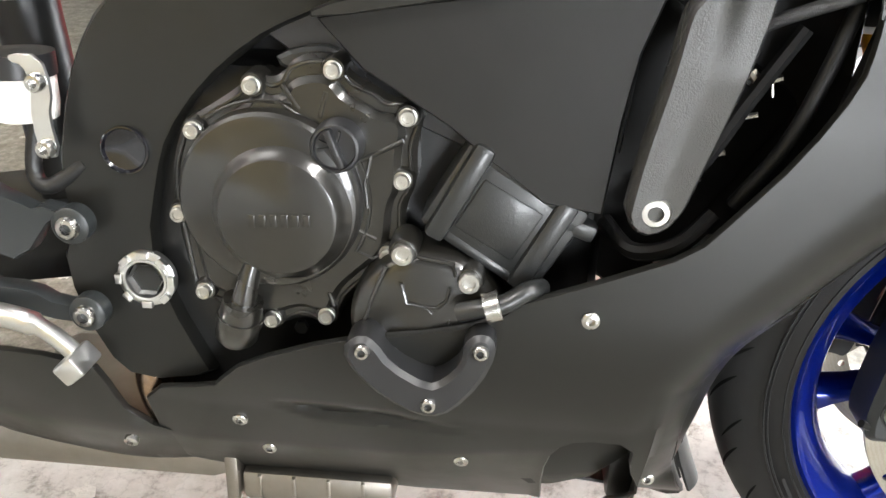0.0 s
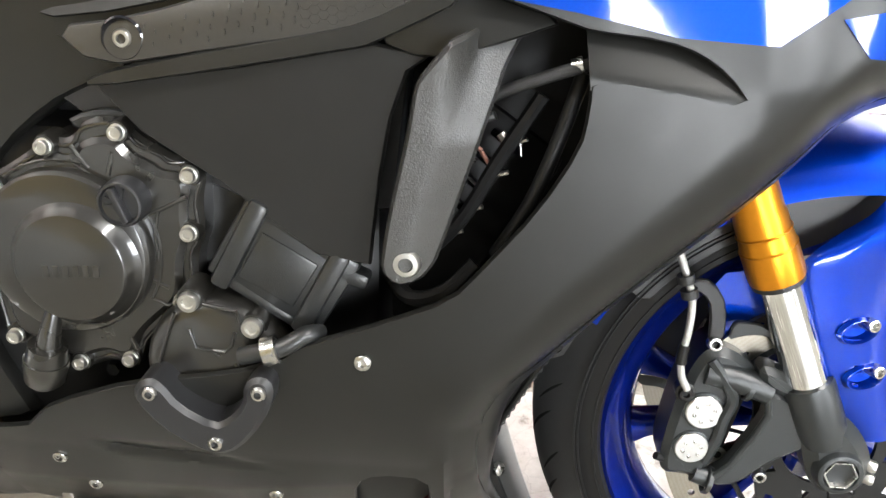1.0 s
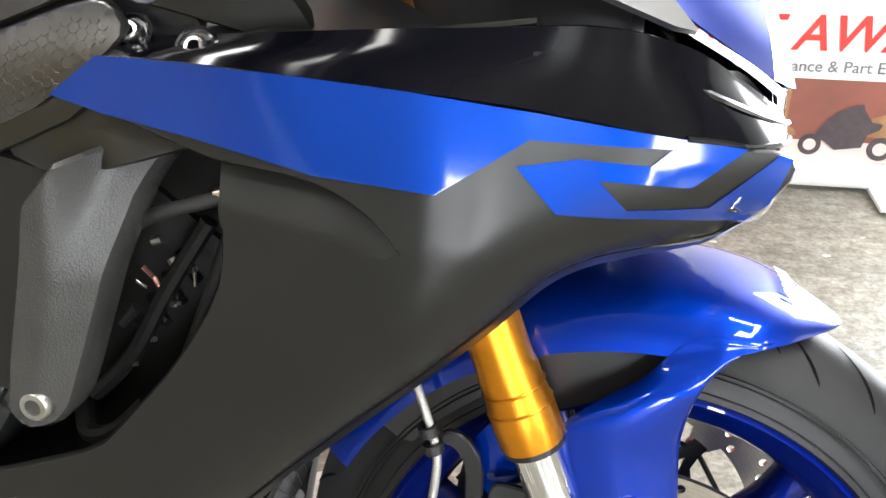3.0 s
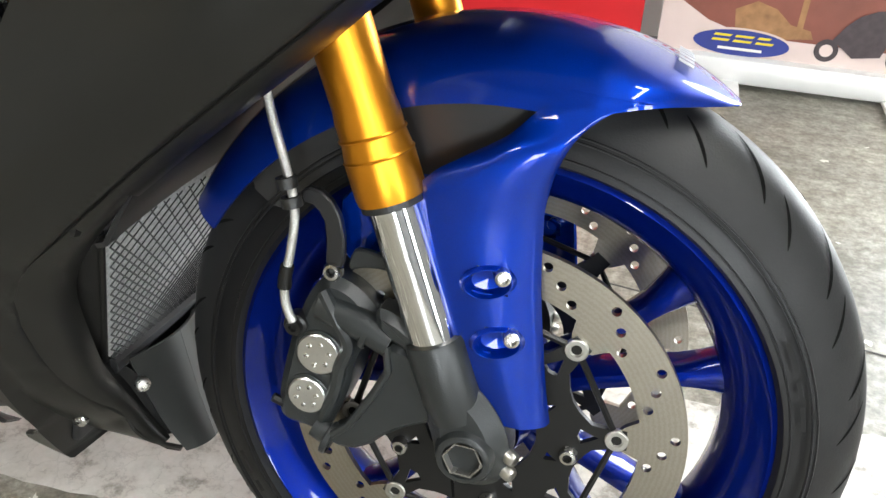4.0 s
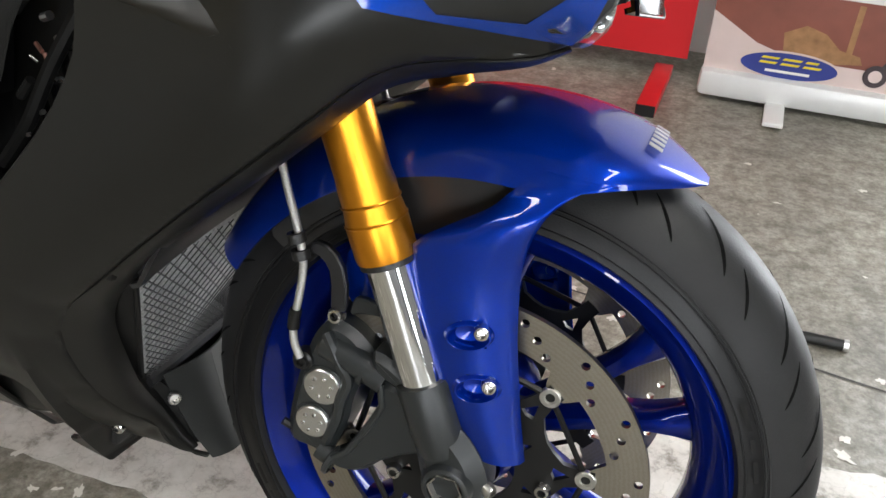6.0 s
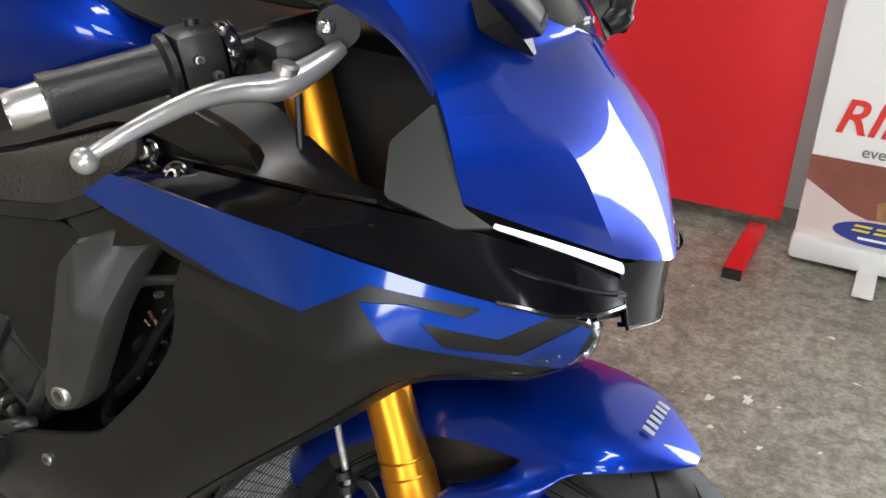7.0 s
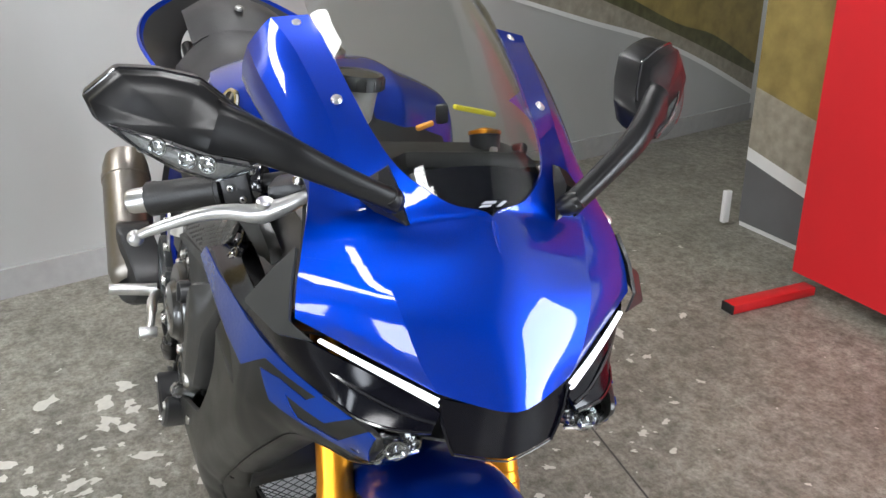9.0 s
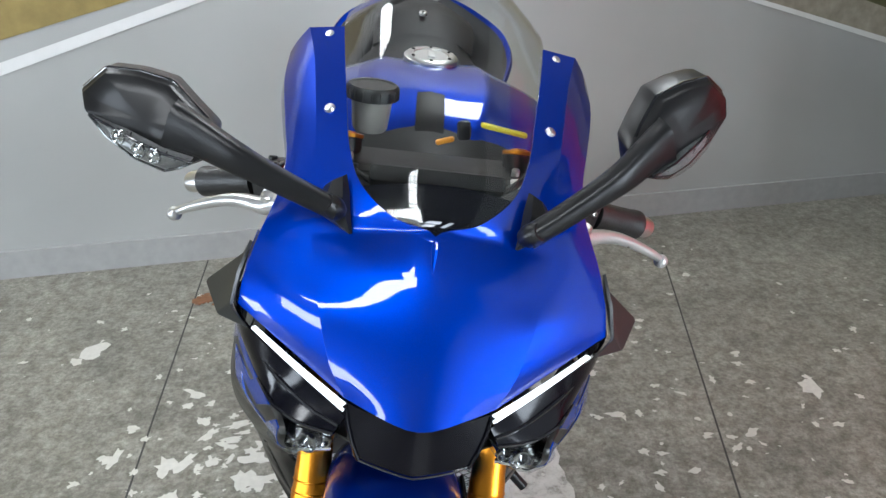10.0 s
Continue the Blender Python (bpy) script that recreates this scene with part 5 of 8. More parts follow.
for s in (-1, 1):
    part("side_frame", tube_bm([on_radiator(s * 1.02, -0.02, 0.0), on_radiator(s * 1.02, 1.0, 0.0)], 0.003, 8), DEEPBLACK, rad)
    # Black sheet added beside the core; the gap's shade is its colour.
    part("side_gap_filler", grid_bm([[on_radiator(s * 1.0, v, -0.004), Vector((-0.37, s * y, z))] for v, y, z in ((-0.05, 0.105, 0.25), (0.5, 0.165, 0.35), (1.0, 0.180, 0.44))] + [[Vector((-0.25, s * 0.165, 0.50)), Vector((-0.30, s * 0.185, 0.53))]], 0.003), DEEPBLACK, rad)
rows = [[Vector((x, w * u, z + 0.014 * (1 - u * u))) for u in np.linspace(-1, 1, 11)] for x, w, z in ((-0.278, 0.170, 0.426), (-0.270, 0.171, 0.430), (-0.258, 0.172, 0.455), (-0.235, 0.172, 0.50), (-0.215, 0.172, 0.56))]
part("upper_frame", grid_bm(rows, 0.004), BLACKPLASTIC, rad, "black curved radiator cowl")
part("cooler_core", box_bm((-0.37, 0, 0.22), (0.03, 0.20, 0.09), bevel=0.005), BLACKPLASTIC, rad)
bolt("frame_bolt", (-0.314, -0.0605, 0.2277), (0.8, -0.6, 0.2), 0.007, STEEL, rad, "", 0.004)
# dark hoses and pipes seen in the side opening
part("coolant_hose", tube_bm(spline([(-0.37, -0.17, 0.63), (-0.33, -0.195, 0.655), (-0.29, -0.205, 0.672), (-0.262, -0.2, 0.68)], 6), 0.0048, 12), DARKBRAID, bike, "black ribbed coolant hose")
part("hose_clip", lathe_bm([(0.0049, -0.004), (0.0062, -0.004), (0.0062, 0.004), (0.0049, 0.004)], (-0.278, -0.2025, 0.677), (1, -0.1, 0.3), 20), STEEL, bike, "bright hose clip")
part("overflow_pipe", tube_bm(spline([(-0.272, -0.19, 0.67), (-0.287, -0.195, 0.62), (-0.305, -0.195, 0.57), (-0.33, -0.18, 0.52)], 6), 0.006, 10), DEEPBLACK, bike)
part("radiator_tank", box_bm((-0.262, -0.185, 0.55), (0.035, 0.03, 0.22), pose(0, 0, 0, 0, 14, 0), bevel=0.008), DEEPBLACK, bike)
part("wiring", tube_bm(spline([(-0.42, -0.15, 0.49), (-0.40, -0.18, 0.478), (-0.37, -0.195, 0.49), (-0.345, -0.19, 0.515)], 6), 0.007, 8), DEEPBLACK, bike)
# Small steel bits added to give glints in the dark opening.
for x, z, l in ((-0.335, 0.585, 0.012), (-0.352, 0.556, 0.010), (-0.318, 0.612, 0.008), (-0.366, 0.535, 0.009)):
    part("glint_clip", tube_bm([(x, -0.176, z), (x + l, -0.18, z + 0.004)], 0.0022, 6), STEEL, bike)
part("wiring", tube_bm(spline([(-0.40, -0.165, 0.50), (-0.36, -0.178, 0.545), (-0.33, -0.18, 0.60), (-0.30, -0.178, 0.65)], 6), 0.006, 8), DEEPBLACK, bike)
for x0, z0, x1, z1, r, material in ((-0.3433, 0.6289, -0.3354, 0.6324, 0.0035, ALU), (-0.3306, 0.6178, -0.3252, 0.6115, 0.004, TITAN), (-0.352, 0.6087, -0.3447, 0.6039, 0.0018, COPPER), (-0.3447, 0.6025, -0.3373, 0.5916, 0.0018, COPPER), (-0.3573, 0.5979, -0.3482, 0.5951, 0.0016, STEEL), (-0.315, 0.6125, -0.3137, 0.6006, 0.0012, STEEL), (-0.37, 0.564, -0.3572, 0.5799, 0.004, DARKMETAL), (-0.3357, 0.6467, -0.3227, 0.6514, 0.002, DARKMETAL)):
    part("small_fitting", tube_bm([(x0, -0.172, z0), (x1, -0.174, z1)], r, 8), material, bike)
# Sheet behind the opening, coloured near-black for the deep shade there.
part("shade_backing", panel_bm([(-0.43, 0.46), (-0.24, 0.48), (-0.24, 0.74), (-0.42, 0.74)], flat(0.12), 0.004, 0.06), DEEPBLACK, bike)
for k in range(4):
    part("spark_connector", tube_bm([(-0.372 + 0.012 * k, -0.150, 0.56 + 0.018 * k), (-0.352 + 0.012 * k, -0.165, 0.548 + 0.018 * k)], 0.004, 8), GLOSSBLACK, bike)

# ---------------------------------------------------------------- frame, side covers
plate = [(-0.640, 0.648), (-0.526, 0.667), (-0.440, 0.6845), (-0.425, 0.6875), (-0.384, 0.680), (-0.4005, 0.668), (-0.4125, 0.633), (-0.4205, 0.585), (-0.428, 0.514), (-0.471, 0.520), (-0.519, 0.555), (-0.543, 0.574), (-0.606, 0.612)]
part("frame_cover", panel_bm(plate, lambda x, z: 0.205 + 0.03 * (x + 0.43), 0.005, 0.03, -1, 0, 0.003, 0), PLATE, bike, "flat matt black frame cover plate")
shoulder = [(-0.64, 0.6465), (-0.539, 0.6645), (-0.440, 0.6835), (-0.425, 0.6870), (-0.352, 0.7240), (-0.372, 0.7340), (-0.382, 0.7280), (-0.431, 0.7025), (-0.479, 0.6915), (-0.584, 0.6705), (-0.64, 0.656)]
part("shoulder_trim", panel_bm(shoulder, lambda x, z: 0.2115 - 0.25 * max(0.0, z - 0.6870 - (0.50 if x > -0.425 else 0.19) * (x + 0.425)), 0.012, 0.006, -1), MATTE, bike, "folded matt black shoulder trim")
facet = [(-0.426, 0.6900), (-0.400, 0.7080), (-0.368, 0.7300), (-0.345, 0.7250), (-0.286, 0.7085), (-0.318, 0.6975), (-0.3415, 0.6895), (-0.385, 0.6770)]
part("shoulder_facet", panel_bm(facet, lambda x, z: 0.2062 + 0.14 * min(0.08, max(0.0, x + 0.42)) * max(0.0, min(1.0, (0.722 - z) / 0.03)), 0.010, 0.008, -1), MATTE, bike, "matt black facet below the blue stripe")
hexo = [(-0.668, 0.690), (-0.609, 0.698), (-0.515, 0.726), (-0.427, 0.762), (-0.372, 0.785), (-0.354, 0.783), (-0.338, 0.769), (-0.351, 0.752), (-0.380, 0.730), (-0.412, 0.707), (-0.455, 0.694), (-0.565, 0.674), (-0.632, 0.662)]


def hex_depth(x, z):
    return 0.206 - 4.2 * max(0, z - 0.70 - 0.22 * (x + 0.5)) ** 1.8


cover = part("side_cover", panel_bm(hexo, hex_depth, 0.004, 0.006, -1), HEXGREY, bike, "grey side cover embossed with hexagon scales")
# embossed texture: small upright dashes to the rear that grow into hexagon scales ahead
def scale_bm(x, z, rx, rz, lift):
    bm = bmesh.new()
    ring = [(x + rx * math.cos(k * math.pi / 3), z + rz * math.sin(k * math.pi / 3)) for k in range(6)]
    top = [bm.verts.new((x + 0.72 * (a - x), -hex_depth(a, b) - lift, z + 0.72 * (b - z))) for a, b in ring]
    rim = [bm.verts.new((a, -hex_depth(a, b) + 0.0004, b)) for a, b in ring]
    bm.faces.new(top)
    for k in range(6):
        bm.faces.new((top[k], top[(k + 1) % 6], rim[(k + 1) % 6], rim[k]))
    return bm


def ridge_bm(x, z, rx, rz, lift):
    """the raised lower rim of one hexagon scale"""
    ring = [(x + rx * math.cos(a), z + rz * math.sin(a)) for a in (math.pi * k / 3 for k in (3, 4, 5, 6))]
    rows = [[Vector((x + (a - x) * f, -hex_depth(a, b) - up_by, z + (b - z) * f)) for a, b in ring] for f, up_by in ((0.80, -0.0002), (0.90, lift), (1.0, -0.0002))]
    return grid_bm(rows)


def inside_cover(x, z):
    return all(inside(x + a, z + b, hexo) for a, b in ((0.009, 0), (-0.009, 0), (0, 0.009), (0, -0.008)))


for i in range(12):
    for j in range(9):
        x, z = -0.600 + 0.0104 * i + 0.002 * j, 0.667 + 0.0088 * j + 0.0012 * i + (0.0044 if i % 2 else 0)
        if x < -0.478 and inside_cover(x, z):
            grow = max(0.0, min(1.0, (x + 0.60) / 0.08))
            part("scale", scale_bm(x, z, 0.0007 + 0.0004 * grow, 0.0016 + 0.0014 * grow, 0.0010), HEXGREY, cover, smooth=0)
for i in range(20):
    for j in range(24):
        x = -0.474 + 0.0066 * i
        z = 0.680 + 0.0064 * j + (0.0032 if i % 2 else 0)
        if inside_cover(x, z):
            part("scale", ridge_bm(x, z, 0.0042, 0.0034, 0.00022 + 0.0001 * math.sin(37 * x + 91 * z)), HEXGREY, cover, smooth=0)
part("bolt_recess", lathe_bm([(0.0165, 0.0), (0.0150, 0.0014), (0.0125, -0.003), (0.0002, -0.004)], (-0.611, -0.2050, 0.684), RIGHT, 28), GLOSSBLACK, cover)
bolt("cover_bolt", (-0.611, -0.2025, 0.684), RIGHT, 0.0075, ZINC, cover, "bright side cover bolt", 0.005)

arm = [(-0.3919, 0.6633), (-0.3887, 0.6705), (-0.362, 0.702), (-0.312, 0.706), (-0.3283, 0.6772), (-0.3338, 0.6564), (-0.3383, 0.6434), (-0.3551, 0.5888), (-0.3716, 0.5372), (-0.375, 0.528), (-0.386, 0.514), (-0.404, 0.512), (-0.416, 0.524), (-0.4135, 0.5444), (-0.4091, 0.5726), (-0.4014, 0.6081), (-0.3965, 0.6326)]


def arm_depth(x, z):
    ridge = -0.3666 + 0.236 * (z - 0.66)
    return 0.240 - abs(x - ridge) * (0.42 if x > ridge else -0.03) - (0.22 * max(0.0, z - 0.625) + 2.0 * max(0.0, z - 0.625) ** 2) * max(0.0, min(1.0, (x - ridge) / 0.02 + 0.4))


stay = part("engine_stay", panel_bm(arm, arm_depth, 0.02, 0.005, -1, 0, 0.005), CRINKLE, bike, "cast engine stay with a crinkle finish")
part("washer", lathe_bm([(0.0165, -0.004), (0.0165, 0.0), (0.015, 0.0015), (0.0002, 0.0015)], (-0.396, -0.231, 0.531), RIGHT, 32), CAST, stay)
bolt("stay_bolt", (-0.396, -0.234, 0.531), RIGHT, 0.0115, ZINC, stay, "large bright engine bolt", 0.007)

# smooth frame spar above the side cover, and the dark gap filler behind the covers
spar = [(-0.70, 0.690), (-0.609, 0.702), (-0.515, 0.730), (-0.427, 0.766), (-0.372, 0.789), (-0.335, 0.783), (-0.248, 0.764), (-0.226, 0.766), (-0.25, 0.80), (-0.33, 0.82), (-0.44, 0.815), (-0.51, 0.782), (-0.60, 0.740), (-0.70, 0.715)]
part("frame_spar", panel_bm(spar, lambda x, z: 0.186 - 0.55 * max(0, z - 0.70 - 0.36 * (x + 0.6)) - 0.12 * max(0, x + 0.36), 0.012, 0.025, -1), MATTE, bike, "smooth dark frame spar")
part("duct_filler", panel_bm([(-0.39, 0.73), (-0.31, 0.745), (-0.30, 0.775), (-0.34, 0.80), (-0.39, 0.78)], flat(0.168), 0.02, 0.04, -1), BLACKPLASTIC, bike)
part("frame_backing", panel_bm([(-0.70, 0.62), (-0.42, 0.50), (-0.40, 0.70), (-0.36, 0.74), (-0.40, 0.76), (-0.70, 0.70)], flat(0.165), 0.03, 0.08, -1), BLACKPLASTIC, bike)

# frame rear plate round the swingarm pivot
piv = [(-0.863, 0.515), (-0.847, 0.584), (-0.825, 0.63), (-0.798, 0.66), (-0.76, 0.72), (-0.66, 0.74), (-0.60, 0.70), (-0.62, 0.655), (-0.66, 0.640), (-0.695, 0.622), (-0.735, 0.588), (-0.765, 0.548), (-0.776, 0.515), (-0.789, 0.455),
       (-0.776, 0.400), (-0.752, 0.350), (-0.742, 0.332), (-0.815, 0.320), (-0.846, 0.350), (-0.872, 0.429), (-0.858, 0.467)]
pl = part("pivot_plate", panel_bm(piv, lambda x, z: 0.170 + 0.02 * max(0, 0.55 - z), 0.03, 0.03, -1, 0, 0.006), MATTE, bike, "broad matt black frame plate")
part("pivot_nut", lathe_bm([(0.025, -0.004), (0.025, 0.002), (0.022, 0.004), (0.019, 0.004), (0.0185, 0.006), (0.0165, 0.006), (0.0155, 0.002)], (-0.796, -0.173, 0.424), RIGHT, 32), ALU, pl, "slotted alloy swingarm pivot nut")
for k in range(8):
    a = 2 * math.pi * k / 8
    part("castellation", box_bm((-0.796 + 0.0225 * math.cos(a), -0.178, 0.424 + 0.0225 * math.sin(a)), (0.006, 0.005, 0.009), pose(0, 0, 0, 0, -math.degrees(a), 0), bevel=0.001), ALU, pl)
part("pivot_socket", lathe_bm([(0.0155, 0.005), (0.012, -0.006), (0.0002, -0.007)], (-0.796, -0.173, 0.424), RIGHT, 6), ALU, pl)
part("frame_plug", lathe_bm([(0.0195, -0.003), (0.0195, 0.0042), (0.0182, 0.0046), (0.0165, 0.0022), (0.0080, 0.0010), (0.0002, 0.0008)], (-0.802, -0.1705, 0.535), RIGHT, 32), GLOSSBLACK, pl, "dished black frame plug")

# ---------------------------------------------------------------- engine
# Black sheet added behind the engine to stand for the shade in the gaps.
part("engine_gap_shade", panel_bm([(-0.83, 0.34), (-0.83, 0.58), (-0.78, 0.66), (-0.70, 0.715), (-0.60, 0.71), (-0.50, 0.66), (-0.47, 0.52), (-0.50, 0.42), (-0.62, 0.36)], flat(0.125), 0.01, 0.08, -1), DEEPBLACK, bike, "black backing sheet for the shade round the engine")
CX, CZ = -0.6785, 0.5093
FLANGE = [(-0.667, 0.605), (-0.661, 0.615), (-0.642, 0.621), (-0.625, 0.619), (-0.615, 0.605), (-0.597, 0.597), (-0.587, 0.590), (-0.570, 0.590), (-0.562, 0.578), (-0.568, 0.556), (-0.567, 0.525), (-0.576, 0.507), (-0.578, 0.465), (-0.601, 0.445),
          (-0.624, 0.422), (-0.631, 0.400), (-0.645, 0.398), (-0.660, 0.403), (-0.684, 0.393), (-0.706, 0.395), (-0.728, 0.409), (-0.750, 0.419), (-0.757, 0.461), (-0.761, 0.496), (-0.760, 0.526), (-0.754, 0.548), (-0.746, 0.565), (-0.728, 0.576), (-0.703, 0.592), (-0.692, 0.604), (-0.677, 0.600)]
BOLTS = [(-0.629, 0.610), (-0.690, 0.596), (-0.737, 0.560), (-0.574, 0.578), (-0.578, 0.529), (-0.589, 0.468), (-0.639, 0.410), (-0.684, 0.404), (-0.739, 0.426), (-0.754, 0.492)]
clutch = part("clutch_cover", prism_bm(FLANGE, -0.186, -0.11, 0.004, rounds=2), ENGINE, bike, "dark satin clutch cover with raised rings")
# a raised field inside the flange, then the dome and the disc on it
cen = Vector((-0.660, 0, 0.505))
part("raised_field", prism_bm([(cen.x + (x - cen.x) * 0.87, cen.z + (z - cen.z) * 0.87) for x, z in FLANGE], -0.194, -0.15, 0.005, rounds=2), ENGINE, clutch)
part("dome", lathe_bm([(0.0715, -0.03), (0.0712, -0.004), (0.0700, 0.000), (0.0675, 0.0028), (0.0630, 0.0045), (0.0540, 0.0058), (0.0002, 0.0068)], (CX, -0.2035, CZ), RIGHT, 96), ENGINE, clutch, smooth=22)
part("dome_top", lathe_bm([(0.0550, -0.005), (0.0515, -0.0015), (0.0490, 0.0012), (0.0470, 0.0048), (0.0450, 0.0068), (0.0415, 0.0078), (0.0002, 0.0082)], (-0.6685, -0.2125, 0.503), RIGHT, 96), ENGINE, clutch, smooth=22)
# plain bars for the cast lettering
for k in range(6):
    part("cast_letter_bar", box_bm((-0.6875 + 0.0084 * k, -0.2208, 0.5003 + 0.0005 * k), (0.0052, 0.0018, 0.0098), bevel=0.0005), ENGINE, clutch)
for bx, bz in BOLTS:
    part("bolt_boss", lathe_bm([(0.0104, -0.02), (0.0094, 0.0), (0.0084, 0.0028), (0.0002, 0.0028)], (bx, -0.1895, bz), RIGHT, 20), ENGINE, clutch)
    part("cover_bolt", lathe_bm([(0.0070, 0), (0.0069, 0.0012), (0.0060, 0.0016), (0.0060, 0.0055), (0.0054, 0.0064), (0.0036, 0.0064), (0.0033, 0.0050), (0.0002, 0.0048)], (bx, -0.1925, bz), RIGHT, 20), ZINC, clutch, "zinc-plated cover bolt")
fil = part("oil_filler_cap", lathe_bm([(0.0205, -0.03), (0.0190, 0.003), (0.0178, 0.0055), (0.0160, 0.0060), (0.0150, 0.002), (0.0002, 0.002)], (-0.6250, -0.2060, 0.5565), RIGHT, 32), BLACKPLASTIC, clutch, "black oil filler cap with a grip bar")
part("grip_bar", box_bm((-0.6250, -0.2110, 0.5565), (0.0055, 0.009, 0.030), pose(0, 0, 0, 0, -22, 0), bevel=0.0015), BLACKPLASTIC, fil)
for a in (-0.9, -0.35, 0.55, 1.1):
    part("notch", box_bm((-0.6250 + 0.0085 * math.cos(a + 2.2), -0.2087, 0.5565 + 0.0085 * math.sin(a + 2.2)), (0.009, 0.003, 0.002), pose(0, 0, 0, 0, -math.degrees(a + 2.2), 0)), BLACKPLASTIC, fil)
for p in ([(-0.667, 0.598), (-0.655, 0.580)], [(-0.634, 0.594), (-0.639, 0.575)], [(-0.577, 0.560), (-0.612, 0.542)], [(-0.612, 0.542), (-0.637, 0.525)], [(-0.614, 0.488), (-0.598, 0.480)], [(-0.636, 0.432), (-0.632, 0.420)], [(-0.654, 0.550), (-0.648, 0.535)], [(-0.645, 0.540), (-0.640, 0.528)]):
    (x0, z0), (x1, z1) = p
    d0, d1 = (0.0125 if math.hypot(x - CX, z - CZ) < 0.062 else 0.0 for x, z in p)
    part("cover_rib", tube_bm([(x0, -0.1935 - d0, z0), (x1, -0.1935 - d1, z1)], 0.0020, 8), ENGINE, clutch)
rim_path = spline([(cen.x + (x - cen.x) * 0.945, -0.1860, cen.z + (z - cen.z) * 0.945) for x, z in FLANGE], 3, True)
part("rim_bead", tube_bm(rim_path + rim_path[:1], 0.0018, 8), ENGINE, clutch)
# cast double lines round the dome, from the filler cap to the lower bolt
for r0, turn0, turn1 in ((0.0765, -32, 34), (0.0765, 76, 128)):
    arc = [(CX + r0 * math.cos(radians(q)), -0.1942, CZ + r0 * math.sin(radians(q))) for q in np.linspace(turn0, turn1, 14)]
    part("cast_line", tube_bm(arc, 0.0015, 6), ENGINE, clutch)
for pts in ([(-0.6140, 0.4690), (-0.6000, 0.4640), (-0.5920, 0.4680)], [(-0.6700, 0.5860), (-0.6520, 0.5730), (-0.6440, 0.5660)], [(-0.6010, 0.5480), (-0.6060, 0.5250), (-0.6040, 0.5060)]):
    part("cast_line", tube_bm([(x, -0.1942, z) for x, z in pts], 0.0015, 6), ENGINE, clutch)
part("cable_boss", tube_bm([(-0.692, -0.206, 0.462), (-0.698, -0.210, 0.440), (-0.702, -0.210, 0.424)], [0.007, 0.0090, 0.0105], 20), ENGINE, clutch)
part("sensor_cap", tube_bm([(-0.7015, -0.210, 0.428), (-0.707, -0.208, 0.408), (-0.711, -0.205, 0.394), (-0.712, -0.204, 0.390)], [0.0160, 0.0180, 0.0172, 0.014], 20), ENGINE, clutch)
part("sensor_ring", tube_bm([(-0.7052, -0.2088, 0.4145), (-0.7070, -0.208, 0.408)], 0.0187, 20), ENGINE, clutch)
part("top_lug", prism_bm([(-0.68, 0.612), (-0.66, 0.622), (-0.632, 0.624), (-0.622, 0.612), (-0.65, 0.598)], -0.178, -0.14, 0.003), CAST, clutch)

gp = part("pickup_cover", lathe_bm([(0.0615, -0.05), (0.0610, -0.014), (0.0590, -0.008), (0.0555, -0.0045), (0.0490, -0.0028), (0.0002, -0.0005)], (-0.556, -0.218, 0.418), RIGHT, 56), ENGINE, bike, "small round dark engine cover")
for bx, bz in ((-0.574, 0.479), (-0.523, 0.459)):
    part("bolt_boss", lathe_bm([(0.0120, -0.03), (0.0116, -0.003), (0.0100, 0.0), (0.0002, 0.0)], (bx, -0.214, bz), RIGHT, 20), ENGINE, gp)
    part("cover_bolt", lathe_bm([(0.0086, 0), (0.0086, 0.005), (0.0076, 0.0065), (0.005, 0.0065), (0.0042, 0.0038), (0.0002, 0.0035)], (bx, -0.2140, bz), RIGHT, 20), ZINC, gp, "zinc-plated cover bolt")
for pts in ([(-0.5748, 0.455), (-0.5705, 0.4383), (-0.5565, 0.4361), (-0.5511, 0.4312)], [(-0.5565, 0.4361), (-0.5461, 0.4357)], [(-0.5374, 0.4539), (-0.54, 0.4424), (-0.547, 0.4357)], [(-0.5383, 0.4253), (-0.532, 0.4114)], [(-0.6042, 0.4127), (-0.595, 0.4025)], [(-0.5627, 0.4776), (-0.5353, 0.4733), (-0.5336, 0.4633)], [(-0.5658, 0.374), (-0.5582, 0.3712), (-0.5481, 0.3764)], [(-0.5867, 0.4685), (-0.5959, 0.4449), (-0.6034, 0.4207)], [(-0.5118, 0.435), (-0.5003, 0.4305), (-0.5009, 0.4173)]):
    part("cover_rib", tube_bm([(x, -0.2172 + 0.05 * max(0.0, math.hypot(x + 0.556, z - 0.418) - 0.045), z) for x, z in pts], 0.0015, 8), ENGINE, gp)
for k in range(4):
    part("cast_letter_bar", box_bm((-0.5766 + 0.0093 * k, -0.2182, 0.4097), (0.0062, 0.0014, 0.0072), bevel=0.0005), ENGINE, gp)
vg = [(-0.600, 0.424), (-0.614, 0.416), (-0.615, 0.402), (-0.596, 0.378), (-0.568, 0.360), (-0.548, 0.354), (-0.530, 0.362), (-0.510, 0.387), (-0.499, 0.414), (-0.502, 0.428), (-0.514, 0.431), (-0.524, 0.422), (-0.525, 0.405), (-0.538, 0.390), (-0.550, 0.384), (-0.578, 0.400), (-0.590, 0.418)]
guard = part("crash_guard", prism_bm(vg, -0.248, -0.215, 0.004), BLACKPLASTIC, bike, "black V-shaped engine crash guard")
for bx, bz in ((-0.600, 0.411), (-0.511, 0.417), (-0.549, 0.368)):
    bolt("guard_bolt", (bx, -0.2475, bz), RIGHT, 0.0062, STEEL, guard, "bright guard bolt", 0.004)

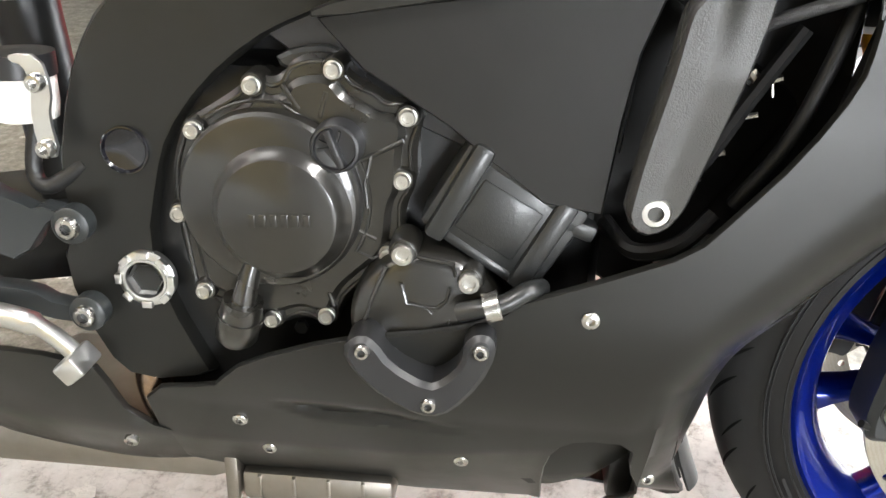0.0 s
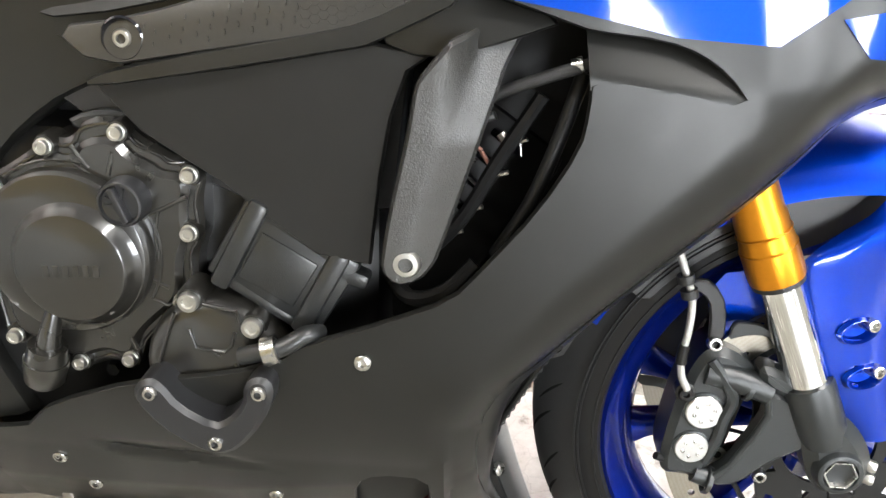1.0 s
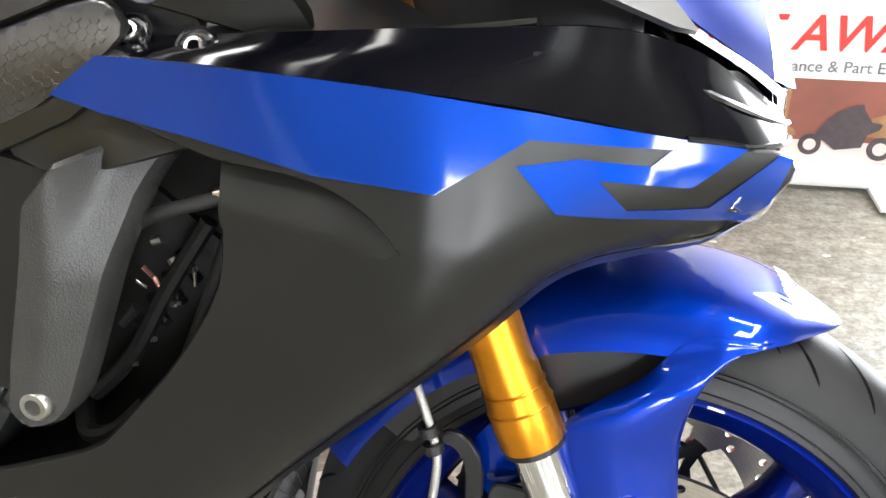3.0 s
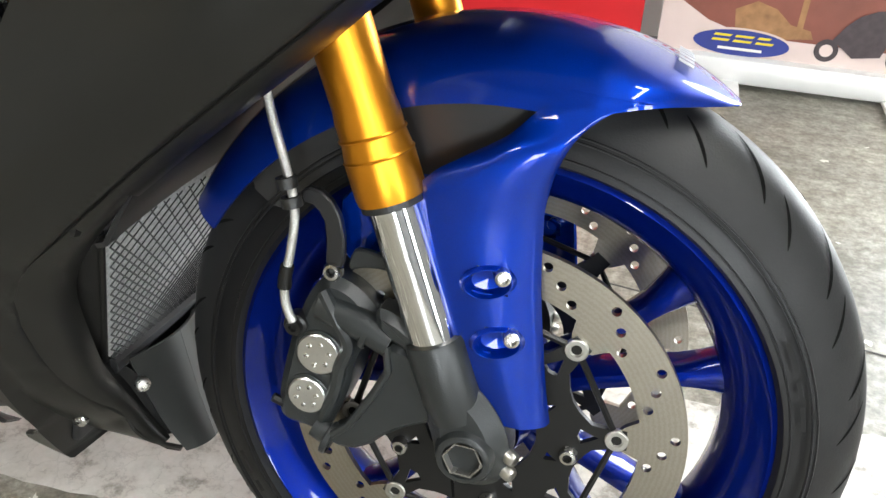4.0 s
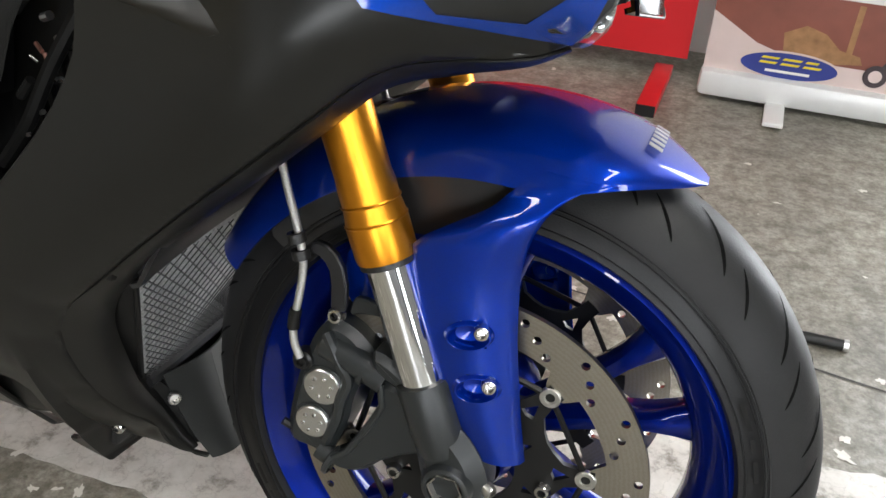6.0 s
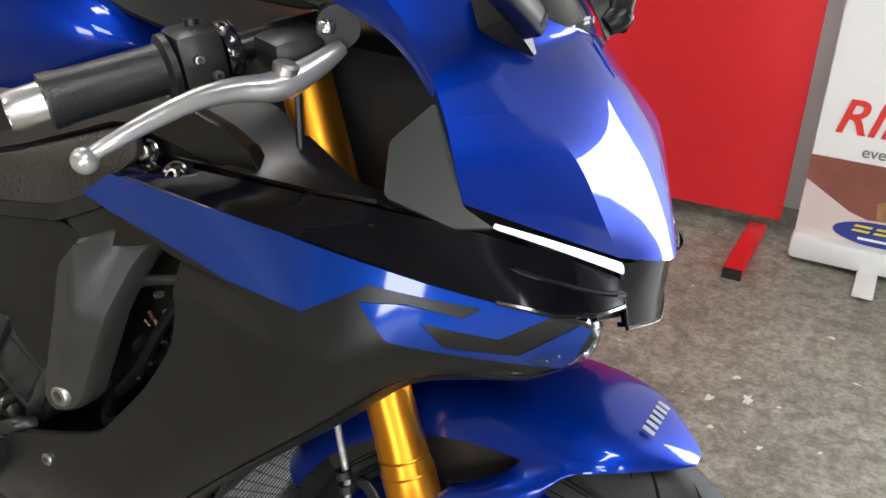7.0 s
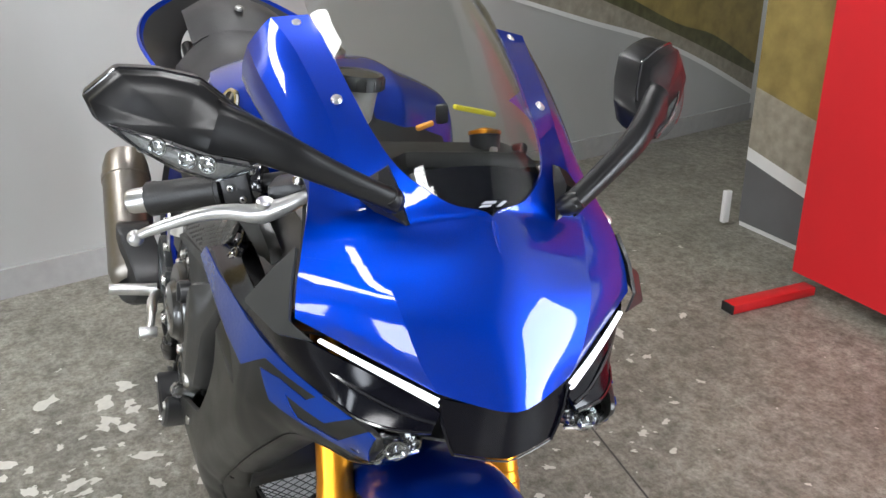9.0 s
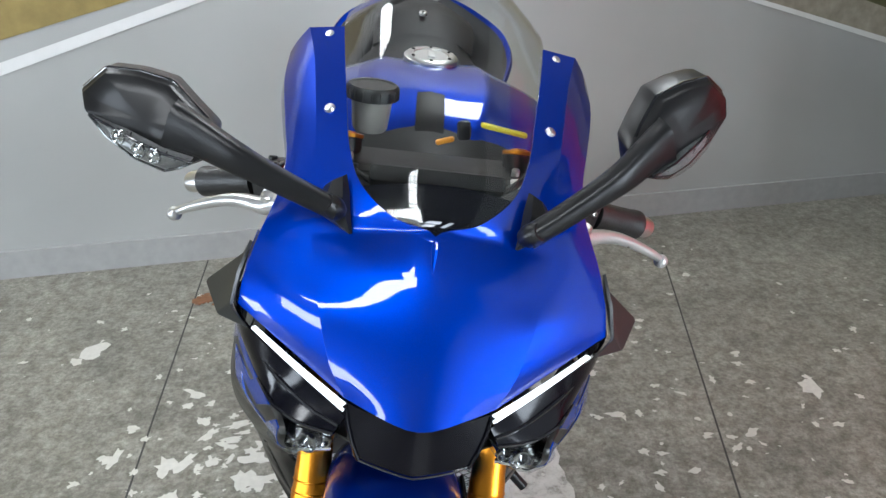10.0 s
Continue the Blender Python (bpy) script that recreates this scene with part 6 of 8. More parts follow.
# oil cooler block between the covers: two ridged beams with a sunk plate
Rz = pose(0, 0, 0, 0, -22, 0)
blk = part("cylinder_block", box_bm((-0.500, -0.165, 0.506), (0.105, 0.07, 0.075), pose(0, 0, 0, 0, 30, 0), bevel=0.004), CAST, bike, "dark cast cylinder block face")
for c, ln in (((-0.534, -0.196, 0.525), 0.084), ((-0.470, -0.194, 0.486), 0.082)):
    part("ridge", box_bm(c, (0.017, 0.022, ln), pose(0, 0, 0, 0, 28, 0), bevel=0.005), CAST, blk)
for c in ((-0.488, -0.192, 0.535), (-0.517, -0.192, 0.473)):
    part("cross_ridge", box_bm(c, (0.075, 0.018, 0.009), pose(0, 0, 0, 0, 33, 0), bevel=0.003), CAST, blk)
part("sunk_plate", box_bm((-0.504, -0.1985, 0.504), (0.052, 0.006, 0.045), pose(0, 0, 0, 0, 30, 0), bevel=0.002), CAST, blk)
part("lug", box_bm((-0.445, -0.19, 0.50), (0.03, 0.02, 0.014), pose(0, 0, 0, 0, 20, 0), bevel=0.004), CAST, blk)
part("lug", box_bm((-0.537, -0.175, 0.585), (0.04, 0.03, 0.016), pose(0, 0, 0, 0, 40, 0), bevel=0.004), CAST, blk)
part("drain_pipe", tube_bm(spline([(-0.530, -0.226, 0.438), (-0.513, -0.229, 0.444), (-0.495, -0.228, 0.449), (-0.478, -0.222, 0.458), (-0.468, -0.21, 0.455)], 5), 0.0075, 12), CAST, bike)
part("hose_clip", tube_bm([(-0.510, -0.2295, 0.4445), (-0.499, -0.2285, 0.448)], 0.012, 16), STEEL, bike, "bright worm-drive hose clip")
part("crankcase", box_bm((-0.62, -0.08, 0.44), (0.40, 0.16, 0.34), bevel=0.03), DARKMETAL, bike, "dark engine crankcase")
# Near-black too: the opening's deep shade is put into its colour.
part("cylinder_head", box_bm((-0.42, 0.0, 0.56), (0.22, 0.26, 0.22), pose(0, 0, 0, 0, 35, 0), bevel=0.02), DEEPBLACK, bike)
part("sump_bolt", lathe_bm([(0.006, 0), (0.006, 0.005), (0.0002, 0.005)], (-0.665, -0.172, 0.388), RIGHT, 6), DARKMETAL, bike)

# ---------------------------------------------------------------- nose cowl
INNER = [(0.075, 0, 0.743), (0.057, 0, 0.785), (0.030, 0, 0.832), (0.000, 0, 0.872), (-0.034, 0, 0.909), (-0.050, -0.045, 0.919), (-0.085, -0.083, 0.940), (-0.130, -0.100, 0.966), (-0.180, -0.108, 0.994), (-0.250, -0.118, 1.032), (-0.310, -0.125, 1.058)]
CREASE = [(0.046, -0.077, 0.757), (0.0340, -0.0955, 0.788), (0.0095, -0.111, 0.832), (-0.019, -0.119, 0.856), (-0.053, -0.1285, 0.884), (-0.077, -0.133, 0.906), (-0.110, -0.135, 0.934), (-0.150, -0.138, 0.965), (-0.190, -0.144, 0.992), (-0.260, -0.155, 1.029), (-0.315, -0.168, 1.051)]
EDGE = [(-0.037, -0.200, 0.808), (-0.042, -0.199, 0.820), (-0.0495, -0.197, 0.836), (-0.061, -0.1915, 0.857), (-0.076, -0.185, 0.877), (-0.098, -0.176, 0.899), (-0.125, -0.169, 0.922), (-0.160, -0.171, 0.945), (-0.200, -0.179, 0.966), (-0.265, -0.190, 0.995), (-0.323, -0.191, 1.016)]


def curve_rows(curves, n=5, m=6, crown=(0.0, 0.0)):
    """a skin across several lengthwise curves, crowned between each two"""
    sm = [spline(c, n) for c in curves]
    rows = []
    for i in range(len(sm[0])):
        row = []
        for k in range(len(sm) - 1):
            a, b = sm[k][i], sm[k + 1][i]
            for j in range(m):
                t = j / m
                p = a.lerp(b, t)
                if k == 0 and abs(a.y) < 1e-6:
                    g = (math.hypot(t, 0.3) - 0.3) / (math.hypot(1, 0.3) - 0.3)
                    p.x, p.z = a.x + (b.x - a.x) * g, a.z + (b.z - a.z) * g
                out = Vector((0.6, 0, 0.8)) if k == 0 else Vector((0.5, -0.6, 0.6))
                row.append(p + out * crown[k] * math.sin(math.pi * t) * min(1.0, (a - b).length / 0.07) * min(1.0, i / n))
        row.append(sm[-1][i])
        rows.append(row)
    return rows


rows = curve_rows([INNER, CREASE, EDGE], 5, 6, (0.0, 0.003))
full = [[Vector((p.x, -p.y, p.z)) for p in reversed(r[1:])] + r if abs(r[0].y) < 1e-6 else None for r in rows]
lower = [f for f in full if f]
bm = grid_bm(lower)
upper = rows[len(lower) - 1:]
for sgn in (1, -1):
    b2 = grid_bm([[Vector((p.x, p.y * sgn, p.z)) for p in r] for r in upper])
    me = bpy.data.meshes.new("tmp")
    b2.to_mesh(me)
    b2.free()
    bm.from_mesh(me)
    bpy.data.meshes.remove(me)
bmesh.ops.remove_doubles(bm, verts=bm.verts[:], dist=1e-5)
bmesh.ops.recalc_face_normals(bm, faces=bm.faces[:])
bmesh.ops.solidify(bm, geom=bm.faces[:], thickness=0.003)
cowl = part("nose_cowl", bm, BLUE, bike, "glossy metallic blue nose cowl with sharp creases", smooth=50)
folds = [Vector((p.x, sg * p.y, p.z)) for p in spline(CREASE, 5) for sg in (-1, 1)]
for e in cowl.data.edges:
    if all(min((cowl.data.vertices[i].co - q).length for q in folds) < 0.0036 for i in e.vertices):
        e.use_edge_sharp = True
for s in (-1, 1):
    for p in ((-0.180, 0.1275, 0.990), (-0.300, 0.142, 1.048)):
        part("screen_bolt", lathe_bm([(0.0065, -0.002), (0.0065, 0.001), (0.005, 0.003), (0.0002, 0.0038)], (p[0], s * p[1], p[2]), (0.35, s * 0.5, 0.8), 16), ALU, cowl, "small bright screen bolt")
    # upper side wall of the cowl that turns in behind the screen strips
    a = [Vector((x, s * abs(y), z)) for x, y, z in spline(EDGE[4:], 4)]
    part("cowl_flank", grid_bm([[p, p + Vector((-0.004, s * 0.004, -0.022)) * f, p + Vector((-0.010, s * 0.002, -0.042)) * f, p + Vector((-0.022, s * -0.008, -0.06)) * f] for p, f in ((p, 0.12 + 0.88 * (i / (len(a) - 1)) ** 1.3) for i, p in enumerate(a))], 0.002), BLUE, cowl)
    # running light strip below the cowl edge
    n = 24
    rows = []
    for i in range(n + 1):
        t = i / n
        p = Vector((0.049, 0.075, 0.753)).lerp(Vector((-0.020, 0.178, 0.793)), t) + Vector((0.002 * math.sin(math.pi * t), 0.001 * math.sin(math.pi * t), 0.001 * math.sin(math.pi * t)))
        w = 0.0092 - 0.0048 * t
        d = Vector((0.35, 0.25, -0.9)).normalized()
        p = Vector((p.x, s * p.y, p.z))
        d.y *= s
        o = Vector((0.5, 0.8 * s, 0.3)).normalized() * 0.004
        rows.append([p, p + d * w * 0.3 + o, p + d * w * 0.8 + o, p + d * w])
    part("running_light", grid_bm(rows, 0.003), WHITELAMP, bike, "white running light strip")
    # black headlight surround: from the light strip down to the top of the blue stripe
    topc = [(-0.342, 0.168, 0.762), (-0.28, 0.196, 0.771), (-0.20, 0.207, 0.781), (-0.12, 0.213, 0.789), (-0.065, 0.210, 0.793), (-0.020, 0.181, 0.784), (0.018, 0.125, 0.762), (0.042, 0.088, 0.746), (0.0535, 0.075, 0.739)]
    midc = [(-0.342, 0.197, 0.760), (-0.28, 0.212, 0.765), (-0.20, 0.2165, 0.768), (-0.12, 0.2145, 0.770), (-0.065, 0.206, 0.768), (-0.018, 0.180, 0.759), (0.020, 0.137, 0.746), (0.046, 0.103, 0.736), (0.057, 0.080, 0.731)]
    lowc = [(-0.342, 0.221, 0.756), (-0.28, 0.223, 0.7575), (-0.20, 0.221, 0.7545), (-0.12, 0.211, 0.7495), (-0.065, 0.197, 0.742), (-0.012, 0.172, 0.7315), (0.026, 0.149, 0.7265), (0.049, 0.121, 0.7250), (0.0595, 0.085, 0.7225)]
    sm = [spline([(x, s * y, z) for x, y, z in c], 5) for c in (topc, midc, lowc)]
    rows = [[a, a.lerp(b, 0.5), b, b.lerp(c, 0.5), c] for a, b, c in zip(*sm)]
    hl = part("headlight_surround", grid_bm(rows, 0.003), SATINBLACK, bike, "gloss black headlight surround")
    part("swage", tube_bm(spline([(x, s * y, z) for x, y, z in ((-0.10, 0.212, 0.778), (-0.05, 0.196, 0.777), (0.0, 0.160, 0.756), (0.040, 0.113, 0.738), (0.058, 0.081, 0.731))], 6), 0.0022, 6), GLOSSBLACK, hl)
    part("swage", tube_bm(spline([(x, s * y, z) for x, y, z in ((-0.012, 0.1725, 0.7325), (0.010, 0.161, 0.730), (0.027, 0.1492, 0.7265), (0.050, 0.1212, 0.7250), (0.0602, 0.0855, 0.7225))], 6), 0.002, 6), GLOSSBLACK, hl)
    # headlamp under the surround: a pointed lens over a dark bowl with bright reflectors
    def lamp_rows(size, back):
        out = []
        for y, xf, zc, h in ((0.078, 0.036, 0.706, 0.003), (0.086, 0.045, 0.704, 0.011), (0.098, 0.051, 0.702, 0.0175), (0.112, 0.053, 0.700, 0.0215), (0.128, 0.050, 0.697, 0.0215), (0.142, 0.042, 0.694, 0.0155), (0.152, 0.031, 0.690, 0.006), (0.156, 0.024, 0.689, 0.001)):
            y = 0.115 + (y - 0.115) * size
            out.append([Vector((xf - back - 0.018 + 0.018 * size * math.copysign(abs(math.cos(q)) ** 0.8, math.cos(q)), s * y, zc + h * size * math.copysign(abs(math.sin(q)) ** 0.9, math.sin(q)))) for q in (2 * math.pi * k / 20 for k in range(20))])
        return out

    lamp = part("headlamp", grid_bm(lamp_rows(0.93, 0.006), 0, True), GLOSSBLACK, bike, "pointed headlamp with bright reflectors behind a clear lens")
    o = part("lens", grid_bm(lamp_rows(1.0, 0.0), 0, True), LENS, lamp, "clear lens")
    o.visible_shadow = False
    for y, r, x in ((0.095, 0.0085, 0.0445), (0.113, 0.0125, 0.0465), (0.133, 0.0100, 0.0405)):
        part("reflector", lathe_bm([(r, -0.004), (r * 0.96, 0.001), (r * 0.8, 0.001), (r * 0.55, -0.002), (r * 0.3, -0.001), (0.0002, 0.002)], (x, s * y, 0.7005 - 0.18 * (y - 0.095)), (1, s * (0.35 + 9 * max(0, y - 0.115)), -0.1), 20), LAMPBODY, lamp, "bright bowl reflector")
    part("reflector_bar", box_bm((0.0435, s * 0.104, 0.690), (0.006, 0.034, 0.004), pose(0, 0, 0, 0, 0, -8 * s), bevel=0.001), CHROME, lamp)
    # outer intake wing
    wing = [(-0.074, 0.185, 0.868), (-0.099, 0.197, 0.837), (-0.078, 0.233, 0.811), (-0.034, 0.211, 0.795), (-0.020, 0.179, 0.791), (-0.036, 0.199, 0.807), (-0.052, 0.195, 0.838)]
    bm = bmesh.new()
    vs = [bm.verts.new((x, s * y, z)) for x, y, z in [tuple(Vector(p).lerp(Vector(q), f)) for p, q in zip(wing, wing[1:] + wing[:1]) for f in (0.06, 0.94)]]
    f = bm.faces.new(vs)
    bmesh.ops.inset_region(bm, faces=[f], thickness=0.010)
    for v in f.verts:
        v.co += Vector((0.004, s * 0.009, 0.002))
    bmesh.ops.recalc_face_normals(bm, faces=bm.faces[:])
    bmesh.ops.solidify(bm, geom=bm.faces[:], thickness=0.004)
    part("intake_wing", bm, GREYPANEL, bike, "dark grey side wing beside the cowl", smooth=75)
    # inner duct wall between the wing and the tank side
    duct = [[(-0.345, s * 0.166, 0.762), (-0.335, s * 0.150, 0.80), (-0.33, s * 0.135, 0.83)], [(-0.26, s * 0.178, 0.772), (-0.25, s * 0.150, 0.79), (-0.25, s * 0.13, 0.82)], [(-0.17, s * 0.190, 0.782), (-0.165, s * 0.165, 0.775), (-0.16, s * 0.14, 0.78)], [(-0.10, s * 0.205, 0.795), (-0.10, s * 0.17, 0.78), (-0.10, s * 0.14, 0.775)]]
    part("inner_duct", grid_bm([[Vector(p) for p in r] for r in duct], 0.003), BLACKPLASTIC, bike)
    for p in ((-0.342, 0.186, 0.766), (-0.291, 0.205, 0.763)):
        part("bolt_recess", lathe_bm([(0.0135, -0.003), (0.0135, 0.0005), (0.0115, 0.001), (0.0095, -0.0008), (0.0002, -0.001)], (p[0], s * p[1], p[2]), (0, s, 0.5), 22), GLOSSBLACK, bike)
        bolt("duct_bolt", (p[0], s * p[1], p[2]), (0, s, 0.5), 0.0072, STEEL, bike, "bright duct bolt", 0.005)

# central chin below the nose
rows = []
for hw, x0, z0, fw in ((0.074, 0.046, 0.751, 0.024), (0.073, 0.050, 0.733, 0.020), (0.068, 0.055, 0.713, 0.016), (0.059, 0.059, 0.694, 0.014), (0.055, 0.052, 0.690, 0.012)):
    rows.append([Vector((x0 + fw * (1 - abs(k / 8 - 1) ** 1.5), hw * (k / 8 - 1), z0 - 0.008 * (1 - abs(k / 8 - 1)))) for k in range(17)])
part("chin", grid_bm(rows, 0.004), SATINBLACK, bike, "black central chin piece")
for s in (-1, 1):
    part("chin_edge", tube_bm([(0.048, s * 0.0755, 0.748), (0.053, s * 0.072, 0.730), (0.058, s * 0.066, 0.711), (0.061, s * 0.0575, 0.692)], 0.0017, 6), SATINBLACK, bike)
part("chin_lip", tube_bm([(0.0605 + 0.014 * (1 - abs(u) ** 1.5), 0.058 * u, 0.692 - 0.008 * (1 - abs(u))) for u in np.linspace(-1, 1, 13)], 0.0011, 6), BLACKPLASTIC, bike)
part("nose_underside", grid_bm([[Vector((x, w * u, z)) for u in (-1, -0.5, 0, 0.5, 1)] for x, w, z in ((0.050, 0.05, 0.700), (0.005, 0.10, 0.690), (-0.06, 0.155, 0.680), (-0.12, 0.185, 0.63))], 0.003), BLACKPLASTIC, bike)
# Added block: darkens the inside of the nose and hides the floor behind.
part("nose_filler", box_bm((-0.19, 0, 0.755), (0.30, 0.165, 0.25), bevel=0.03), BLACKPLASTIC, bike, "black filler block between the fork legs")
for s in (-1, 1):
    # Black sheets added to close the see-through gap beside the block.
    part("duct_floor", grid_bm([[Vector((x, s * y, z)) for y, z in ((0.195, zo), (0.15, zo - 0.012), (0.07, zo - 0.03))] for x, zo in ((-0.36, 0.752), (-0.26, 0.757), (-0.16, 0.765), (-0.09, 0.770))], 0.003), BLACKPLASTIC, bike)
    part("fork_cable", tube_bm(spline([(-0.205, s * 0.137, 0.70), (-0.215, s * 0.139, 0.78), (-0.228, s * 0.137, 0.86)], 5), 0.0035, 8), HOSE, bike)
part("ram_intake", box_bm((0.0, 0, 0.73), (0.10, 0.12, 0.03), bevel=0.01), BLACKPLASTIC, bike)

# windscreen
edge = spline([(x, y, z) for x, y, z in INNER[4:]], 5)
SCREEN_TOP = Vector((-0.263, 0, 1.118))
rise = (SCREEN_TOP - edge[0]).normalized()
reach = (edge[-1] - edge[0]).dot(rise)
rows = []
n = len(edge)
for p in edge:
    f = max(0.0, (p - edge[0]).dot(rise) / reach)
    ridge_at = edge[0].lerp(SCREEN_TOP, f) + Vector((rise.z, 0, -rise.x)) * 0.048 * f * (1 - f)
    row = []
    for k in range(25):
        u = -1 + k / 12
        c = ridge_at.lerp(Vector((p.x, 0, p.z)), u * u)
        row.append(Vector((c.x, u * abs(p.y), c.z + 0.001)))
    rows.append(row)
last = rows[-1]
for e in range(1, 5):
    t = e / 4
    rows.append([p + Vector((-0.075 * t, -p.y * 0.10 * t * t, 0.030 * t - 0.004 * t * t)) * (1 - 0.55 * (abs(-1 + k / 12) ** 2) * t) for k, p in enumerate(last)])
screen = part("windscreen", grid_bm(rows, 0.0025), CLEAR, bike, "clear bubble windscreen")
screen.visible_shadow = False
rows2 = [[p + Vector((-0.003, 0, -0.006)) for p in r] for r in rows[:11]]
part("screen_band", grid_bm(rows2, 0.001), SATINBLACK, screen, "black band at the foot of the screen")


def on_screen(y, i):
    """a point just above the screen, y across it and i rows up from its foot"""
    k = int(i)
    w = abs(edge[k].y) + (abs(edge[k + 1].y) - abs(edge[k].y)) * (i - k)
    u = (max(-1, min(1, y / w)) + 1) * 12
    j = min(int(u), 23)
    a, b = (r[j].lerp(r[j + 1], u - j) for r in (rows[k], rows[k + 1]))
    return a.lerp(b, i - k) + Vector((0.0035, 0, 0.003))


for pts in ([(-0.017, 2.7), (-0.004, 2.7), (-0.001, 3.3), (-0.012, 3.3)], [(-0.014, 3.5), (0.003, 3.5), (0.005, 4.1), (-0.008, 4.1)], [(0.003, 2.7), (0.008, 2.7), (0.018, 4.1), (0.013, 4.1)]):
    part("silver_mark", quad_bm([on_screen(y, i) for y, i in pts]), DECALGREY, screen, "silver mark on the screen's foot", smooth=0)

# mirrors with built-in turn lamps; the one on the machine's left is knocked upwards
def mirror(s, swing):
    def place(p):
        return swing @ Vector((p[0], s * p[1], p[2]))

    rim = [(-0.113, 0.379, 0.999), (-0.108, 0.352, 1.025), (-0.103, 0.318, 1.026), (-0.097, 0.283, 1.021), (-0.078, 0.255, 1.002), (-0.056, 0.230, 0.989), (-0.046, 0.230, 0.966), (-0.056, 0.252, 0.952), (-0.064, 0.276, 0.941), (-0.072, 0.310, 0.948), (-0.084, 0.345, 0.966), (-0.098, 0.372, 0.985)]
    cen = Vector((-0.085, 0.305, 0.985))
    rows = []
    outline = [Vector(p).lerp(Vector(q), f) for p, q in zip(rim, rim[1:] + rim[:1]) for f in (0.06, 0.5, 0.94)]
    for f, dx in ((0.0, 0.007), (0.62, 0.008), (0.95, 0.004), (0.975, 0.001), (0.985, -0.006), (1.02, -0.007), (1.03, -0.014), (1.0, -0.036), (0.93, -0.046), (0.88, -0.046), (0.86, -0.040), (0.0, -0.040)):
        rows.append([place(cen + (Vector(p) - cen) * f + Vector((dx, 0, 0))) for p in outline])
    stalk = part("mirror_housing", grid_bm(rows, 0, True), MIRRORBLACK, bike, "matt black mirror with a clear turn lamp", smooth=55)
    path = spline([(-0.046, 0.104, 0.923), (-0.046, 0.14, 0.938), (-0.047, 0.18, 0.955), (-0.050, 0.215, 0.970), (-0.064, 0.255, 0.983), (-0.074, 0.280, 0.986)], 6)
    bm = bmesh.new()
    rows = []
    for i, p in enumerate(path):
        t = i / (len(path) - 1)
        h, d = 0.0104 + 0.0150 * t ** 2.2, 0.0114 + 0.0045 * t ** 2
        row = []
        for k in range(14):
            a = 2 * math.pi * k / 14
            c, q = math.cos(a), math.sin(a)
            row.append(place(p + Vector((d * math.copysign(abs(c) ** 0.55, c), -0.35 * h * q, h * math.copysign(abs(q) ** 0.55, q)))))
        rows.append(row)
    bm = grid_bm(rows, 0, True)
    part("mirror_stalk", bm, MIRRORBLACK, stalk)
    part("foot", grid_bm([[Vector((x, s * y, z)) for x, y, z in r] for r in (
        [(-0.046, 0.086, 0.898), (-0.045, 0.088, 0.899), (-0.046, 0.090, 0.898), (-0.048, 0.089, 0.896)],
        [(-0.060, 0.090, 0.916), (-0.050, 0.096, 0.917), (-0.050, 0.112, 0.913), (-0.064, 0.118, 0.906)],
        [(-0.074, 0.093, 0.932), (-0.056, 0.099, 0.934), (-0.054, 0.120, 0.926), (-0.076, 0.130, 0.914)],
        [(-0.089, 0.098, 0.947), (-0.082, 0.102, 0.947), (-0.080, 0.112, 0.942), (-0.090, 0.120, 0.932)])], 0, True), MIRRORBLACK, stalk)
    part("elbow", lathe_bm([(0.0002, -0.013), (0.009, -0.012), (0.0125, -0.004), (0.013, 0.006), (0.010, 0.013), (0.0002, 0.014)], place((-0.048, 0.108, 0.924)), (0.5, s * 0.6, 0.6), 20), MIRRORBLACK, stalk)
    lens = [(-0.092, 0.362, 0.984), (-0.066, 0.320, 0.976), (-0.050, 0.280, 0.966), (-0.041, 0.247, 0.962), (-0.050, 0.262, 0.952), (-0.057, 0.278, 0.945), (-0.064, 0.308, 0.952), (-0.076, 0.340, 0.968)]
    cen = Vector((-0.058, 0.300, 0.963))
    ring = [tuple(Vector(p).lerp(Vector(q), f)) for p, q in zip(lens, lens[1:] + lens[:1]) for f in (0, 0.5)]

    sink = 0.012 if s > 0 else 0.0

    def lens_rows(grow, dx):
        return [[place(cen + (Vector(p) - cen) * f * grow + Vector((dx + e - sink, 0, 0))) for p in ring] for f, e in ((0, 0.006), (0.7, 0.005), (1.0, 0.0), (1.0, -0.014))]

    o = part("turn_lamp_lens", grid_bm(lens_rows(1.0, 0.0115), 0, True), LENS, stalk, "clear turn lamp lens", smooth=25)
    o.visible_shadow = False
    part("lamp_tray", grid_bm(lens_rows(0.95, 0.0050), 0, True), LAMPTRAY, stalk, "grey lamp tray", smooth=25)
    part("lens_rim", tube_bm([place(Vector(p) + Vector((0.0075 - sink, 0, 0))) for p in ring + ring[:1]], 0.0013, 6), GLOSSBLACK, stalk)
    for f in (0.42, 0.05, -0.25) if s < 0 else ():
        to = Vector(lens[0]) if f > 0 else Vector((-0.0485, 0.2465, 0.957))
        c = cen.lerp(to, abs(f)) + Vector((0.0130 - 0.001 * abs(f) - sink, 0, 0.0005))
        part("bulb_reflector", lathe_bm([(0.0082, -0.002), (0.0080, 0.0010), (0.0070, 0.0010), (0.0056, -0.0006), (0.0042, 0.0), (0.0032, 0.0012), (0.0002, 0.0015)], place(c), swing.to_3x3() @ Vector((1, s * 0.45, 0)), 18), DARKCHROME, stalk, "small bulb in a bright reflector")
        part("divider", box_bm(place(c + Vector((-0.002, -0.0125, 0))), (0.003, 0.0010, 0.010), swing.to_3x3().to_4x4()), DARKCHROME, stalk)
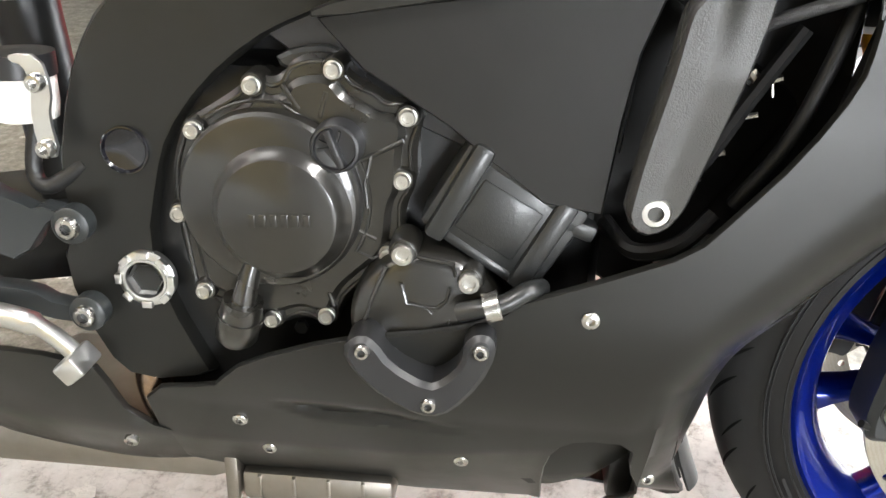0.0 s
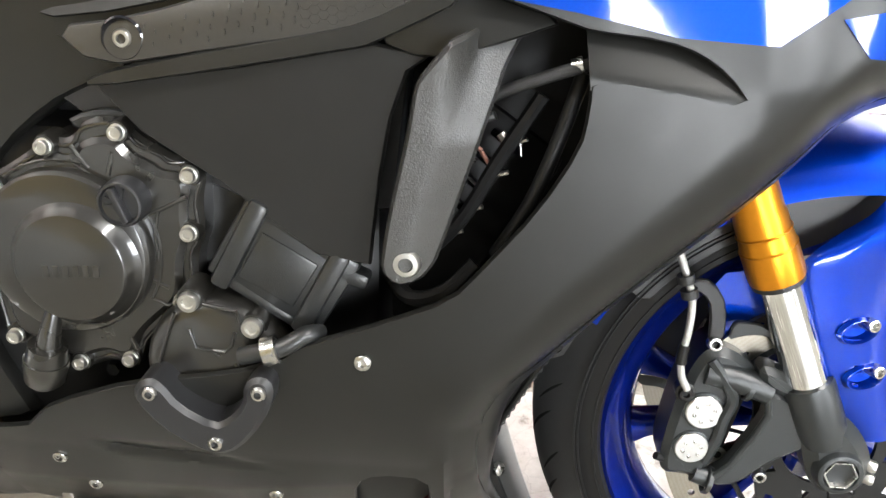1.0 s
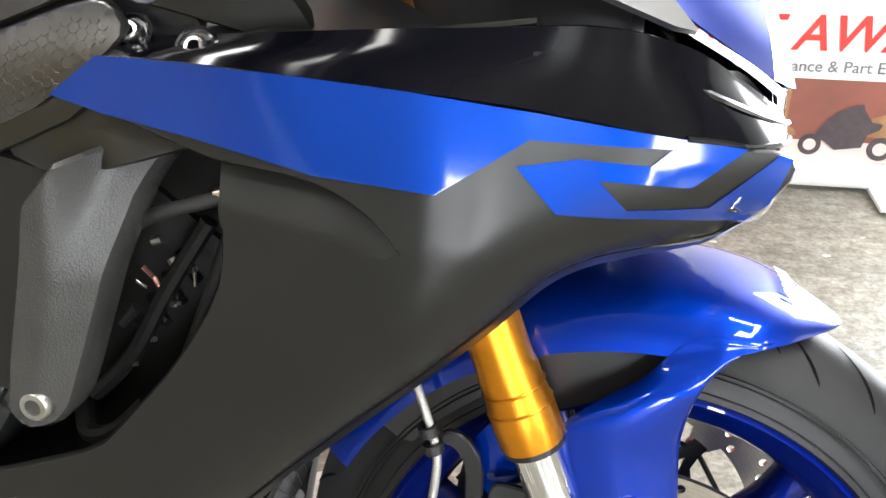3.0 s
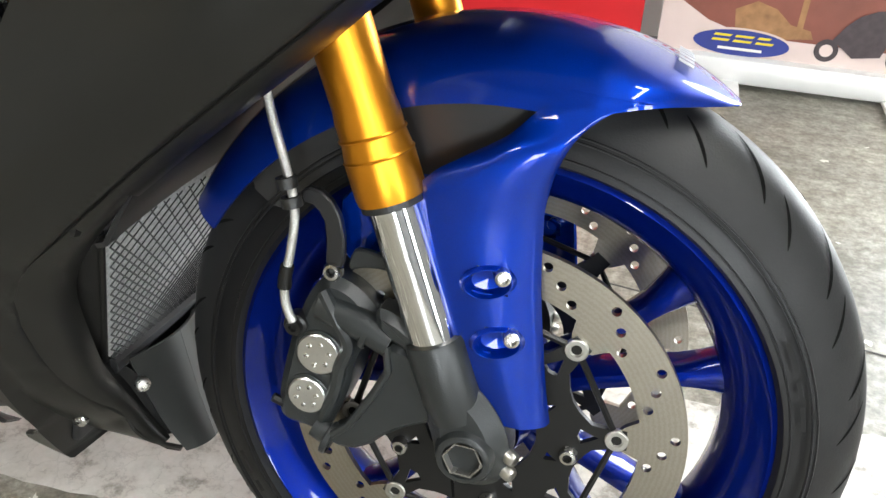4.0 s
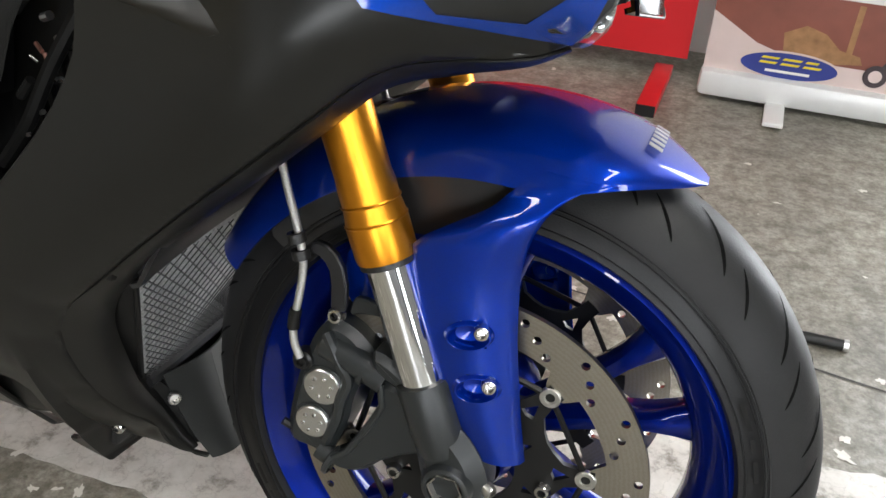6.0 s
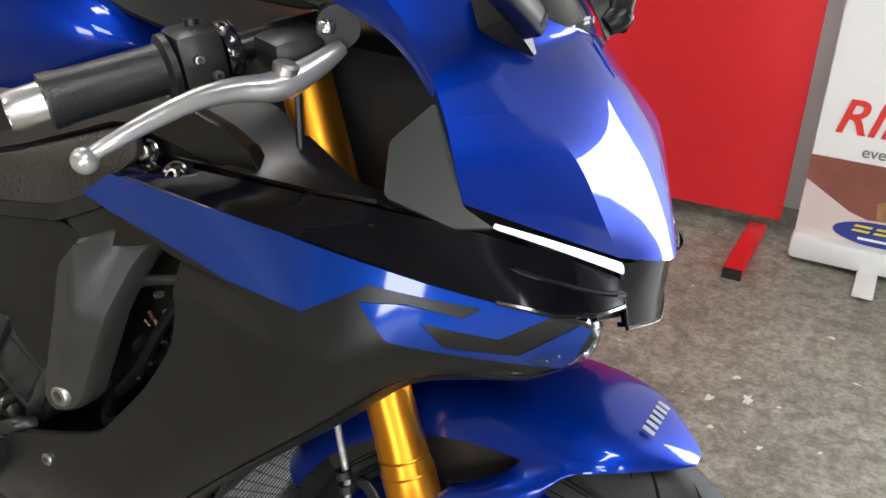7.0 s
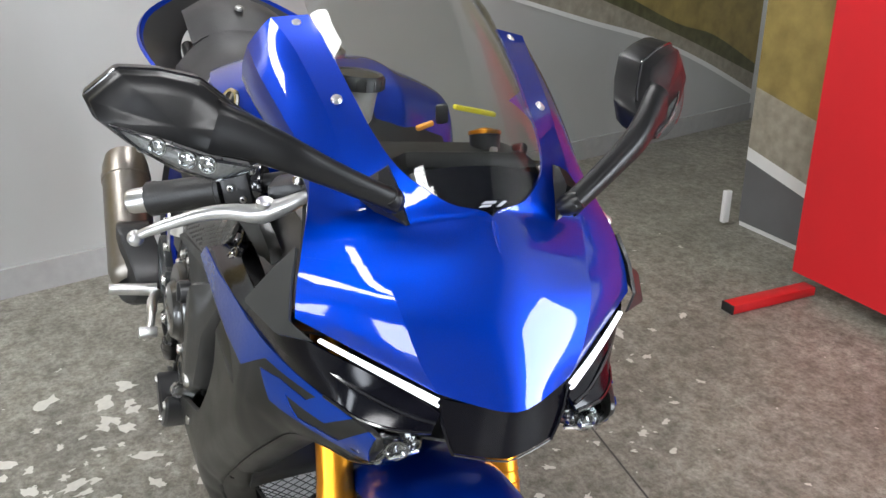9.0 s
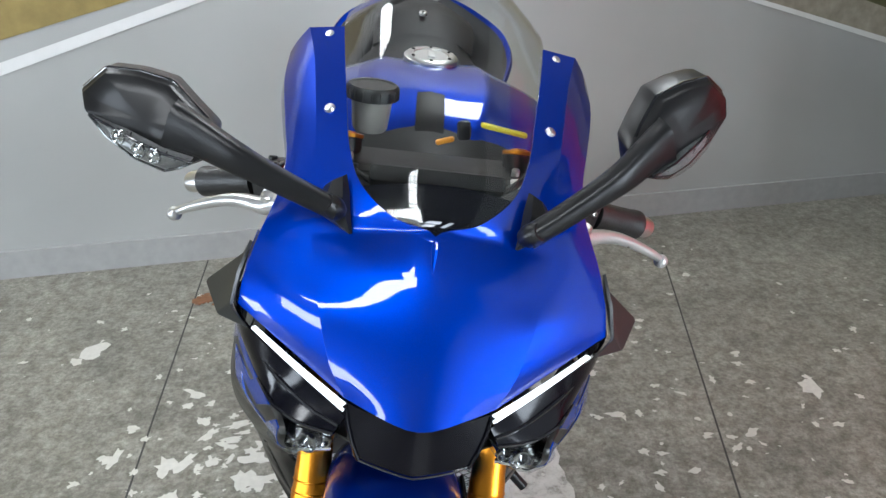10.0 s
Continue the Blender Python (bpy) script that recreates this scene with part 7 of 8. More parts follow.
    lip = [place(Vector((-0.085, 0.305, 0.985)) + (p - Vector((-0.085, 0.305, 0.985))) * 1.015 + Vector((-0.0105, 0, 0))) for p in outline[:14]]
    part("rim_lip", tube_bm(lip, 0.0022, 8), GLOSSBLACK, stalk)
    part("mirror_glass", grid_bm([[place(cen2 + (Vector(p) - cen2) * f + Vector((-0.0412, 0, 0))) for p in spline(rim, 2, True)] for cen2 in (Vector((-0.085, 0.305, 0.985)),) for f in (0.0, 0.86)], 0, True), MIRRORGLASS, stalk, "mirror glass")


mirror(-1, Matrix())
elbow = Vector((-0.048, 0.108, 0.924))
mirror(1, Matrix.Translation(elbow + Vector((0.0025, -0.008, -0.008))) @ Matrix.Rotation(radians(20), 4, "Z") @ Matrix.Rotation(radians(8), 4, "Y") @ Matrix.Rotation(radians(12.6), 4, "X") @ Matrix.Translation(-elbow))


# ---------------------------------------------------------------- handlebars
for s in (-1, 1):
    a, b = Vector((-0.235, s * 0.13, 0.885)), Vector((-0.338, s * 0.322, 0.820))
    d = (b - a).normalized()
    bar = part("clip_on_bar", tube_bm([a - d * 0.02, b - d * 0.035], 0.0115, 16), DARKMETAL, bike)
    L = (b - a).length
    part("grip", lathe_bm([(0.0120, 0.105), (0.0255, 0.105), (0.0255, 0.110), (0.0195, 0.113), (0.0192, 0.12), (0.0192, 0.15), (0.0195, L - 0.043), (0.0206, L - 0.039), (0.0206, L - 0.030), (0.012, L - 0.028)], a, d, 28), HOSE, bar, "black rubber grip")
    clamp_at = a + d * 0.060
    part("clamp_band", lathe_bm([(0.0120, -0.006), (0.0225, -0.006), (0.0235, -0.004), (0.0235, 0.004), (0.0225, 0.006), (0.0120, 0.006)], clamp_at, d, 28), GLOSSBLACK, bar, "glossy black switch clamp")
    part("starter_button", lathe_bm([(0.006, -0.004), (0.006, 0.003), (0.005, 0.004), (0.0002, 0.004)], a + d * 0.085 + Vector((-0.006, 0, 0.026)), (-0.2, 0, 1), 16), DARKMETAL, bar)
    bolt("switch_screw", a + d * 0.092 + Vector((0.020, s * 0.010, 0.006)), (1, s * 0.5, 0.1), 0.0042, STEEL, bar, "", 0.004)
    bolt("switch_screw", a + d * 0.076 + Vector((0.020, s * 0.010, -0.010)), (1, s * 0.5, 0.1), 0.0042, STEEL, bar, "", 0.004)
    part("bar_end", lathe_bm([(0.013, L - 0.030), (0.0156, L - 0.029), (0.0146, L - 0.008), (0.0132, L - 0.004), (0.0105, L - 0.004), (0.0095, L - 0.007), (0.0002, L - 0.007)], a, d, 28), ALU, bar, "machined aluminium bar end")
    part("switch_block", box_bm(a + d * 0.085, (0.045, 0.036, 0.050), d.to_track_quat("Y", "Z").to_matrix().to_4x4(), bevel=0.006), BLACKPLASTIC, bar)
    part("perch", box_bm(a + d * 0.03 + Vector((0.03, 0, 0.0)), (0.05, 0.05, 0.028), d.to_track_quat("Y", "Z").to_matrix().to_4x4(), bevel=0.008), BLACKPLASTIC, bar)
    for k in range(2):
        q = a + d * (0.072 + 0.022 * k) + Vector((0.012, s * 0.004, 0.022))
        bolt("clamp_bolt", q, (0.3, s * 0.2, 1), 0.005, STEEL, bar, "", 0.004)
    lev = spline([(-0.178, s * 0.150, 0.884), (-0.186, s * 0.172, 0.869), (-0.199, s * 0.198, 0.855), (-0.214, s * 0.224, 0.852), (-0.226, s * 0.25, 0.846), (-0.238, s * 0.28, 0.833), (-0.247, s * 0.305, 0.820), (-0.255, s * 0.318, 0.811)], 5)
    rad_l = [float(np.interp(i, (0, 3, 9, 14, 22, 35), (0.0065, 0.0085, 0.0120, 0.0096, 0.0074, 0.0050))) for i in range(len(lev))]
    lever = part("brake_lever" if s < 0 else "clutch_lever", tube_bm(lev, rad_l, 12), SILVER, bar, "silver alloy hand lever with a ball end")
    bm = bmesh.new()
    bmesh.ops.create_uvsphere(bm, u_segments=18, v_segments=12, radius=0.0095)
    bmesh.ops.translate(bm, vec=(-0.257, s * 0.321, 0.807), verts=bm.verts)
    part("lever_ball", bm, SILVER, bar)
    part("adjuster", lathe_bm([(0.0105, 0), (0.0105, 0.006), (0.008, 0.008), (0.0002, 0.008)], (-0.196, s * 0.193, 0.865), (0.2, 0, 1), 10), ALU, bar)
    if s < 0:
        part("master_cylinder", tube_bm([(-0.200, -0.125, 0.900), (-0.182, -0.150, 0.898)], 0.017, 16), BLACKPLASTIC, bar)
bolt("perch_bolt", (-0.186, -0.160, 0.898), (0.1, 0, 1), 0.007, STEEL, bike, "", 0.005)
part("upper_yoke", prism_bm([(-0.29, 0.0), (-0.20, 0.0), (-0.20, 0.01), (-0.29, 0.01)], -0.15, 0.15, 0.002), DEEPBLACK, bike).matrix_local = Matrix.Translation((0.0, 0, 0.905))
res = part("brake_reservoir", lathe_bm([(0.0002, 0.0), (0.019, 0.0), (0.0215, 0.004), (0.0245, 0.034), (0.026, 0.040), (0.0002, 0.040)], (-0.245, -0.082, 0.95), (0, 0, 1), 28), RESERVOIR, bike, "smoky brake fluid reservoir with a dark cap")
rcap = part("cap", lathe_bm([(0.0275, 0.040), (0.0315, 0.0405), (0.0315, 0.054), (0.029, 0.057), (0.026, 0.0565), (0.025, 0.0555), (0.0002, 0.0555)], (-0.245, -0.082, 0.95), (0, 0, 1), 36), BLACKPLASTIC, res, "dark screw cap")
for k in range(18):
    a = 2 * math.pi * k / 18
    part("cap_rib", box_bm((-0.245 + 0.0317 * math.cos(a), -0.082 + 0.0317 * math.sin(a), 0.997), (0.0025, 0.0022, 0.012), pose(0, 0, 0, 0, 0, math.degrees(a)), bevel=0.0006), BLACKPLASTIC, rcap)
dash = part("instrument_panel", box_bm((-0.145, 0, 0.925), (0.10, 0.15, 0.02), pose(0, 0, 0, 0, -28, 0), bevel=0.006), DEEPBLACK, bike, "dark instrument panel behind the screen")
part("dash_shelf", grid_bm([[Vector((x, w * u, z)) for u in (-1, -0.5, 0, 0.5, 1)] for x, w, z in ((-0.04, 0.03, 0.90), (-0.09, 0.09, 0.90), (-0.16, 0.12, 0.905), (-0.22, 0.13, 0.915))], 0.003), DEEPBLACK, bike)
part("ignition_key", box_bm((-0.25, 0.034, 0.960), (0.010, 0.017, 0.026), pose(0, 0, 0, 8, 0, 0), bevel=0.005), BLACKPLASTIC, bike)
part("key_fob", box_bm((-0.248, 0.012, 0.945), (0.008, 0.024, 0.007), pose(0, 0, 0, 20, 0, 0), bevel=0.003), ORANGE, bike, "orange key tag")
part("yellow_strap", box_bm((-0.262, 0.085, 0.962), (0.010, 0.06, 0.006), pose(0, 0, 0, -8, 0, 0), bevel=0.002), YELLOW, bike, "yellow reservoir strap")
part("fork_top_nut", lathe_bm([(0.02, -0.02), (0.02, 0.004), (0.012, 0.006), (0.0002, 0.006)], (-0.27, 0.11, 0.925), (-0.4, 0, 1), 24), DARKMETAL, bike, "dark fork top nut")
part("fork_top_nut", lathe_bm([(0.02, -0.02), (0.02, 0.004), (0.012, 0.006), (0.0002, 0.006)], (-0.27, -0.11, 0.925), (-0.4, 0, 1), 24), DARKMETAL, bike, "dark fork top nut")

for s in (-1, 1):
    part("preload_ring", lathe_bm([(0.011, 0.005), (0.011, 0.011), (0.007, 0.012), (0.0002, 0.012)], (-0.27, s * 0.11, 0.925), (-0.4, 0, 1), 20), GOLD, bike, "small gold preload adjuster")
    top = Vector((-0.27, s * 0.11, 0.925)) + Vector((-0.37, 0, 0.93)) * 0.006
    part("fork_cap_ring", lathe_bm([(0.0195, -0.003), (0.0215, -0.002), (0.0215, 0.002), (0.0195, 0.003), (0.0125, 0.003), (0.0120, 0.001)], top, (-0.4, 0, 1), 28), GOLD, bike, "gold anodised fork cap ring")
    for dx, dy in ((-0.030, 0.016), (-0.012, 0.030), (0.020, 0.018)):
        bolt("yoke_bolt", (-0.25 + dx, s * (0.085 + dy), 0.918), (0, 0, 1), 0.0052, ZINC, bike, "", 0.006)
    part("cable_guide", tube_bm(spline([(-0.21, s * 0.120, 0.930), (-0.175, s * 0.112, 0.940), (-0.150, s * 0.085, 0.925), (-0.140, s * 0.04, 0.910)], 6), 0.0045, 8), HOSE, bike)
    part("wire_connector", box_bm((-0.165, s * 0.098, 0.928), (0.022, 0.012, 0.010), pose(0, 0, 0, 0, -15, 20 * s), bevel=0.002), WHITEPLASTIC if s > 0 else CAST, bike, "pale plug on the loom" if s > 0 else "")

# ---------------------------------------------------------------- tank, seat, tail
rows = []
for x, w, zt, zb in ((-0.40, 0.10, 0.865, 0.835), (-0.42, 0.145, 0.895, 0.82), (-0.47, 0.178, 0.925, 0.798), (-0.54, 0.200, 0.945, 0.776), (-0.62, 0.195, 0.955, 0.772), (-0.70, 0.160, 0.948, 0.765), (-0.77, 0.120, 0.915, 0.755), (-0.83, 0.105, 0.862, 0.76), (-0.86, 0.095, 0.835, 0.77)):
    row = []
    for k in range(25):
        u = -1 + k / 12
        a = abs(u)
        if a < 0.5:
            y, z = w * 0.92 * (a / 0.5), zt - 0.034 * (a / 0.5) ** 2.2 + (0.006 if 0.2 < a < 0.3 else 0)
        else:
            t = (a - 0.5) / 0.5
            y = w * (0.92 + 0.10 * math.sin(t * 2.4)) * (1 - 0.16 * t * t)
            z = (zt - 0.034) * (1 - t) + zb * t
        row.append(Vector((x, math.copysign(y, u), z)))
    rows.append(row)
bm = grid_bm(rows, 0)
lay = bm.edges.layers.float.new("crease_edge")
ridges = {(round(r[k].x, 5), round(r[k].y, 5), round(r[k].z, 5)) for r in rows[1:7] for k in (6, 18, 9, 15)}
for e in bm.edges:
    if all((round(v.co.x, 5), round(v.co.y, 5), round(v.co.z, 5)) in ridges for v in e.verts) and abs(e.verts[0].co.x - e.verts[1].co.x) > 0.01:
        e[lay] = 0.75
tank = part("fuel_tank", bm, BLUE, bike, "metallic blue fuel tank")
md = tank.modifiers.new("smooth", "SUBSURF")
md.levels = md.render_levels = 2
part("tank_badge", lathe_bm([(0.027, -0.002), (0.027, 0.002), (0.025, 0.003), (0.0232, 0.003), (0.0230, 0.0015), (0.0002, 0.0015)], (-0.497, -0.172, 0.898), (0.15, -0.93, 0.35), 36), DARKMETAL, tank, "round dark badge with a silver rim")
part("badge_rim", lathe_bm([(0.0272, 0.0), (0.0272, 0.0036), (0.0222, 0.0036), (0.0222, 0.0012)], (-0.497, -0.172, 0.898), (0.15, -0.93, 0.35), 36), CHROME, tank)
for k in range(3):
    q = Vector((0.15, -0.93, 0.35)).normalized().to_track_quat("Z", "Y").to_matrix().to_4x4() @ pose(0, 0, 0, 0, 0, 60 * k)
    part("badge_bar", box_bm((-0.497 + 0.15 * 0.002, -0.172 - 0.93 * 0.002, 0.898 + 0.35 * 0.002), (0.0045, 0.044, 0.0016), q), ALU, tank)
part("tank_front_panel", grid_bm([[Vector((x, 0.021 * u, z - 0.003 * u * u)) for u in (-1, 0, 1)] for x, z in ((-0.412, 0.888), (-0.43, 0.908), (-0.46, 0.926), (-0.50, 0.940))], 0.002), PLATE, tank, "dark panel on the tank's front")
part("filler_cap", lathe_bm([(0.045, -0.01), (0.045, 0.004), (0.040, 0.008), (0.030, 0.008), (0.029, 0.006), (0.0002, 0.006)], (-0.655, 0.0, 0.955), (0.1, 0, 1), 40), ALU, tank, "machined fuel filler cap")
for k in range(6):
    a = 2 * math.pi * k / 6
    bolt("cap_screw", (-0.655 + 0.0345 * math.cos(a), 0.0345 * math.sin(a), 0.9628 - 0.0034 * math.cos(a)), (0.1, 0, 1), 0.0032, DARKMETAL, tank, "", 0.002)
part("key_flap", box_bm((-0.655, 0, 0.9625), (0.030, 0.012, 0.005), pose(0, 0, 0, 0, 5.7, 0), bevel=0.0015), ALU, tank)
part("air_cover", grid_bm([[Vector((x, w * u, z - 0.03 * u * u)) for u in (-1, -0.6, 0, 0.6, 1)] for x, w, z in ((-0.30, 0.07, 0.87), (-0.36, 0.10, 0.88), (-0.42, 0.13, 0.90), (-0.47, 0.14, 0.918))], 0.004), DEEPBLACK, bike)
for s in (-1, 1):
    part("knee_panel", panel_bm([(-0.62, 0.66), (-0.50, 0.70), (-0.40, 0.76), (-0.345, 0.785), (-0.36, 0.80), (-0.44, 0.80), (-0.52, 0.775), (-0.60, 0.765), (-0.72, 0.775), (-0.86, 0.80), (-0.90, 0.77), (-0.78, 0.71)], lambda x, z: 0.178 - 0.10 * max(0, -0.6 - x) - 0.25 * max(0, z - 0.74), 0.01, 0.03, s), MATTE, bike, "matt black panel below the tank")
rows = []
for x, w, z in ((-0.80, 0.085, 0.855), (-0.86, 0.12, 0.835), (-0.95, 0.14, 0.828), (-1.05, 0.145, 0.838), (-1.12, 0.13, 0.86), (-1.15, 0.10, 0.885)):
    rows.append([Vector((x, w * u, z - 0.05 * abs(u) ** 3)) for u in np.linspace(-1, 1, 11)])
seat = part("rider_seat", grid_bm(rows, 0.02), SEAT, bike, "black vinyl rider seat")
rows = []
for x, w, z in ((-1.14, 0.11, 0.90), (-1.20, 0.115, 0.935), (-1.28, 0.11, 0.945), (-1.36, 0.07, 0.945)):
    rows.append([Vector((x, w * u, z - 0.035 * abs(u) ** 2.5)) for u in np.linspace(-1, 1, 11)])
part("pillion_seat", grid_bm(rows, 0.02), SEAT, bike, "small black pillion seat")
bolt("seat_bolt", (-1.19, -0.006, 0.937), (0.3, 0, 1), 0.009, ALU, bike, "", 0.004)
for s in (-1, 1):
    rows = []
    for (x, y, z), (x2, y2, z2) in zip(spline([(-1.00, 0.15, 0.79), (-1.10, 0.185, 0.825), (-1.20, 0.205, 0.862), (-1.28, 0.185, 0.90), (-1.36, 0.12, 0.93), (-1.42, 0.06, 0.945)], 4), spline([(-0.98, 0.14, 0.765), (-1.10, 0.17, 0.785), (-1.20, 0.18, 0.815), (-1.28, 0.16, 0.855), (-1.36, 0.10, 0.89), (-1.42, 0.05, 0.92)], 4)):
        x2, y2, z2 = x + (x2 - x) * 0.25, y + (y2 - y) * 0.25, z + (z2 - z) * 0.25
        rows.append([Vector((x, s * y, z)), Vector(((x + x2) / 2, s * (y + 0.005), (z + z2) / 2)), Vector((x2, s * y2, z2))])
    part("tail_cowl", grid_bm(rows, 0.004), BLUE, bike, "blue tail cowl flank")
    part("tail_under", grid_bm([[r[2], r[2] + Vector((-0.02, -s * 0.08, -0.03))] for r in rows], 0.004), BLACKPLASTIC, bike)
    part("subframe", tube_bm([(-0.86, s * 0.10, 0.72), (-1.25, s * 0.10, 0.84)], 0.014, 10), DARKMETAL, bike)

for s in (-1, 1):
    hang = part("pillion_bracket", tube_bm([(-1.20, s * 0.125, 0.790), (-1.222, s * 0.19, 0.625)], [0.013, 0.011], 8), CALIPER, bike, "black pillion footrest bracket")
    part("strut", tube_bm([(-1.09, s * 0.125, 0.770), (-1.215, s * 0.19, 0.622)], [0.012, 0.010], 8), CALIPER, hang)
    part("pillion_footrest", tube_bm([(-1.205, s * 0.20, 0.622), (-1.15, s * 0.232, 0.70)], [0.010, 0.008], 10), ALU, hang, "folded alloy pillion footrest")

# ---------------------------------------------------------------- rear: silencer, swingarm, footrest
sil = part("silencer", lathe_bm([(0.030, 0.0), (0.044, 0.01), (0.050, 0.03), (0.051, 0.26), (0.0535, 0.262), (0.0535, 0.275), (0.051, 0.277), (0.050, 0.30), (0.043, 0.328), (0.028, 0.336), (0.020, 0.334), (0.018, 0.30)], (-1.06, -0.232, 0.37), (-0.80, 0.03, 0.60), 36), TITAN, bike, "short brushed titanium silencer")
part("heat_shield", panel_bm([(-1.20, 0.45), (-1.11, 0.50), (-1.03, 0.44), (-0.99, 0.38), (-1.03, 0.325), (-1.13, 0.325), (-1.19, 0.37)], lambda x, z: 0.262 - 0.9 * abs(x + 1.11) ** 1.5, 0.06, 0.03, -1, 0, 0.006, 2), BLACKPLASTIC, sil, "black silencer heat shield")
bolt("shield_bolt", (-1.10, -0.262, 0.39), RIGHT, 0.008, STEEL, sil, "", 0.004)
part("swingarm", box_bm((-1.10, 0, 0.38), (0.62, 0.20, 0.07), pose(0, 0, 0, 0, -9, 0), bevel=0.02), DARKMETAL, bike, "dark alloy swingarm")
part("hanger", panel_bm([(-0.83, 0.48), (-0.855, 0.488), (-0.89, 0.44), (-0.92, 0.45), (-0.95, 0.50), (-0.96, 0.48), (-0.93, 0.42), (-0.888, 0.418), (-0.866, 0.405), (-0.835, 0.408), (-0.826, 0.392), (-0.86, 0.386), (-0.905, 0.398), (-0.955, 0.41), (-0.99, 0.49), (-0.95, 0.53), (-0.88, 0.49), (-0.862, 0.494)], flat(0.195), 0.012, 0.03, -1, 0, 0.003), CALIPER, bike, "black footrest hanger plate")
for bx, bz in ((-0.842, 0.478), (-0.839, 0.400)):
    part("hanger_boss", lathe_bm([(0.0155, -0.01), (0.0155, 0.004), (0.013, 0.006), (0.0002, 0.006)], (bx, -0.196, bz), RIGHT, 24), CALIPER, bike)
    bolt("hanger_bolt", (bx, -0.202, bz), RIGHT, 0.0095, STEEL, bike, "bright hanger bolt", 0.006)
part("footrest", tube_bm([(-0.956, -0.20, 0.404), (-0.963, -0.29, 0.407)], [0.013, 0.011], 14), ALU, bike, "knurled aluminium footrest")
ped = part("brake_pedal", tube_bm(spline([(-0.95, -0.20, 0.398), (-0.905, -0.215, 0.403), (-0.874, -0.220, 0.399), (-0.855, -0.223, 0.390), (-0.836, -0.228, 0.377)], 5), [0.010] * 11 + [0.0075] * 10, 12), ALU, bike, "polished rear brake pedal")
part("toe_piece", box_bm((-0.835, -0.232, 0.373), (0.021, 0.034, 0.019), pose(0, 0, 0, 0, -40, 0), bevel=0.003), ALU, ped, "knurled toe piece")
resr = part("rear_reservoir", lathe_bm([(0.024, 0), (0.026, 0.012), (0.026, 0.036), (0.0002, 0.036)], (-0.883, -0.165, 0.556), (0, 0, 1), 28), WHITEPLASTIC, bike, "white rear brake reservoir with a dark cap")
part("cap", lathe_bm([(0.0275, 0.034), (0.0275, 0.052), (0.0002, 0.054)], (-0.883, -0.165, 0.556), (0, 0, 1), 28), BLACKPLASTIC, resr, "dark cap")
part("bracket", panel_bm([(-0.872, 0.612), (-0.848, 0.612), (-0.842, 0.585), (-0.848, 0.565), (-0.843, 0.534), (-0.858, 0.532), (-0.862, 0.56), (-0.858, 0.59), (-0.862, 0.604), (-0.872, 0.606)], flat(0.196), 0.003, 0.02, -1, 0, 0.0005), ALU, resr, "bare aluminium reservoir bracket")
for bz, bx in ((0.592, -0.852), (0.541, -0.852)):
    bolt("bracket_bolt", (bx, -0.199, bz), RIGHT, 0.0075, STEEL, resr, "", 0.005)
part("rear_hose", tube_bm(spline([(-0.88, -0.16, 0.55), (-0.885, -0.165, 0.51), (-0.87, -0.17, 0.50), (-0.84, -0.165, 0.52)], 5), 0.007, 10), HOSE, bike)
part("shock", lathe_bm([(0.03, 0), (0.03, 0.25), (0.0002, 0.25)], (-0.93, -0.02, 0.38), (-0.1, 0, 1), 20), DARKMETAL, bike)
part("side_stand", tube_bm([(-0.72, 0.13, 0.22), (-0.66, 0.30, 0.075)], 0.011, 10), DARKMETAL, bike, "black side stand")

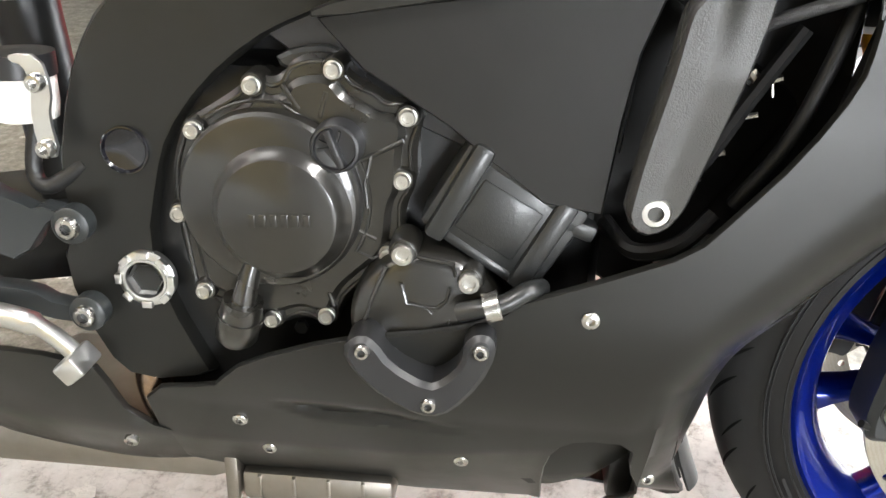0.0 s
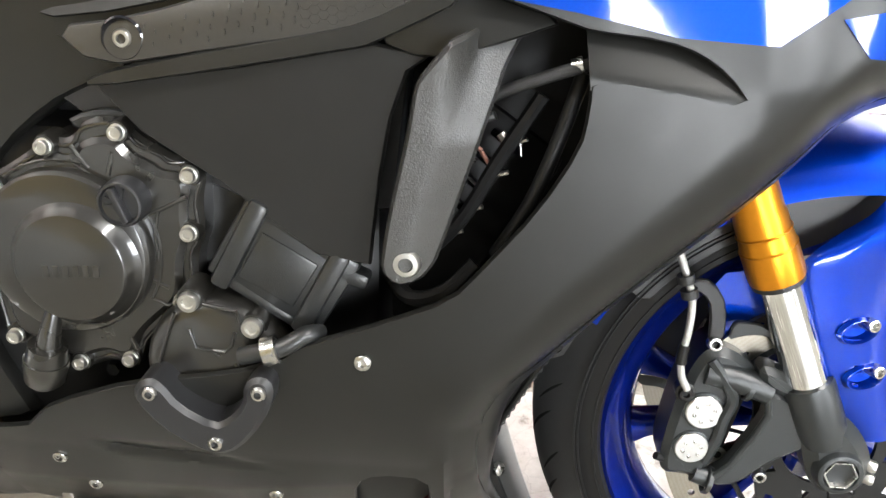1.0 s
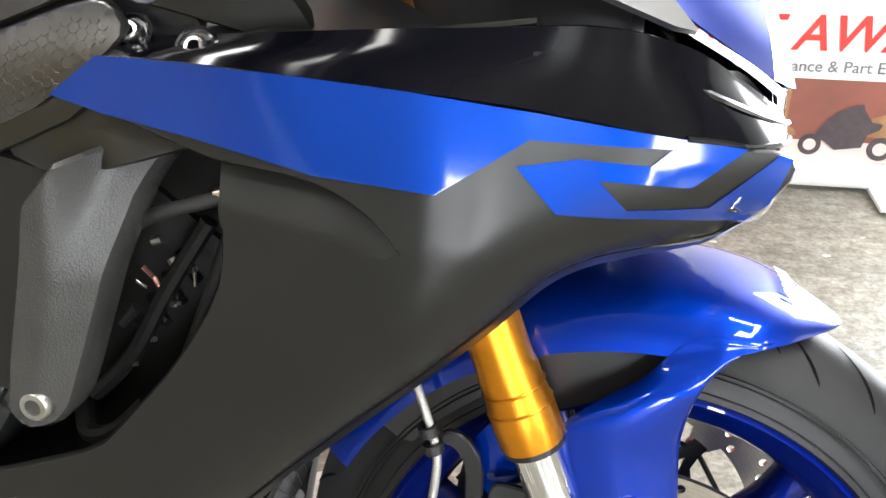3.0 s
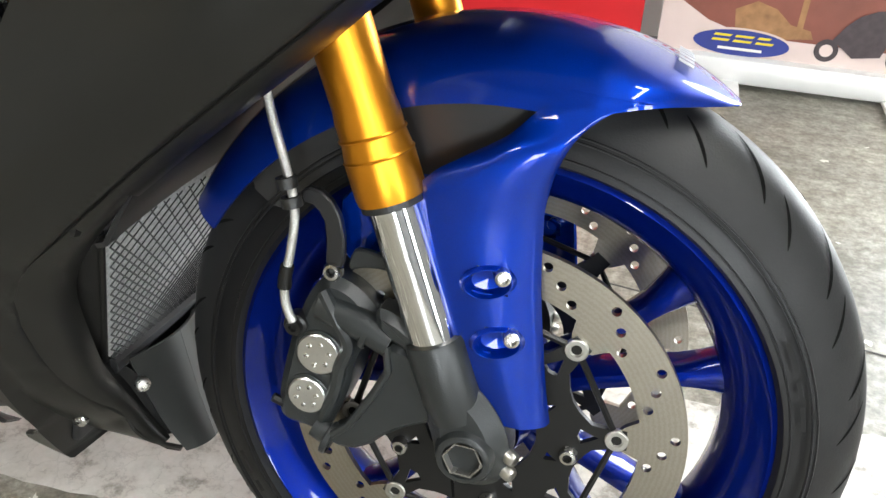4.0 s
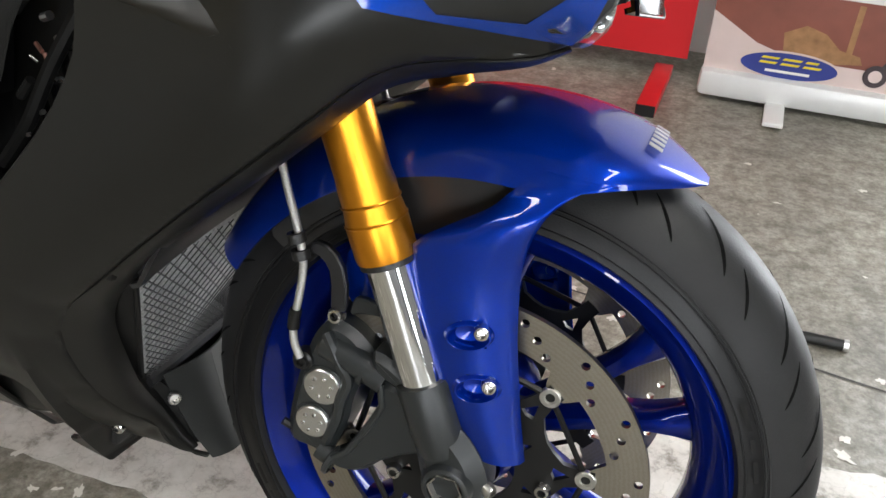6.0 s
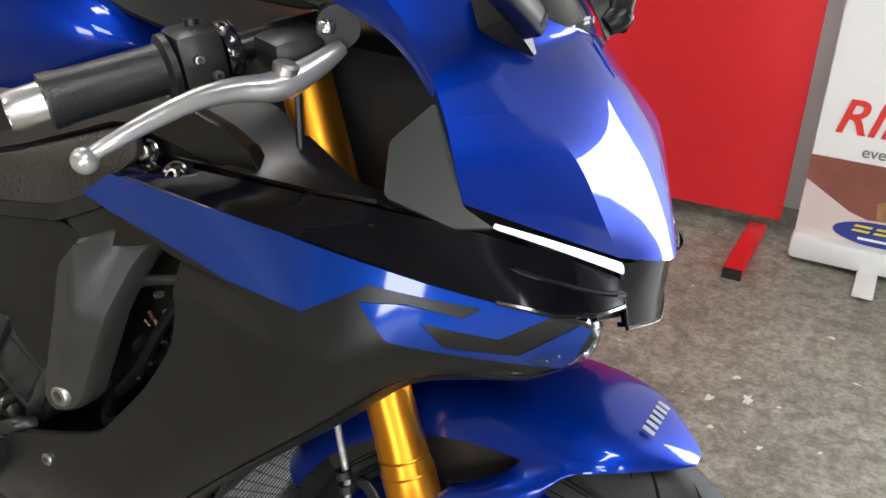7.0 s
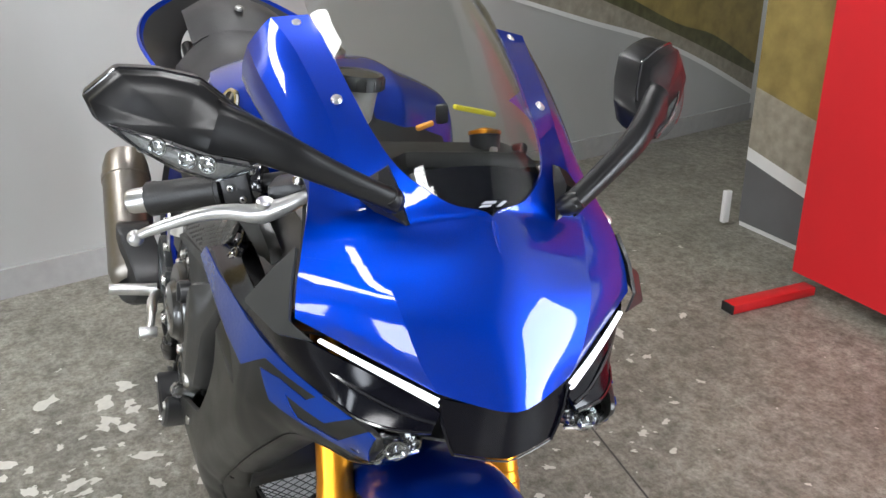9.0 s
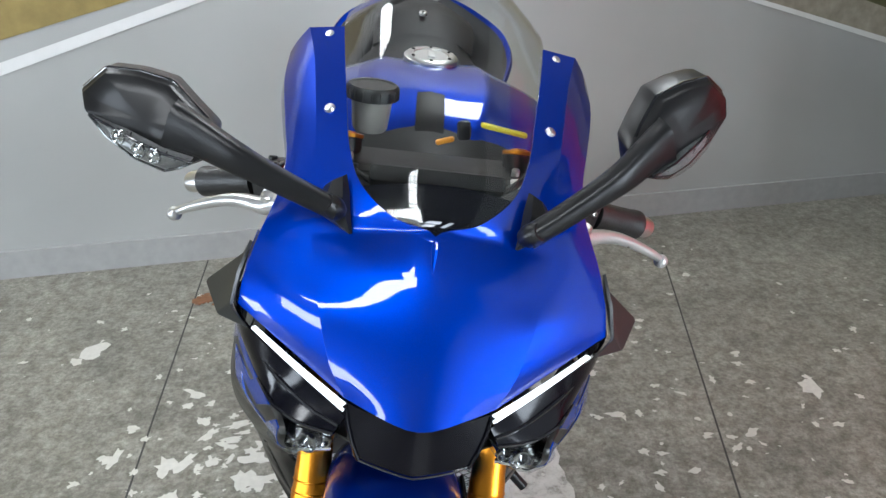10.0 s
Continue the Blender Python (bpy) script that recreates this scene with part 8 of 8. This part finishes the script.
# ---------------------------------------------------------------- ceiling lights and the bright shop front
def ceiling_light(x, y, lx, ly):
    t = tagged(empty("ceiling_light", pose(x, y, HIGH)), "flush white ceiling light panel", "light", "ceiling light panels")
    part("frame", box_bm((0, 0, -0.012), (lx + 0.04, ly + 0.04, 0.02)), WHITEALU, t, smooth=0)
    part("diffuser", box_bm((0, 0, -0.026), (lx, ly, 0.008)), PANEL, t, smooth=0)


for x, y in ((-1.45, -1.5), (-1.6, 0.6)):
    ceiling_light(x, y, 0.9, 0.32)
# one long row of tubes runs across the room ahead of the motorcycle
for k in range(2):
    ceiling_light(1.56, -1.75 + 1.17 * k, 0.36, 1.13)


ceiling_light(1.14, -0.22, 0.48, 0.22)


def shop_window(centre, size, along_x, label):
    win = tagged(empty("shop_window"), label, "window", kind="structure")
    sx, sy = (size[0], 0.02) if along_x else (0.02, size[0])
    part("pane", box_bm(centre, (sx, sy, size[1])), DAY, win, smooth=0)
    off = Vector((0, 0.025 if centre[1] < 0 else -0.025, 0))
    for k in (-0.5, 0.5):
        part("mullion", box_bm(Vector(centre) + Vector((size[0] * k, 0, 0)) + off, (0.07, 0.05, size[1] + 0.1)), WHITEALU, win, smooth=0)
    for z in (-0.5, 0.5):
        part("rail", box_bm(Vector(centre) + Vector((0, 0, z * size[1])) + off, (size[0] + 0.07, 0.05, 0.08)), WHITEALU, win, smooth=0)


shop_window((2.95, -4.44, 1.93), (2.0, 0.95), True, "bright high window across the room")
shop_window((0.95, -4.44, 0.60), (1.0, 1.0), True, "low bright shop window across the room")
shop_window((1.62, 2.09, 0.86), (1.2, 1.6), True, "bright glazed door beyond the banners")


def front_window(x, y, z, wide, high, label):
    win = tagged(empty("shop_window"), label, "window", kind="structure")
    part("pane", box_bm((x, y, z), (0.02, wide, high)), DAY, win, smooth=0)
    for k in (-0.5, 0.5):
        part("mullion", box_bm((x - 0.025, y + wide * k, z), (0.05, 0.07, high + 0.1)), WHITEALU, win, smooth=0)
    for k in (-0.5, 0.5):
        part("rail", box_bm((x - 0.025, y, z + k * high), (0.05, wide + 0.07, 0.08)), WHITEALU, win, smooth=0)


front_window(4.77, -3.1, 1.15, 0.8, 1.9, "bright glazed shop door in the wall ahead of the motorcycle")
